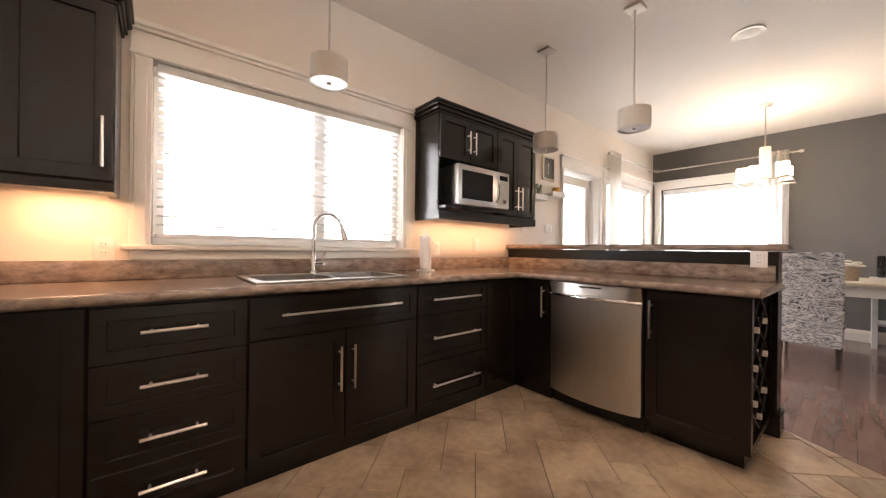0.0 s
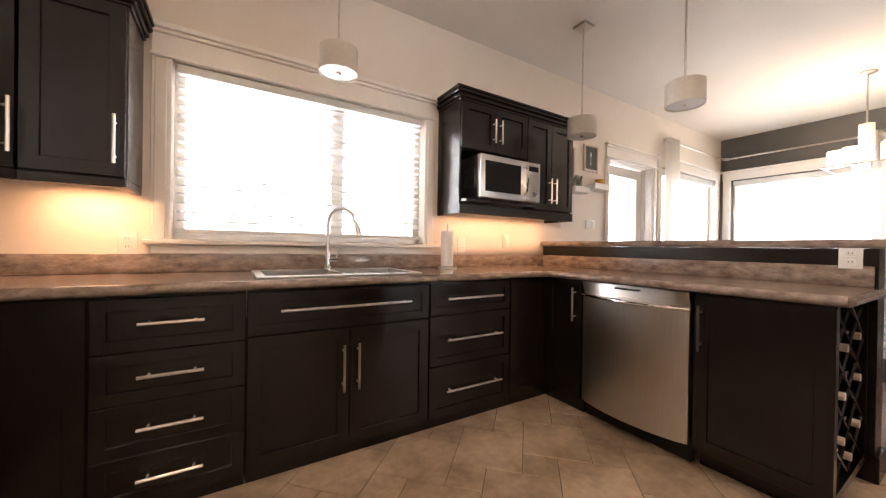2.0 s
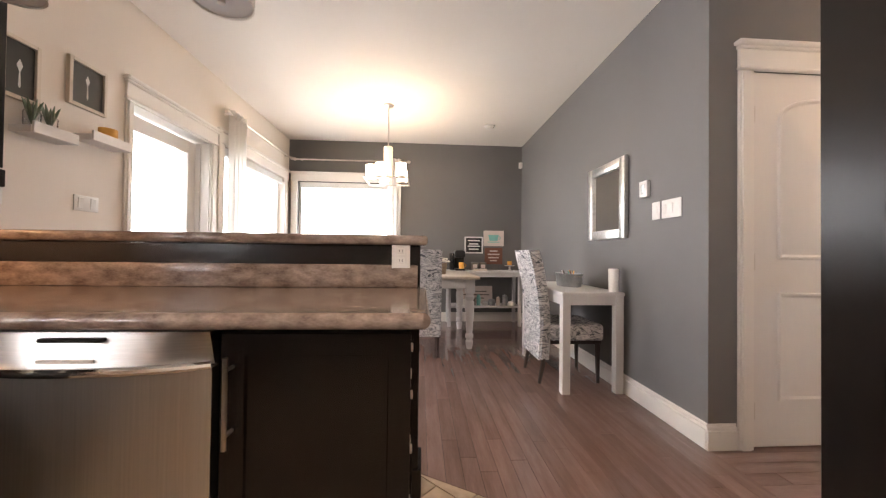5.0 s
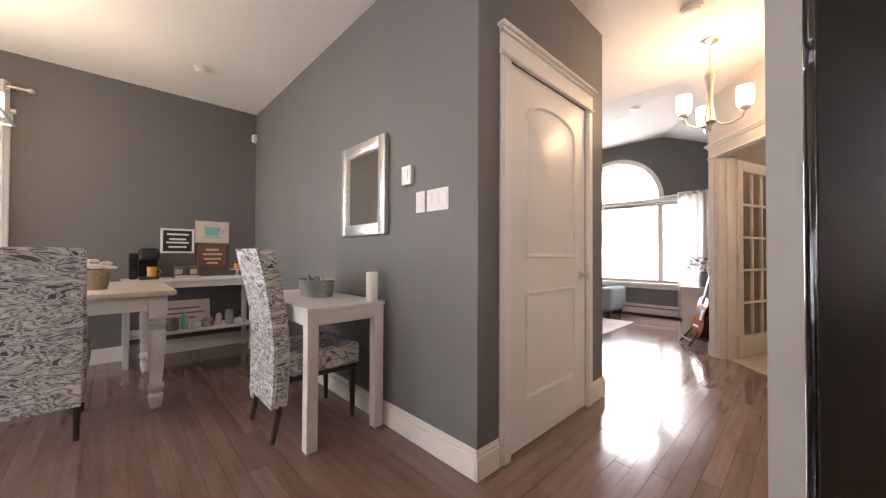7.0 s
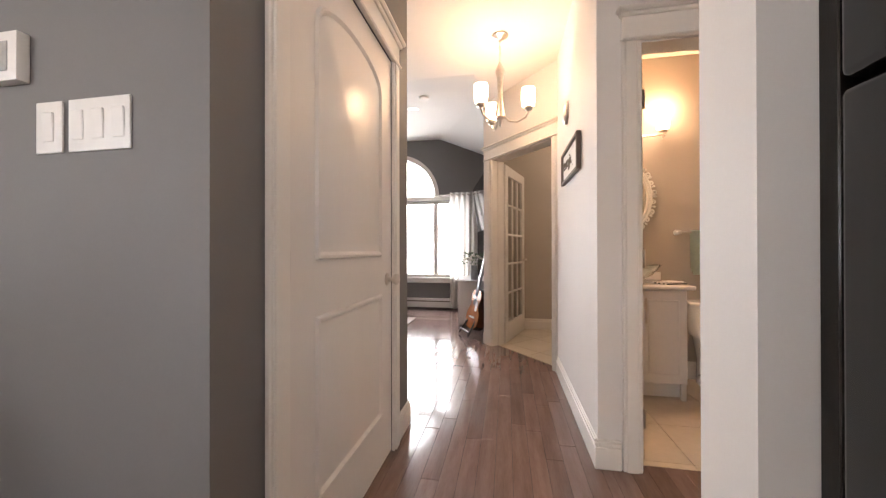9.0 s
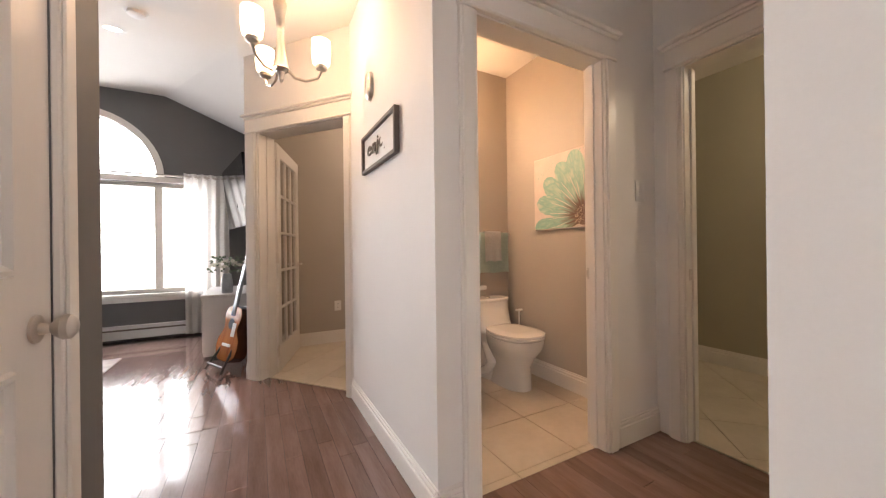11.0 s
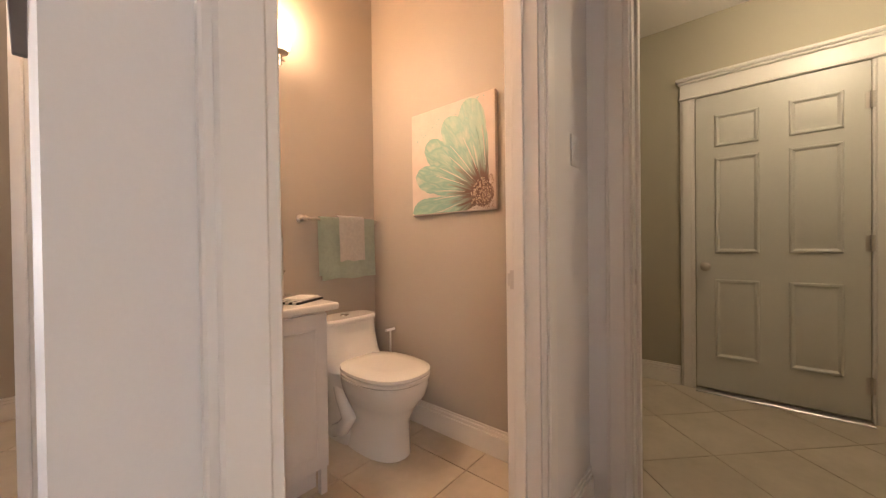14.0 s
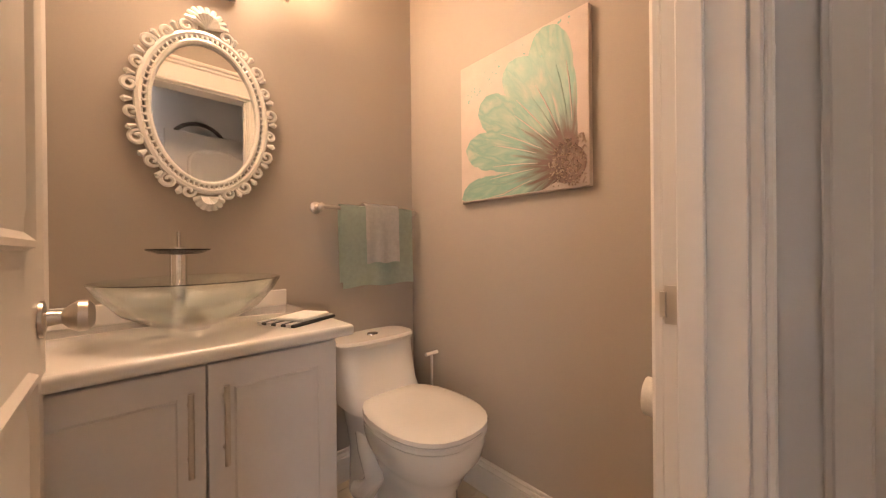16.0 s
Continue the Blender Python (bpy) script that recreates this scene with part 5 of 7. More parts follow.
for z, w in ((1.225, 0.09), (1.175, 0.07), (1.14, 0.095), (1.095, 0.075)):
    part("lettering", boxes((8.359, 8.362, 0.05 - w, 0.05 + w, z - 0.009, z + 0.009)), WHITEPL, s)
s = thing("wall_sign", "cream canvas with a teal coffee cup", "sign", (8.37, -0.25, 1.26), "coffee signs")
part("canvas", boxes((8.352, 8.378, -0.41, -0.1, 1.145, 1.38), bevel=0.002), CANVAS, s)
part("cup_shape", moved(prism(bmesh.new(), [(-0.08, 0.06), (-0.06, -0.03), (0.06, -0.03), (0.08, 0.06)], -0.002, 0.002), facing(8.35, -0.25, 1.255, "-x")), TEAL, s)
part("saucer_shape", boxes((8.347, 8.352, -0.34, -0.16, 1.2, 1.212)), TEAL, s)
part("cup_handle", tube(bmesh.new(), [(8.35, -0.33 - 0.03 * math.sin(math.pi * k / 8), 1.245 + 0.05 * k / 8) for k in range(9)], 0.005, 6), TEAL, s)
s = thing("wall_sign", "rust brown board with pale lettering", "sign", (8.37, -0.25, 1.0), "coffee signs")
part("board", boxes((8.352, 8.378, -0.39, -0.12, 0.87, 1.12), bevel=0.002), TERRA, s)
for z, w in ((1.07, 0.06), (1.02, 0.09), (0.97, 0.08), (0.925, 0.05)):
    part("lettering", boxes((8.349, 8.352, -0.255 - w, -0.255 + w, z - 0.01, z + 0.01)), CANVAS, s)
sp = thing("wall_sensor", "small white alarm sensor in the wall corner", "sensor", (8.34, -0.66, 2.38))
part("case", boxes((8.31, 8.375, -0.68, -0.63, 2.34, 2.43), bevel=0.015, seg=3), WHITEPL, sp)

# mirror and switches on the south wall (faces +y)
mr = thing("wall_mirror", "rectangular mirror in a hammered silver frame", "mirror", (5.88, -0.68, 1.46))
part("frame", boxes((5.6, 5.67, -0.684, -0.65, 1.155, 1.775), (6.09, 6.16, -0.684, -0.65, 1.155, 1.775), (5.67, 6.09, -0.684, -0.65, 1.155, 1.225), (5.67, 6.09, -0.684, -0.65, 1.705, 1.775), bevel=0.006, seg=2), SILVER, mr)
part("bead", boxes((5.668, 5.68, -0.68, -0.656, 1.225, 1.705), (6.08, 6.092, -0.68, -0.656, 1.225, 1.705), (5.68, 6.08, -0.68, -0.656, 1.215, 1.23), (5.68, 6.08, -0.68, -0.656, 1.7, 1.715)), SILVER, mr)
part("glass", boxes((5.675, 6.085, -0.682, -0.67, 1.22, 1.71)), MIRROR, mr)


mr.location.x += 0.015


def plate(m, w, h, kind, label, n=1):
    """A wall plate on a wall that looks to local -y; kind: switch, outlet or thermostat."""
    p = thing({"switch": "light_switch", "outlet": "power_outlet", "thermostat": "thermostat"}[kind], label, {"switch": "light switch", "outlet": "outlet", "thermostat": "thermostat"}[kind], group=kind + " plates")
    part("plate", boxes((-w / 2, w / 2, -0.006 if kind != "thermostat" else -0.024, -0.0005, -h / 2, h / 2), bevel=0.0025, seg=2), WHITEPL, p)
    if kind == "switch":
        for k in range(n):
            x = (k - (n - 1) / 2) * w / n
            part("rocker", moved(boxes((x - 0.016, x + 0.016, -0.009, -0.004, -0.033, 0.033), bevel=0.002), pose(0, 0, 0, 3)), WHITEPL, p)
    elif kind == "outlet":
        for z in (-0.02, 0.02):
            part("socket", boxes((-0.016, 0.016, -0.008, -0.004, z - 0.014, z + 0.014), bevel=0.003), WHITEPL, p)
            for x in (-0.006, 0.006):
                part("slot", boxes((x - 0.001, x + 0.001, -0.0085, -0.0078, z - 0.003, z + 0.006)), BLACK, p)
    else:
        part("display", boxes((-w * 0.2, w * 0.2, -0.026, -0.023, -h * 0.3, h * 0.3), bevel=0.001), GALV, p)
    p.matrix_basis = m


plate(facing(5.415, -0.685, 1.48, "+y"), 0.085, 0.11, "thermostat", "white wall thermostat on the charcoal wall")
plate(facing(5.31, -0.685, 1.32, "+y"), 0.075, 0.115, "switch", "white single light switch")
plate(facing(5.173, -0.685, 1.32, "+y"), 0.165, 0.115, "switch", "white triple light switch", 3)
plate(facing(1.702, 2.81, 1.03), 0.075, 0.115, "outlet", "white power outlet over the worktop")
plate(facing(3.685, 2.81, 1.05), 0.072, 0.115, "outlet", "white power outlet over the worktop")
plate(facing(4.15, 2.81, 1.09), 0.07, 0.115, "switch", "white light switch over the worktop")
plate(facing(4.85, 2.81, 1.27), 0.075, 0.08, "switch", "white light switch beside the cabinets")
plate(facing(5.295, 2.81, 1.29), 0.15, 0.09, "switch", "white double light switch beside the patio door", 2)
plate(facing(4.584, 0.93, 1.012, "-x"), 0.075, 0.1, "outlet", "white power outlet on the bar's riser")
plate(facing(2.6, -1.855, 1.37, "+y"), 0.08, 0.115, "switch", "white light switch between the doorways")
plate(facing(3.66, -4.8, 0.42, "+y"), 0.075, 0.115, "outlet", "white power outlet on the foyer wall")
plate(facing(3.4, -4.8, 1.45, "+y"), 0.11, 0.08, "thermostat", "white thermostat on the foyer wall")
plate(facing(3.4, -4.8, 1.3, "+y"), 0.075, 0.115, "switch", "white light switch on the foyer wall")

# pictures and little shelves beside the patio door
for x0, x1, z0, z1, lab in ((5.16, 5.39, 1.83, 2.1, "black print of cutlery in a pale wood frame"), (4.85, 5.02, 1.74, 2.04, "dark framed print beside the wall cabinet")):
    f = thing("picture_frame", lab, "picture", (x0, 2.8, z0), "kitchen prints")
    part("frame", boxes((x0, x0 + 0.02, 2.785, 2.808, z0, z1), (x1 - 0.02, x1, 2.785, 2.808, z0, z1), (x0 + 0.02, x1 - 0.02, 2.785, 2.808, z0, z0 + 0.02), (x0 + 0.02, x1 - 0.02, 2.785, 2.808, z1 - 0.02, z1), bevel=0.002), CREAMTOP, f)
    part("print", boxes((x0 + 0.02, x1 - 0.02, 2.798, 2.806, z0 + 0.02, z1 - 0.02)), BLACK, f)
    xm = (x0 + x1) / 2
    part("motif", lathe(bmesh.new(), ((0.001, 0), (0.006, 0.01), (0.003, 0.08), (0.014, 0.11), (0.001, 0.14)), (xm, 2.797, z0 + 0.06), 10, sy=0.1), WHITEPL, f)
for x0, x1, z in ((4.9, 5.12, 1.58), (5.2, 5.46, 1.64)):
    sh = thing("wall_ledge", "small white floating ledge on the cream wall", "shelf", (x0, 2.75, z), "wall ledges")
    part("board", boxes((x0, x1, 2.7, 2.808, z, z + 0.035), bevel=0.003), PAINTW, sh)
    part("lip", boxes((x0, x1, 2.69, 2.7, z, z + 0.055), bevel=0.002), PAINTW, sh)
cn = thing("candle", "mustard pillar candle on the ledge", "candle", (5.36, 2.75, 1.675))
part("wax", lathe(bmesh.new(), ((0.001, 0), (0.045, 0.001), (0.045, 0.075), (0.001, 0.074)), (5.36, 2.752, 1.676), 20), YELLOW, cn)
for x in (4.95, 5.03):
    j = thing("glass_jar", "glass jar with greenery on the ledge", "jar", (x, 2.75, 1.615), "ledge jars")
    part("jar", lathe(bmesh.new(), ((0.001, 0), (0.03, 0.002), (0.032, 0.07), (0.024, 0.085), (0.021, 0.085), (0.028, 0.068), (0.026, 0.006), (0.001, 0.006)), (x, 2.752, 1.616), 18), GLASS, j)
    for k in range(7):
        a = k * 0.9
        part("sprig", tube(bmesh.new(), ((x, 2.752, 1.63), (x + 0.02 * math.cos(a), 2.75 + 0.015 * math.sin(a), 1.7), (x + 0.04 * math.cos(a), 2.75 + 0.03 * math.sin(a), 1.75)), [0.002, 0.008, 0.002], 5), LEAF, j)

# ---------------------------------------------------------------- hall
hc = thing("chandelier", "nickel hall chandelier with three lit opal shades", "lamp", (4.355, -2.76, H))
hx, hy = 4.355, -2.76
part("canopy", lathe(bmesh.new(), ((0.065, 0), (0.06, -0.012), (0.02, -0.03), (0.008, -0.034)), (hx, hy, H), 26), NICKEL, hc)
for k in range(7):
    z = H - 0.04 - k * 0.026
    bm = lathe(bmesh.new(), ((0.009, -0.002), (0.012, 0), (0.009, 0.002), (0.007, 0)), seg=12, closed=True)
    part("chain_link", moved(bm, Matrix.Translation((hx, hy, z)) @ pose(0, 0, 0, 90, 0, 90 * (k % 2)) @ Matrix.Diagonal((0.8, 1.35, 1, 1))), NICKEL, hc)
part("column", lathe(bmesh.new(), ((0.008, 0.5), (0.02, 0.47), (0.034, 0.44), (0.036, 0.43), (0.024, 0.36), (0.02, 0.28), (0.024, 0.19), (0.04, 0.09), (0.046, 0.075), (0.02, 0.06), (0.012, 0.035), (0.014, 0.02), (0.001, 0.0)), (hx, hy, 1.98), 22), NICKEL, hc)
for k in range(3):
    a = math.radians(50 + 120 * k)
    ca, sa = math.cos(a), math.sin(a)
    pts = [(hx + r * ca, hy + r * sa, z) for r, z in ((0.03, 2.06), (0.07, 2.02), (0.13, 2.01), (0.19, 2.035), (0.21, 2.08))]
    arm = part("arm", tube(bmesh.new(), pts, 0.008, 10), NICKEL, hc)
    px, py = hx + 0.21 * ca, hy + 0.21 * sa
    part("cup", lathe(bmesh.new(), ((0.008, 0), (0.03, 0.012), (0.034, 0.03), (0.02, 0.034)), (px, py, 2.075), 18), NICKEL, hc)
    part("shade", lathe(bmesh.new(), ((0.03, 0.0), (0.045, 0.012), (0.052, 0.06), (0.05, 0.14), (0.046, 0.14), (0.046, 0.06), (0.03, 0.006)), (px, py, 2.105), 24, closed=True), BULB, hc, "lit opal glass shade")
lamp("hall_lamp", "POINT", pose(hx, hy, 2.3), 23, (1, 0.68, 0.4), (0.1,))
# word plaque and smoke sounder on the white wall (faces +x)
sg = thing("word_plaque", "white plaque with a dark script word in a grey wood frame", "sign", (3.86, -2.47, 1.6))
part("board", boxes((3.852, 3.862, -2.74, -2.19, 1.49, 1.685)), WHITEPL, sg)
part("frame", boxes((3.852, 3.878, -2.755, -2.735, 1.475, 1.7), (3.852, 3.878, -2.195, -2.175, 1.475, 1.7), (3.852, 3.878, -2.735, -2.195, 1.475, 1.495), (3.852, 3.878, -2.735, -2.195, 1.68, 1.7), bevel=0.002), GREYWOOD, sg)
fc = bpy.data.curves.new("word", "FONT")
fc.body, fc.size, fc.extrude, fc.align_x, fc.align_y = "enjoy", 0.125, 0.003, "CENTER", "CENTER"
w = new("word", fc)
w.parent, w.matrix_parent_inverse = sg, sg.matrix_basis.inverted()
w.matrix_basis = Matrix.Translation((3.866, -2.465, 1.6)) @ pose(0, 0, 0, 90, 0, 90) @ Matrix.Shear("XY", 4, (0.25, 0))
fc.materials.append(GREYWOOD)
sg.location += Vector((0.03, -0.035, 0.045))
ds = thing("door_chime", "oval nickel door chime on the white wall", "door chime", (3.86, -2.75, 2.0))
part("cover", moved(lathe(bmesh.new(), ((0.085, 0), (0.08, 0.02), (0.06, 0.032), (0.001, 0.036)), seg=28, sx=0.65), pose(3.881, -2.66, 2.02, 90, 0, 90)), NICKEL, ds)
vt = thing("wall_vent", "small grey wall vent above the powder room door", "vent", (3.2, -1.8, 2.4))
part("grille", boxes((3.15, 3.35, -1.854, -1.847, 2.36, 2.39), bevel=0.002), GALV, vt)
k = thing("strike_plate", "nickel strike plate on the laundry jamb", "strike plate", (2.405, -1.69, 0.905))
part("plate", boxes((2.385, 2.425, -1.6935, -1.6905, 0.875, 0.935)), NICKEL, k)
k = thing("strike_plate", "nickel strike plate on the powder room jamb", "strike plate", (2.91, -1.9, 0.905))
part("plate", boxes((2.9065, 2.9085, -1.954, -1.922, 0.89, 0.95), (2.9065, 2.912, -1.96, -1.952, 0.9, 0.94)), NICKEL, k)
k = thing("hinge_leaf", "nickel hinge leaf on the powder room door's edge", "hinge", (3.655, -1.97, 0.98))
part("leaf", boxes((3.639, 3.667, -1.9695, -1.967, 0.93, 1.03), bevel=0.0008), NICKEL, k)
for z in (0.945, 0.98, 1.015):
    part("screw", moved(lathe(bmesh.new(), ((0.003, 0), (0.003, 0.001), (0.001, 0.0012)), seg=8), pose(3.653, -1.967, z, -90)), BLACK, k)
rw = thing("ring_sign", "grey-blue ring sign with a script word on the white wall", "sign", (3.03, -0.87, 1.93))
part("ring", moved(lathe(bmesh.new(), ((0.19, 0), (0.22, 0), (0.22, 0.012), (0.19, 0.012)), seg=48, closed=True), pose(3.03, -0.864, 1.93, 90)), GREYWOOD, rw)
part("lettering", boxes((3.0, 3.2, -0.874, -0.864, 1.9, 1.93), bevel=0.004), GREYWOOD, rw)
# unseen laundry ceiling lamp, added to fill the room with warm, dim light
ll = thing("ceiling_lamp", "small opal dome added out of view on the laundry ceiling", "lamp", (1.6, -0.7, 2.6))
part("dome", lathe(bmesh.new(), ((0.12, 0), (0.115, -0.04), (0.07, -0.08), (0.001, -0.09)), (1.6, -0.7, 2.599), 24), DIFFUSER, ll)
lamp("laundry_fill_lamp", "POINT", pose(1.6, -0.9, 2.3), 20, (1, 0.86, 0.6), (0.1,))
# another added dome with a point lamp under it, to fill the foyer
fl2 = thing("ceiling_lamp", "small opal dome added out of view on the foyer ceiling", "lamp", (3.1, -4.1, 2.68))
part("dome", lathe(bmesh.new(), ((0.12, 0), (0.115, -0.04), (0.07, -0.08), (0.001, -0.09)), (3.1, -4.1, 2.684), 24), DIFFUSER, fl2)
lamp("foyer_fill_lamp", "POINT", pose(3.1, -4.1, 2.5), 22, (1, 0.8, 0.6), (0.1,))

# ---------------------------------------------------------------- living room
bh = thing("baseboard_heater", "white baseboard heater under the living room window", "heater", (6.2, -6.1, 0))
part("casing", boxes((5.1, 7.4, -6.148, -6.09, 0.03, 0.19), bevel=0.006), PAINTW, bh)
part("slot", boxes((5.12, 7.38, -6.089, -6.086, 0.13, 0.15)), GREYWOOD, bh)
rg = solid("rug", boxes((5.68, 7.9, -5.25, -3.9, 0.001, 0.012), bevel=0.004), RUG, "pale woven rug on the plank floor", "rug")
so = thing("sofa", "grey-blue upholstered sofa with a white throw", "sofa", (6.75, -5.55, 0))
part("base", boxes((6.05, 7.6, -5.95, -5.3, 0.1, 0.32), bevel=0.03, seg=3), SOFA, so)
part("seat_cushion", boxes((6.25, 7.6, -5.85, -5.28, 0.32, 0.43), bevel=0.04, seg=3), SOFA, so)
part("armrest", boxes((6.02, 6.24, -5.95, -5.28, 0.12, 0.5), bevel=0.05, seg=4), SOFA, so)
for x in (6.1, 7.5):
    for y in (-5.9, -5.35):
        part("leg", tube(bmesh.new(), ((x, y, 0.1), (x, y, 0)), 0.02, 8), DARKWOOD, so)
th = solid("throw_blanket", boxes((6.3, 6.7, -5.8, -5.26, 0.425, 0.46), bevel=0.015, seg=2), TOWELW, "white throw blanket on the sofa", "blanket")
dr = thing("media_cabinet", "low white media cabinet against the wall", "cabinet", (4.76, -5.2, 0))
part("body", boxes((4.535, 4.96, -5.75, -4.8, 0.02, 0.6), bevel=0.004), PAINTW, dr)
part("top", boxes((4.535, 4.98, -5.77, -4.785, 0.6, 0.63), bevel=0.004), PAINTW, dr)
for y in (-5.72, -5.25):
    part("drawer_front", boxes((4.958, 4.968, y, y + 0.44, 0.06, 0.57), bevel=0.003), PAINTW, dr)
tv = thing("television", "flat black television on the wall", "television", (4.56, -5.3, 1.6))
part("screen", moved(boxes((0, 0.04, -0.6, 0.6, -0.36, 0.36), bevel=0.006), pose(4.66, -5.25, 1.7, 0, 6, 12)), BLACKGLASS, tv)
part("mount", boxes((4.53, 4.67, -5.35, -5.15, 1.55, 1.8), bevel=0.004), BLACK, tv)
curtain("curtain", "white sheer curtain at the living room window", pose(4.8, -6.04, 0.03), 0.48, 2.02, 5, 0.025)
rod("curtain_rod", "nickel curtain rod under the arched window", (4.78, -6.04, 2.01), (7.7, -6.04, 2.01), (0, -0.1, 0))
vs = thing("flower_vase", "grey vase of white and green flowers", "vase", (4.76, -4.92, 0.63))
part("vase", lathe(bmesh.new(), ((0.001, 0), (0.05, 0.002), (0.055, 0.1), (0.04, 0.2), (0.035, 0.2), (0.04, 0.02), (0.001, 0.02)), (4.76, -4.92, 0.631), 20), GALV, vs)
blossoms(vs, (4.76, -4.92, 0.9), 0.12, 9, 0.05)
for k in range(60):
    a, q = rnd.uniform(0, 6.28), rnd.uniform(0.03, 0.17)
    p0 = Vector((4.76, -4.92, 0.84))
    p1 = p0 + Vector((q * math.cos(a), q * math.sin(a), rnd.uniform(0.0, 0.16)))
    part("leaf", tube(bmesh.new(), (p1, p1 + Vector((0.02 * math.cos(a), 0.02 * math.sin(a), 0.015)), p1 + Vector((0.045 * math.cos(a), 0.045 * math.sin(a), 0.005))), [0.002, 0.011, 0.001], 5), LEAF, vs)

# guitar leaning on its stand
gt = thing("acoustic_guitar", "sunburst acoustic guitar on a black floor stand", "guitar", group="")
half = ((0, 0.0), (0.1, 0.006), (0.165, 0.05), (0.19, 0.12), (0.18, 0.19), (0.14, 0.245), (0.118, 0.28), (0.122, 0.32), (0.142, 0.37), (0.145, 0.42), (0.115, 0.47), (0.05, 0.49), (0, 0.492))
prof = [(x, z) for x, z in half] + [(-x, z) for x, z in half[-2:0:-1]]
part("body", prism(bmesh.new(), prof, 0.003, 0.1), ROSEWOOD, gt)
part("soundboard", prism(bmesh.new(), inset(prof, 0.004), -0.001, 0.004), SPRUCE, gt)
part("soundhole", moved(lathe(bmesh.new(), ((0.001, 0), (0.048, 0.0), (0.048, 0.002), (0.001, 0.0025)), seg=24), pose(0, -0.001, 0.33, 90)), BLACK, gt)
part("bridge", boxes((-0.07, 0.07, -0.01, 0, 0.13, 0.155), bevel=0.003), WHITEPL, gt)
part("pickguard", boxes((0.03, 0.09, -0.004, -0.001, 0.22, 0.34), bevel=0.001), WHITEPL, gt)
part("neck", boxes((-0.026, 0.026, -0.012, 0.012, 0.4, 0.87), bevel=0.005, seg=2), GALV, gt)
part("headstock", boxes((-0.034, 0.034, -0.006, 0.01, 0.87, 1.02), bevel=0.004), ROSEWOOD, gt)
for k in range(6):
    s_ = -1 if k % 2 else 1
    part("tuning_peg", tube(bmesh.new(), ((s_ * 0.03, 0.002, 0.9 + 0.045 * (k // 2)), (s_ * 0.055, 0.002, 0.9 + 0.045 * (k // 2))), 0.006, 8), NICKEL, gt)
GM = Matrix.Translation((4.76, -4.3, 0.09)) @ pose(0, 0, 0, 0, 0, 118) @ pose(0, 0, 0, -14)
gt.matrix_basis = GM
gs = thing("guitar_stand", "black folding guitar stand", "guitar stand", (4.76, -4.35, 0))
S = Matrix.Translation((4.76, -4.3, 0)) @ pose(0, 0, 0, 0, 0, 118)
for a, b in (((-0.14, -0.08, 0.02), (-0.05, 0.2, 0.45)), ((0.14, -0.08, 0.02), (0.05, 0.2, 0.45)), ((0, 0.32, 0.02), (0, 0.2, 0.45)), ((-0.14, -0.06, 0.07), (0.14, -0.06, 0.07))):
    part("tube", moved(tube(bmesh.new(), (a, b), 0.011, 8), S), BLACK, gs)

# ---------------------------------------------------------------- powder room
pn = thing("canvas_painting", "canvas of a large aqua flower on the greige wall", "painting", (2.45, -2.52, 1.47))
part("canvas", boxes((2.441, 2.465, -2.8, -2.245, 1.183, 1.753), bevel=0.002), CANVAS, pn)
# the flower's heart is near the lower north corner of the canvas; petals fan out from it
cy, cz = -2.30, 1.26


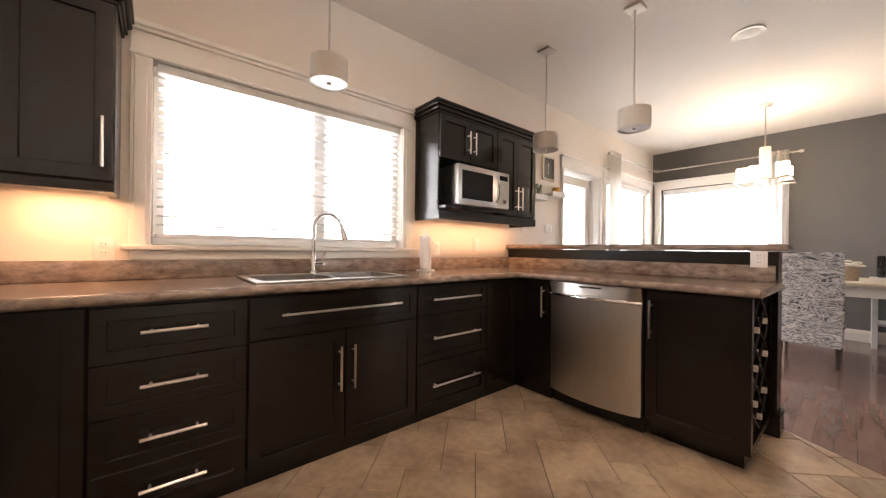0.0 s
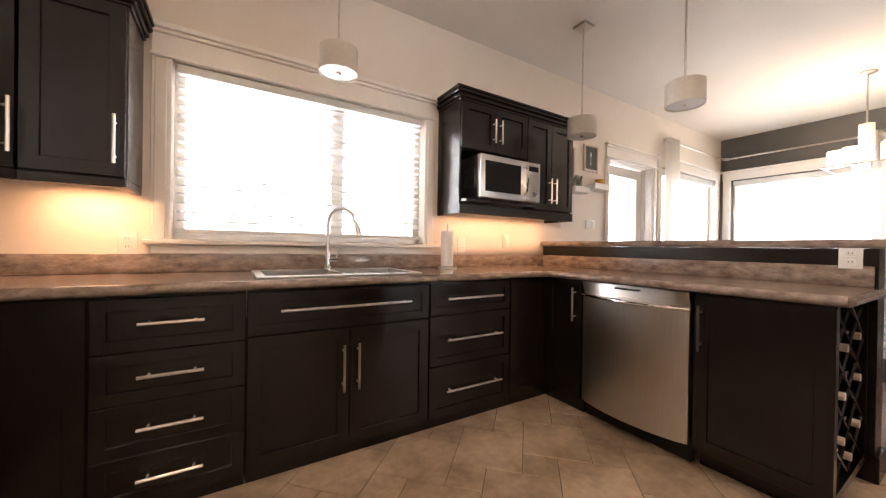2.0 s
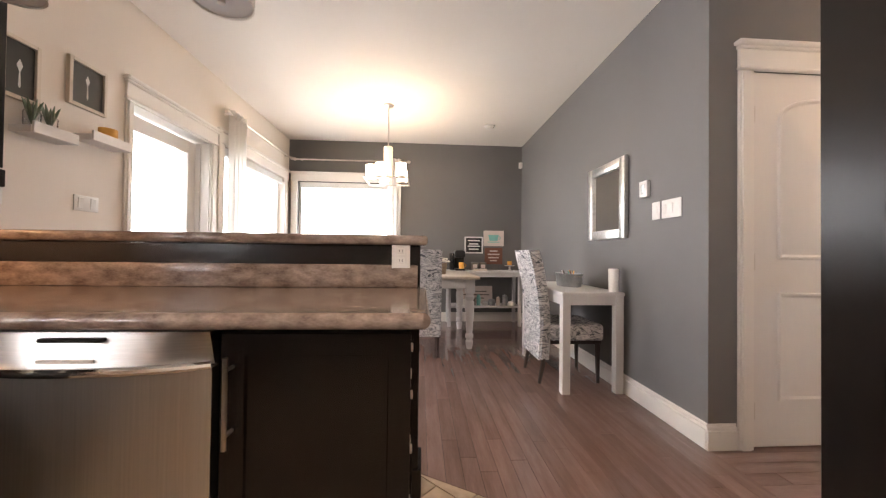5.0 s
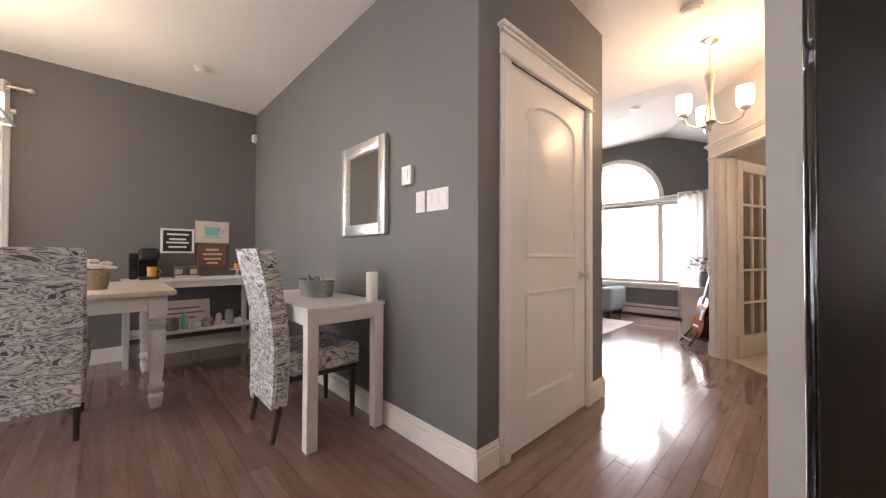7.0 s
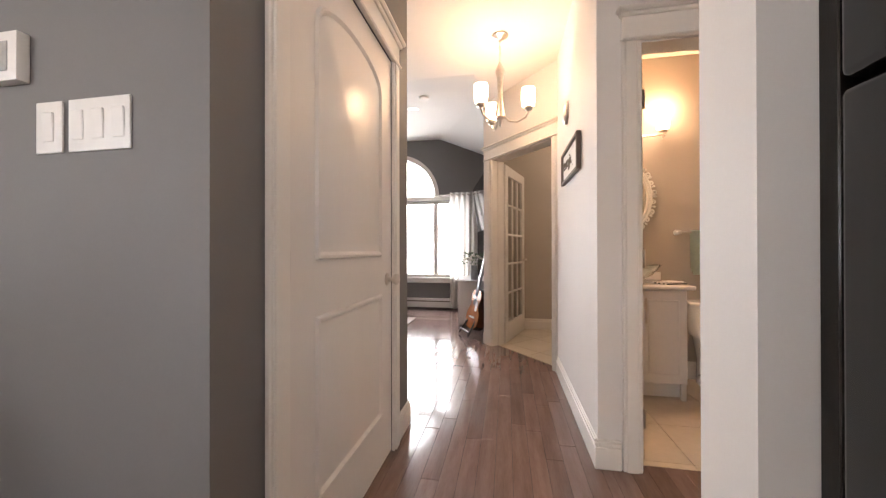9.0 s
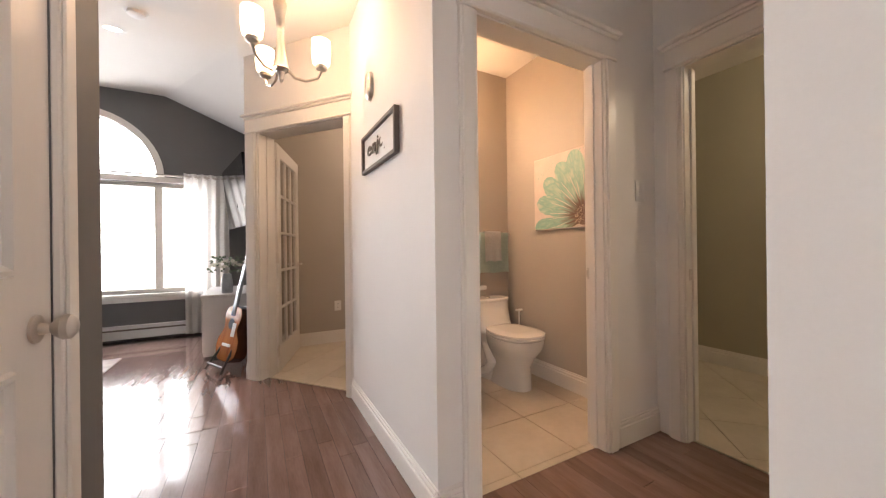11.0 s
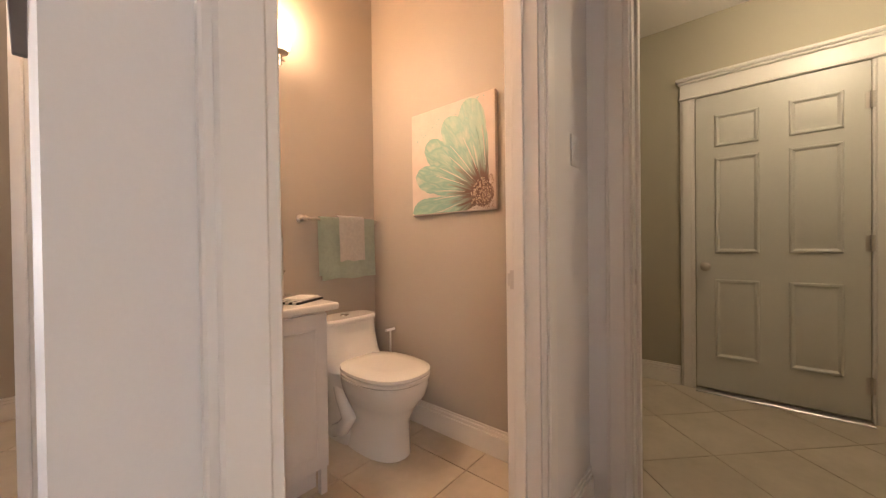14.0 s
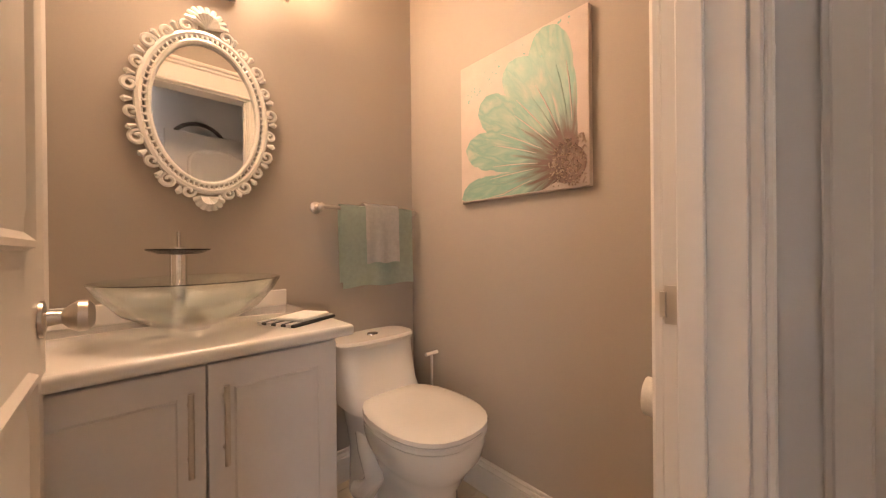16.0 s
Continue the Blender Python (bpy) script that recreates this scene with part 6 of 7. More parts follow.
def brushed(name, stops, wobble, bump):
    """Paint laid in strokes that run out from the flower's heart, umber near it."""
    m = material(name, stops[0][1], rough=0.5)
    nt, b = m.node_tree, m.node_tree.nodes["Principled BSDF"]
    tc, sep = nt.nodes.new("ShaderNodeTexCoord"), nt.nodes.new("ShaderNodeSeparateXYZ")
    nt.links.new(tc.outputs["Object"], sep.inputs[0])

    def maths(op, a, c=None):
        n = nt.nodes.new("ShaderNodeMath")
        n.operation = op
        for k, v in enumerate((a, c)):
            if v is None:
                continue
            if isinstance(v, float):
                n.inputs[k].default_value = v
            else:
                nt.links.new(v, n.inputs[k])
        return n.outputs[0]

    dy, dz = maths("SUBTRACT", sep.outputs[1], cy), maths("SUBTRACT", sep.outputs[2], cz)
    r = maths("SQRT", maths("ADD", maths("MULTIPLY", dy, dy), maths("MULTIPLY", dz, dz)))
    ang = maths("ARCTAN2", dz, maths("MULTIPLY", dy, -1.0))
    comb, n1 = nt.nodes.new("ShaderNodeCombineXYZ"), nt.nodes.new("ShaderNodeTexNoise")
    nt.links.new(maths("MULTIPLY", ang, 6.5), comb.inputs[0])
    nt.links.new(maths("MULTIPLY", r, 5.0), comb.inputs[1])
    n1.inputs["Scale"].default_value, n1.inputs["Detail"].default_value, n1.inputs["Distortion"].default_value = 1.5, 4.0, 0.5
    nt.links.new(comb.outputs[0], n1.inputs["Vector"])
    ramp = nt.nodes.new("ShaderNodeValToRGB")
    ramp.color_ramp.elements[0].position, ramp.color_ramp.elements[0].color = stops[0][0], (*stops[0][1], 1)
    ramp.color_ramp.elements[1].position, ramp.color_ramp.elements[1].color = stops[-1][0], (*stops[-1][1], 1)
    for p, c in stops[1:-1]:
        ramp.color_ramp.elements.new(p).color = (*c, 1)
    nt.links.new(n1.outputs[0], ramp.inputs[0])
    near = nt.nodes.new("ShaderNodeMapRange")
    near.inputs["From Min"].default_value, near.inputs["From Max"].default_value = 0.1, 0.22
    near.inputs["To Min"].default_value, near.inputs["To Max"].default_value = 1.0, 0.0
    nt.links.new(maths("ADD", r, maths("MULTIPLY", maths("SUBTRACT", n1.outputs[0], 0.5), wobble)), near.inputs[0])
    mix = nt.nodes.new("ShaderNodeMix")
    mix.data_type = "RGBA"
    nt.links.new(near.outputs[0], mix.inputs["Factor"])
    nt.links.new(ramp.outputs[0], mix.inputs["A"])
    mix.inputs["B"].default_value = (0.15, 0.085, 0.065, 1)
    nt.links.new(mix.outputs["Result"], b.inputs["Base Color"])
    bp = nt.nodes.new("ShaderNodeBump")
    bp.inputs["Strength"].default_value, bp.inputs["Distance"].default_value = bump, 0.006
    nt.links.new(n1.outputs[0], bp.inputs["Height"])
    nt.links.new(bp.outputs[0], b.inputs["Normal"])
    return m


PETAL = brushed("aqua_petal_paint", ((0.22, (0.6, 0.57, 0.47)), (0.36, (0.36, 0.47, 0.39)), (0.48, (0.22, 0.4, 0.34)), (0.6, (0.31, 0.46, 0.38)), (0.8, (0.55, 0.57, 0.47))), 0.3, 0.6)


def petal(ang, length, width, k):
    """A broad ragged petal that thins towards the heart."""
    bm = bmesh.new()
    d, s = Vector((math.cos(ang), math.sin(ang))), Vector((-math.sin(ang), math.cos(ang)))
    lim = lambda q: (min(max(cy + q.x, -2.795), -2.25), min(max(cz + q.y, 1.188), 1.748))
    a, b, n = [], [], 26
    for i in range(n + 1):
        t = i / n
        w = width * (0.22 + 0.78 * math.sin(math.pi * min(1.0, 0.08 + 0.6 * t)) ** 1.4) * math.sqrt(max(0.0, 1 - max(0.0, (t - 0.72) / 0.28) ** 2.2)) + 0.002
        bend = s * (0.02 * math.sin(2.2 * t + k))
        c = d * (0.05 + length * t) + bend
        p, q = (lim(c + e * s * (w + rnd.uniform(-0.003, 0.003)) + d * rnd.uniform(-0.004, 0.004)) for e in (1, -1))
        a.append(bm.verts.new((2.4662 + 0.0007 * k, *p)))
        b.append(bm.verts.new((2.4662 + 0.0007 * k, *q)))
    for i in range(n):
        bm.faces.new((a[i], b[i], b[i + 1], a[i + 1]))
    bmesh.ops.solidify(bm, geom=bm.faces[:], thickness=0.001)
    bmesh.ops.remove_doubles(bm, verts=bm.verts, dist=1e-5)
    part("petal", bm, PETAL, pn)


for k, (deg, L, W) in enumerate(((100, 0.45, 0.082), (187, 0.45, 0.068), (143, 0.45, 0.074), (165, 0.44, 0.072), (121, 0.44, 0.078))):
    petal(math.radians(deg), L, W, k)
    for off in (-9, -3, 5):
        a, r0 = math.radians(deg + off), rnd.uniform(0.1, 0.16)
        pts = [(2.4672 + 0.0007 * k, min(-2.252, cy + r * math.cos(a + 0.25 * (r - 0.2))), min(1.745, max(1.19, cz + r * math.sin(a + 0.25 * (r - 0.2))))) for r in (r0, r0 + 0.06, r0 + 0.13, r0 + 0.2)]
        part("stroke", tube(bmesh.new(), pts, [0.0008, 0.0022, 0.0026, 0.0006], 5), CANVAS if off != -3 else PETAL, pn)
bm = bmesh.new()
for k in range(330):
    a, q = rnd.uniform(0, 6.28), 0.105 * math.sqrt(rnd.random())
    y, z = cy + 0.02 + q * math.cos(a), cz - 0.015 + q * math.sin(a)
    if y < -2.252 and z > 1.19:
        u = rnd.uniform(0, 6.28)
        o = Vector((0, math.cos(u), math.sin(u))) * rnd.uniform(0.003, 0.006)
        p = Vector((2.4695 + rnd.uniform(0, 0.003), y, z))
        tube(bm, (p - o, p + Vector((0.002, 0, 0)), p + o), [0.001, 0.0032, 0.001], 5)
part("flower_heart", bm, SEEDS, pn)
part("heart_ground", moved(lathe(bmesh.new(), ((0.001, 0), (0.062, 0), (0.06, 0.002), (0.001, 0.002)), seg=24), pose(2.4695, cy - 0.014, cz, 0, 90)), UMBER, pn)
bm = bmesh.new()
for k in range(60):
    y = rnd.uniform(-2.79, -2.3)
    z = 1.62 + 0.13 * (y + 2.8) / 0.5 + rnd.gauss(0, 0.022)
    if z < 1.74:
        lathe(bm, ((0.001, 0), (rnd.uniform(0.0015, 0.005), 0.0004), (0.001, 0.0008)), seg=7, sy=rnd.uniform(0.5, 1.2))
        bmesh.ops.transform(bm, matrix=Matrix.Translation((2.4656, y, z)) @ pose(0, 0, 0, 0, 90), verts=bm.verts[-21:])
part("paint_specks", bm, TEAL, pn)
pn.location += Vector((0, -0.025, 0.02))

# toilet
TX = 2.735
tl = thing("toilet", "white one-piece toilet with closed lid", "toilet", (TX, -2.8, 0))


def loft(sections, seg=28, power=2.4):
    """Ovals (centre y, half width, half depth, z) joined into one body."""
    bm, rings = bmesh.new(), []
    for y, a, b, z in sections:
        ring = []
        for k in range(seg):
            t = 2 * math.pi * k / seg
            c, s_ = math.cos(t), math.sin(t)
            ring.append(bm.verts.new((TX + a * math.copysign(abs(c) ** (2 / power), c), y + b * math.copysign(abs(s_) ** (2 / power), s_), z)))
        rings.append(ring)
    for p, q in zip(rings, rings[1:]):
        for k in range(seg):
            bm.faces.new((p[k], p[(k + 1) % seg], q[(k + 1) % seg], q[k]))
    bm.faces.new(rings[0]), bm.faces.new(rings[-1])
    return bm


part("pedestal", loft(((-2.83, 0.115, 0.22, 0), (-2.82, 0.105, 0.21, 0.06), (-2.81, 0.1, 0.2, 0.18), (-2.79, 0.13, 0.22, 0.25), (-2.76, 0.17, 0.235, 0.31), (-2.755, 0.185, 0.24, 0.36), (-2.755, 0.185, 0.24, 0.385))), PORCELAIN, tl)
part("trapway", loft(((-3.02, 0.125, 0.16, 0.0), (-3.02, 0.12, 0.16, 0.2), (-3.03, 0.15, 0.15, 0.36), (-3.06, 0.165, 0.12, 0.42))), PORCELAIN, tl)
part("tank", loft(((-3.04, 0.165, 0.14, 0.38), (-3.07, 0.17, 0.115, 0.45), (-3.09, 0.178, 0.095, 0.55), (-3.095, 0.18, 0.09, 0.61)), power=3.4), PORCELAIN, tl)
part("tank_lid", loft(((-3.095, 0.186, 0.096, 0.612), (-3.095, 0.188, 0.098, 0.628), (-3.095, 0.18, 0.09, 0.64)), power=3.4), PORCELAIN, tl)
part("seat", loft(((-2.75, 0.18, 0.235, 0.386), (-2.75, 0.188, 0.243, 0.392), (-2.75, 0.188, 0.243, 0.402), (-2.75, 0.182, 0.237, 0.407))), PORCELAIN, tl)
part("lid", loft(((-2.75, 0.184, 0.24, 0.409), (-2.75, 0.19, 0.245, 0.416), (-2.75, 0.188, 0.243, 0.428), (-2.75, 0.165, 0.215, 0.437), (-2.75, 0.1, 0.14, 0.44))), PORCELAIN, tl)
part("flush_button", lathe(bmesh.new(), ((0.026, 0), (0.025, 0.005), (0.001, 0.006)), (TX, -3.095, 0.64), 20, sy=0.75), CHROME, tl)
for sgn in (-1, 1):
    part("trap_relief", tube(bmesh.new(), [(TX + sgn * a, y, z) for a, y, z in ((0.1, -3.02, 0.33), (0.112, -2.95, 0.25), (0.108, -2.9, 0.16), (0.112, -2.95, 0.09), (0.11, -3.03, 0.05))], [0.03, 0.04, 0.042, 0.04, 0.035], 14), PORCELAIN, tl)
tl.location.y -= 0.02
br = thing("toilet_brush", "white toilet brush in its holder beside the wall", "toilet brush", (2.485, -3.0, 0))
part("holder", lathe(bmesh.new(), ((0.04, 0), (0.045, 0.12), (0.03, 0.13)), (2.485, -3.0, 0.003), 18), WHITEPL, br)
part("handle", tube(tube(bmesh.new(), ((2.485, -3.0, 0.12), (2.485, -3.0, 0.52)), 0.006, 8), ((2.45, -3.0, 0.525), (2.52, -3.0, 0.525)), 0.009, 8), WHITEPL, br)

br.location.y -= 0.01

# vanity
vn = thing("vanity", "white two-door vanity cabinet with pale counter", "vanity", (3.38, -2.95, 0))
part("body", boxes((3.045, 3.728, -3.195, -2.715, 0.12, 0.765), (3.06, 3.728, -3.195, -2.78, 0.003, 0.12), bevel=0.002), PAINTW, vn)
part("foot", boxes((3.047, 3.075, -2.74, -2.716, 0.003, 0.12)), PAINTW, vn)
for x0, hxx in ((3.05, 0.031), (3.352, 0.268)):
    # doors face +y, so they are built turned round
    m = facing(x0 + 0.298, -2.714, 0.125, "+y")
    d = part("door", moved(boxes((0, 0.298, -0.018, 0, 0, 0.635), bevel=0.002), m), PAINTW, vn)
    b2 = relief(bmesh.new(), outline(0.05, 0.248, 0.06, 0.575), ((0, -0.0185), (0.004, -0.0225), (0.012, -0.0195), (0.02, -0.0186)))
    part("moulding", moved(b2, m), PAINTW, d)
    part("handle", moved(moved(bar_handle((hxx, 0, 0.415), (hxx, 0, 0.59), 0.03), pose(0, -0.018, 0)), m), NICKEL, d, "brushed nickel bar handle")
part("counter", boxes((3.0, 3.728, -3.195, -2.675, 0.768, 0.8), bevel=0.012, seg=3), PORCELAIN, vn)
part("backsplash", boxes((3.02, 3.728, -3.198, -3.18, 0.8, 0.86), bevel=0.003), PORCELAIN, vn)
bw = thing("vessel_sink", "clear glass vessel sink on the vanity", "sink", (3.34, -2.93, 0.8))
part("bowl", lathe(bmesh.new(), ((0.05, 0.012), (0.09, 0.022), (0.15, 0.055), (0.19, 0.1), (0.21, 0.135), (0.204, 0.137), (0.184, 0.105), (0.145, 0.062), (0.088, 0.03), (0.05, 0.02)), (3.34, -2.93, 0.8), 44, closed=True), AQUAGLASS, bw)
part("drain_ring", lathe(bmesh.new(), ((0.001, 0.001), (0.035, 0.001), (0.035, 0.012), (0.026, 0.022), (0.001, 0.022)), (3.34, -2.93, 0.8), 22), CHROME, bw)
fc2 = thing("waterfall_tap", "chrome waterfall tap with a round glass dish", "tap", (3.36, -3.12, 0.8))
part("column", lathe(bmesh.new(), ((0.03, 0), (0.028, 0.006), (0.022, 0.01), (0.022, 0.2), (0.001, 0.2)), (3.36, -3.1, 0.8), 22), CHROME, fc2)
part("dish", lathe(bmesh.new(), ((0.001, 0.2), (0.05, 0.203), (0.078, 0.214), (0.08, 0.218), (0.05, 0.21), (0.001, 0.207)), (3.36, -3.08, 0.8), 36), AQUAGLASS, fc2)
part("cap", lathe(bmesh.new(), ((0.026, 0.208), (0.024, 0.222), (0.001, 0.224)), (3.36, -3.1, 0.8), 22), CHROME, fc2)
part("lever", tube(bmesh.new(), ((3.36, -3.1, 1.02), (3.36, -3.1, 1.07)), 0.005, 8), CHROME, fc2)
nk = thing("hand_towel", "folded pale towel on a striped cloth beside the sink", "towel", (3.1, -2.85, 0.8))
part("striped_cloth", moved(boxes((-0.085, 0.085, -0.07, 0.07, 0, 0.008), bevel=0.003), pose(3.1, -2.84, 0.8, 0, 0, 25)), BLACK, nk, "black and white striped cloth")
for k in range(4):
    part("stripe", moved(boxes((-0.086, 0.086, -0.066 + k * 0.036, -0.05 + k * 0.036, 0.001, 0.0095)), pose(3.1, -2.84, 0.8, 0, 0, 25)), TOWELW, nk)
part("folded_towel", moved(boxes((-0.06, 0.06, -0.045, 0.05, 0.0095, 0.02), bevel=0.005, seg=2), pose(3.09, -2.83, 0.8, 0, 0, 30)), TOWELW, nk)

for ob in (vn, bw, fc2, nk):
    ob.location += Vector((0.05, -0.005, 0.0))

# towel bar and towels
rb = thing("towel_rail", "nickel towel rail on the greige wall", "towel rail", (2.7, -3.14, 1.17))
part("rail", tube(bmesh.new(), ((2.47, -3.14, 1.17), (2.94, -3.14, 1.17)), 0.008, 10), NICKEL, rb)
for x in (2.475, 2.935):
    part("post", moved(lathe(bmesh.new(), ((0.024, 0), (0.024, 0.008), (0.011, 0.014), (0.01, 0.05), (0.016, 0.06), (0.001, 0.07)), seg=16), pose(x, -3.199, 1.17, -90)), NICKEL, rb)


def hung(name, label, x0, x1, zb, zf, off, mat):
    bm = bmesh.new()
    n, rows = 16, []
    path = [(-off, zb)] + [(-off, zb + (1.165 - zb) * k / 5) for k in range(1, 6)] + [(off * math.cos(a), 1.172 + off * math.sin(a)) for a in (math.pi * k / 6 for k in range(5, 0, -1))] + [(off, 1.165 - (1.165 - zf) * k / 8) for k in range(9)]
    for dy, z in path:
        rows.append([bm.verts.new((x0 + (x1 - x0) * k / n + 0.004 * math.sin(7 * z), -3.14 + dy + (0.004 * math.sin(k * 0.9) * min(1, (1.17 - z) * 6) if z < 1.165 else 0), z + 0.004 * math.sin(k * 0.7) * (z < 1.0))) for k in range(n + 1)])
    for a, b in zip(rows, rows[1:]):
        for k in range(n):
            bm.faces.new((a[k], a[k + 1], b[k + 1], b[k]))
    bmesh.ops.solidify(bm, geom=bm.faces[:], thickness=-0.006)
    return solid(name, bm, mat, label, "towel", "hung towels")


t1 = hung("bath_towel", "sage green towel hung on the rail", 2.485, 2.855, 0.86, 0.835, 0.014, TOWELG)
t2 = hung("hand_towel", "small white towel hung over the sage one", 2.57, 2.745, 0.96, 0.935, 0.026, TOWELW)
for ob in (rb, t1, t2):
    ob.location += Vector((0.01, -0.005, 0.015))
rl = thing("toilet_roll_holder", "nickel holder with a white paper roll", "toilet roll", (2.5, -2.1, 0.62))
part("arm", tube(bmesh.new(), ((2.442, -1.96, 0.62), (2.5, -1.96, 0.62), (2.5, -2.06, 0.62)), 0.008, 8), NICKEL, rl)
part("roll", moved(lathe(bmesh.new(), ((0.018, -0.05), (0.05, -0.05), (0.05, 0.05), (0.018, 0.05)), seg=22, closed=True), pose(2.5, -2.02, 0.61, 90)), TOWELW, rl)

rl.location.y -= 0.035

# ornate oval mirror
MX, MZ, MY = 3.318, 1.475, -3.205
om = thing("oval_mirror", "oval mirror in an ornate white scrolled frame", "mirror", (MX, MY, MZ))


def oval_tube(bm, a, b, r, y, seg=64):
    pts = [(MX + a * math.cos(2 * math.pi * k / seg), y, MZ + b * math.sin(2 * math.pi * k / seg)) for k in range(seg + 1)]
    return tube(bm, pts, r, 8)


part("glass", moved(lathe(bmesh.new(), ((0.001, 0), (1, 0), (1, 0.006), (0.001, 0.006)), seg=56, sx=0.152, sy=0.235), pose(MX, MY + 0.004, MZ, -90)), MIRROR, om)
part("inner_ring", oval_tube(bmesh.new(), 0.155, 0.238, 0.009, MY + 0.018), PORCELAIN, om)
part("outer_ring", oval_tube(bmesh.new(), 0.178, 0.262, 0.012, MY + 0.016), PORCELAIN, om)
bm = bmesh.new()
for k in range(72):
    a = 2 * math.pi * k / 72
    d = Vector((math.cos(a), 0, math.sin(a)))
    p = Vector((MX + 0.158 * d.x, MY + 0.024, MZ + 0.241 * d.z))
    tube(bm, (p, p + Vector((0.018 * d.x, -0.003, 0.019 * d.z))), [0.004, 0.005], 6)
part("gadroon", bm, PORCELAIN, om)


def scroll(c, size, turn, flip):
    pts, rad = [], []
    for i in range(22):
        t = i / 21
        ang = turn + flip * t * 2 * math.pi * 1.35
        r = size * (1 - 0.8 * t)
        pts.append((c[0] + r * math.cos(ang), MY + 0.016 + 0.008 * t, c[1] + r * math.sin(ang)))
        rad.append(size * (0.2 + 0.12 * math.sin(math.pi * t)))
    return tube(bmesh.new(), pts, rad, 7)


for k in range(22):
    a = 2 * math.pi * (k + 0.5) / 22
    if abs(math.sin(a)) > 0.985:
        continue
    out = 0.012 if k % 2 else 0.016
    c = (MX + (0.182 + out) * math.cos(a), MZ + (0.266 + out) * math.sin(a))
    part("scroll", scroll(c, 0.021 if k % 2 else 0.025, a + math.pi, 1 if k % 2 else -1), PORCELAIN, om)
    q = Vector((MX + 0.21 * math.cos(a + 0.12), MY + 0.02, MZ + 0.296 * math.sin(a + 0.12)))
    part("leaf", tube(bmesh.new(), (q - Vector((0.02 * math.cos(a), 0, 0.02 * math.sin(a))), q, q + Vector((0.008 * math.cos(a), 0.002, 0.008 * math.sin(a)))), [0.004, 0.011, 0.003], 7), PORCELAIN, om)
for zz, s_, n in ((MZ + 0.29, 1, 9), (MZ - 0.285, -1, 7)):
    for k in range(n):
        a = math.pi * (k + 0.5) / n
        L = 0.06 if s_ > 0 else 0.042
        part("shell_lobe", tube(bmesh.new(), ((MX, MY + 0.014, zz), (MX + 0.6 * L * math.cos(a), MY + 0.03, zz + s_ * 0.6 * L * math.sin(a)), (MX + L * math.cos(a), MY + 0.02, zz + s_ * L * math.sin(a))), [0.006, 0.011, 0.009], 7), PORCELAIN, om)

# vanity light
vl = thing("vanity_light", "nickel vanity light with lit glass shades", "lamp", (3.28, -3.19, 1.95))
part("plate", boxes((3.2, 3.36, -3.199, -3.175, 1.875, 1.985), bevel=0.006, seg=2), NICKEL, vl)
part("bar", tube(bmesh.new(), ((3.03, -3.11, 1.94), (3.55, -3.11, 1.94)), 0.007, 10), NICKEL, vl)
part("arm", tube(bmesh.new(), ((3.28, -3.18, 1.94), (3.28, -3.11, 1.94)), 0.008, 10), NICKEL, vl)
for x in (3.05, 3.29, 3.53):
    part("cup", lathe(bmesh.new(), ((0.007, -0.03), (0.007, 0.02), (0.036, 0.03), (0.038, 0.036), (0.001, 0.038)), (x, -3.11, 1.94), 22), NICKEL, vl)
    part("shade", lathe(bmesh.new(), ((0.03, 0.0), (0.046, 0.02), (0.055, 0.12), (0.051, 0.12), (0.042, 0.022), (0.03, 0.004)), (x, -3.11, 1.978), 24, closed=True), BULB, vl, "lit opal glass shade")
vl.location += Vector((0.03, -0.005, 0.02))
lamp("vanity_lamp", "AREA", look((3.29, -3.0, 2.16), (3.15, -2.5, 1.2)), 13, (1, 0.7, 0.45), (0.5, 0.1))
lamp("vanity_lamp_up", "POINT", pose(3.05, -3.1, 2.19), 9, (1, 0.64, 0.36), (0.05,))
lamp("vanity_lamp_up", "POINT", pose(3.5, -3.1, 2.19), 8, (1, 0.64, 0.36), (0.05,))

# ---------------------------------------------------------------- floors: tiles and planks


def clip_rect(poly, inside):
    """Keep a floor polygon only when its middle is inside."""
    return inside(sum(p[0] for p in poly) / len(poly), sum(p[1] for p in poly) / len(poly))


def cut(poly, a, b, c):
    """The piece of a convex polygon where a*x + b*y <= c."""
    out = []
    for i, p in enumerate(poly):
        q = poly[(i + 1) % len(poly)]
        fp, fq = a * p[0] + b * p[1] - c, a * q[0] + b * q[1] - c
        if fp <= 0:
            out.append(p)
        if fp * fq < 0:
            t = fp / (fp - fq)
            out.append((p[0] + t * (q[0] - p[0]), p[1] + t * (q[1] - p[1])))
    return out


def slab(bm, poly, z0, z1, edge=0.003):
    n = len(poly)
    c = Vector((sum(p[0] for p in poly) / n, sum(p[1] for p in poly) / n))
    top = []
    for p in poly:
        d = c - Vector(p)
        top.append(Vector(p) + d * (edge / max(d.length, 0.02)))
    a = [bm.verts.new((x, y, z0)) for x, y in poly]
    b = [bm.verts.new((x, y, z1 - edge * 0.6)) for x, y in poly]
    t = [bm.verts.new((p.x, p.y, z1)) for p in top]
    bm.faces.new(t)
    for r0, r1 in ((a, b), (b, t)):
        for k in range(n):
            bm.faces.new((r0[k], r0[(k + 1) % n], r1[(k + 1) % n], r1[k]))


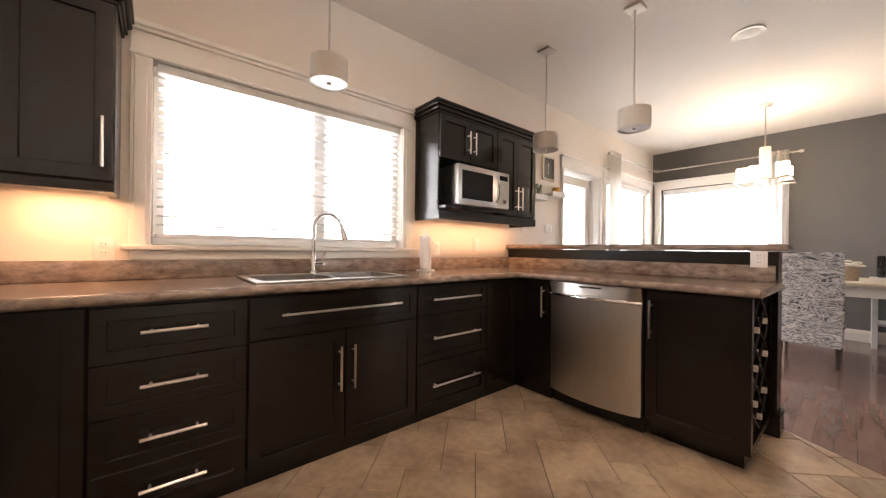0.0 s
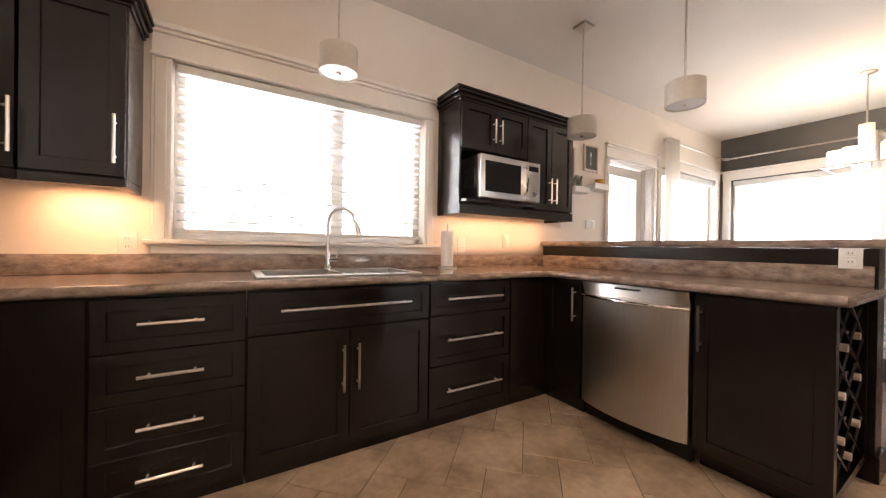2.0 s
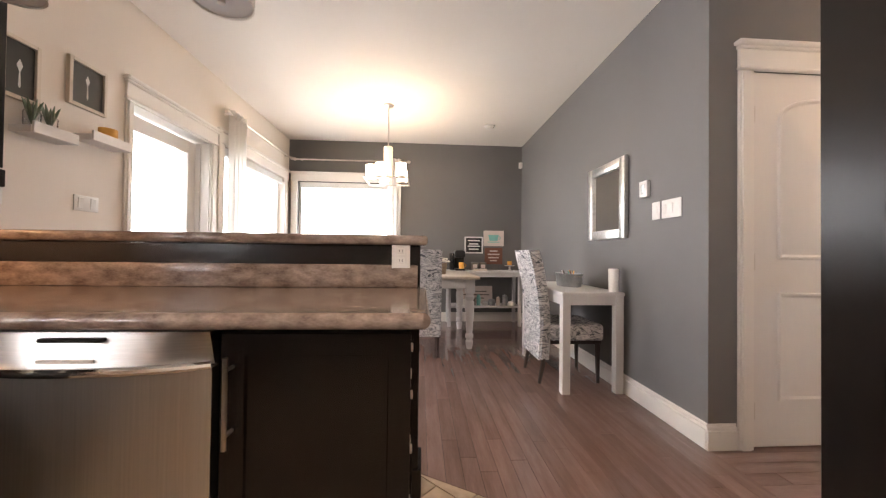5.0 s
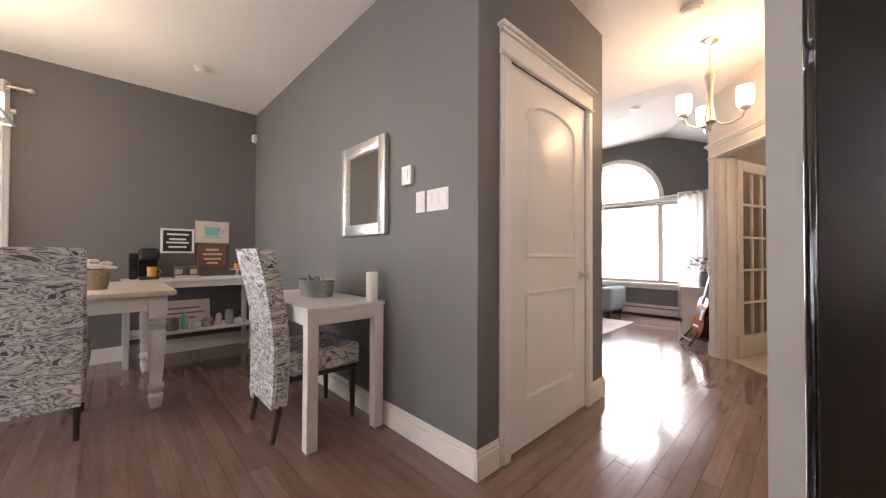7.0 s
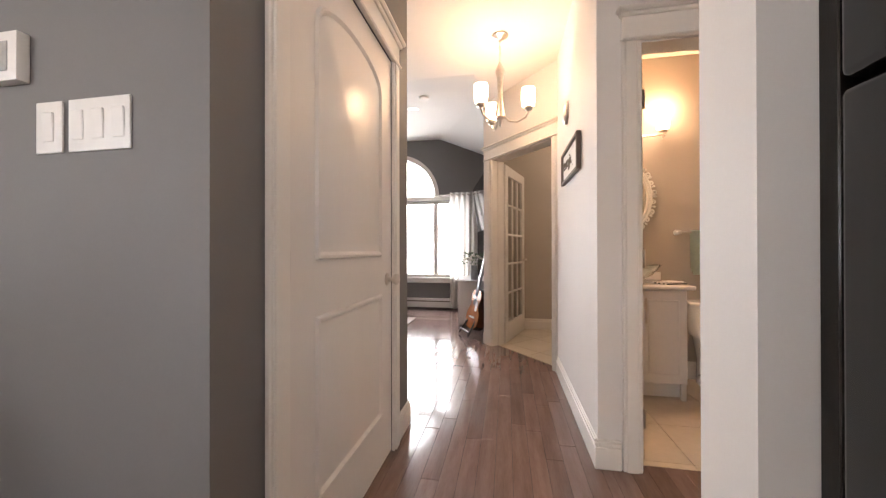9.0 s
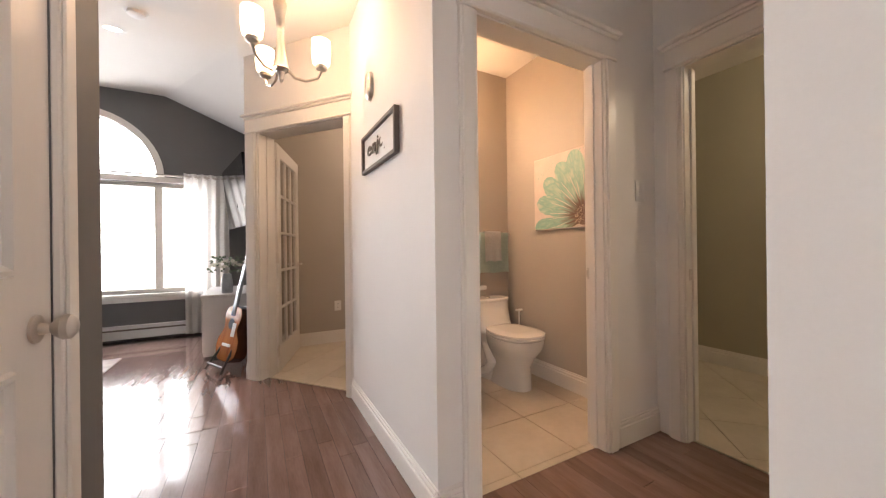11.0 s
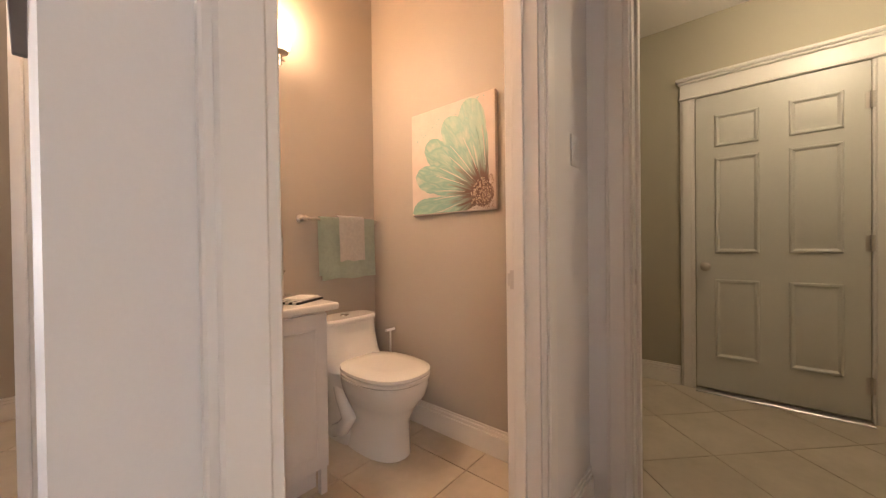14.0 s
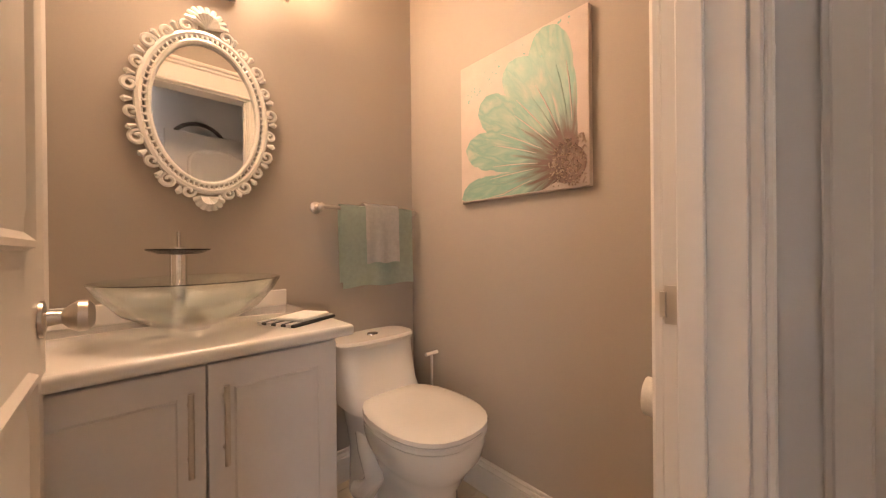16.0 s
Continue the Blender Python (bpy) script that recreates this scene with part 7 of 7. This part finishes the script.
def lay(floor, name, polys, mat, z1, near):
    """The pieces of a floor: up to 290 nearest to a point of the plan as parts, the rest joined."""
    polys = [p for p in polys if len(p) > 2]
    polys.sort(key=lambda p: (p[0][0] - near[0]) ** 2 + (p[0][1] - near[1]) ** 2)
    for p in polys[:290]:
        bm = bmesh.new()
        slab(bm, p, z1 - 0.012, z1)
        ob = new(name, finish(name, bm, mat, False))
        ob.parent = floor
    if polys[290:]:
        bm = bmesh.new()
        for p in polys[290:]:
            slab(bm, p, z1 - 0.012, z1)
        ob = new(name + "_field", finish(name + "_field", bm, mat, False))
        ob.parent = floor
        tagged(ob, kind="stuff")


# edge between tile and planks: from the bar's end to the partition
EA, EB = Vector((4.77, 0.84)), Vector((3.88, -0.62))
nx, ny = (EB - EA).y, -(EB - EA).x
if nx * 6 + ny * 0 < nx * EA.x + ny * EA.y:
    nx, ny = -nx, -ny
EC = nx * EA.x + ny * EA.y      # planks where nx*x + ny*y >= EC

tf = structure("floor_kitchen", boxes((0.6, 4.6, -0.7, 2.8, -0.011, -0.0045)), GROUT, "grout bed of the tan kitchen tiles", "floor")
polys, A, B, g = [], 0.33, 0.165, 0.0025
rot = Matrix.Rotation(radians(45), 2)
for i in range(-14, 15):
    for j in range(-14, 15):
        o = Vector((i * A - j * B, i * B + j * A))
        for x, y, s in ((0, 0, A), (A, 0, B)):
            q = [rot @ (o + Vector((x + u, y + v))) + Vector((3.05, 1.0)) for u, v in ((g, g), (s - g, g), (s - g, s - g), (g, s - g))]
            q = [(p.x, p.y) for p in q]
            for a, b, c in ((-1, 0, -0.6), (1, 0, 4.77), (0, -1, 0.7), (0, 1, 2.3), (nx, ny, EC - 0.002)):
                q = cut(q, a, b, c) if len(q) > 2 else q
            if len(q) > 2:
                polys.append(q)
lay(tf, "tile", polys, TILE, 0.0, (3.0, 1.2))


def planks(x0, x1, y0, y1, along, cuts, width=0.083, length=0.95):
    out, rnd, g = [], random.Random(5), 0.0007
    u0, u1, v0, v1 = (y0, y1, x0, x1) if along == "y" else (x0, x1, y0, y1)
    v = v0
    while v < v1:
        u = u0 - rnd.random() * length
        while u < u1:
            w = length * (0.55 + 0.9 * rnd.random())
            q = [(max(u, u0) + g, v + g), (min(u + w, u1) - g, v + g), (min(u + w, u1) - g, min(v + width, v1) - g), (max(u, u0) + g, min(v + width, v1) - g)]
            if q[1][0] > q[0][0] and q[2][1] > q[1][1]:
                if along == "y":
                    q = [(b, a) for a, b in q][::-1]
                for c in cuts:
                    q = cut(q, *c) if len(q) > 2 else q
                if len(q) > 2:
                    out.append(q)
            u += w
        v += width
    return out


pf = structure("floor_dining", boxes((3.8, 8.38, -0.69, 2.81, -0.011, -0.005)), SEAM, "dark seams of the brown dining planks", "floor")
lay(pf, "plank", planks(3.8, 8.38, -0.69, 2.81, "x", ((-nx, -ny, -EC - 0.002),)), PLANKX, 0.0, (5.4, 0.0))
pf = structure("floor_hall", boxes((2.41, 9.0, -6.15, -0.69, -0.011, -0.005)), SEAM, "dark seams of the brown hall planks", "floor")
hall = planks(2.41, 3.868, -1.915, -0.69, "y", ()) + planks(3.868, 9.0, -3.175, -0.69, "y", ())
hall += planks(3.868, 4.53, -4.05, -3.175, "y", ((-0.766, -0.643, -0.846),)) + planks(4.53, 9.0, -6.15, -3.175, "y", ())
lay(pf, "plank", hall, PLANK, 0.0, (4.3, -2.2))


def square_tiles(x0, x1, y0, y1, size, turn, origin, cuts=(), sx=1.0):
    out, g, r = [], 0.0018, Matrix.Rotation(radians(turn), 2)
    for i in range(-12, 13):
        for j in range(-12, 13):
            q = [r @ Vector(((i + u) * size * sx + g * (1 - 2 * u), (j + v) * size + g * (1 - 2 * v))) + Vector(origin) for u, v in ((0, 0), (1, 0), (1, 1), (0, 1))]
            q = [(p.x, p.y) for p in q]
            for a, b, c in ((-1, 0, -x0), (1, 0, x1), (0, -1, -y0), (0, 1, y1)) + tuple(cuts):
                q = cut(q, a, b, c) if len(q) > 2 else q
            if len(q) > 2:
                out.append(q)
    return out


for nm, x0, x1, y0, y1, turn, o, sx, cuts, lab in (("floor_bath", 2.44, 3.76, -3.205, -1.91, 0, (2.62, -2.35), 1.0, (), "grout of the beige powder room tiles"),
                                                   ("floor_laundry", 0.86, 2.395, -2.88, 0.1, 45, (1.5, -1.2), 1.0, (), "grout of the beige laundry tiles"),
                                                   ("floor_foyer", 2.32, 4.46, -4.8, -3.2, 45, (3.7, -4.0), 1.0, ((0.766, 0.643, 0.84),), "grout of the beige foyer tiles")):
    f = structure(nm, boxes((x0, x1, y0, y1, -0.0105, -0.0028) if nm != "floor_foyer" else (x0, 3.7, y0, y1, -0.0105, -0.0028)), BGROUT, lab, "floor")
    lay(f, "tile", square_tiles(x0, x1, y0, y1, 0.4, turn, o, cuts, sx), BTILE, 0.003, (3.0, -2.3))
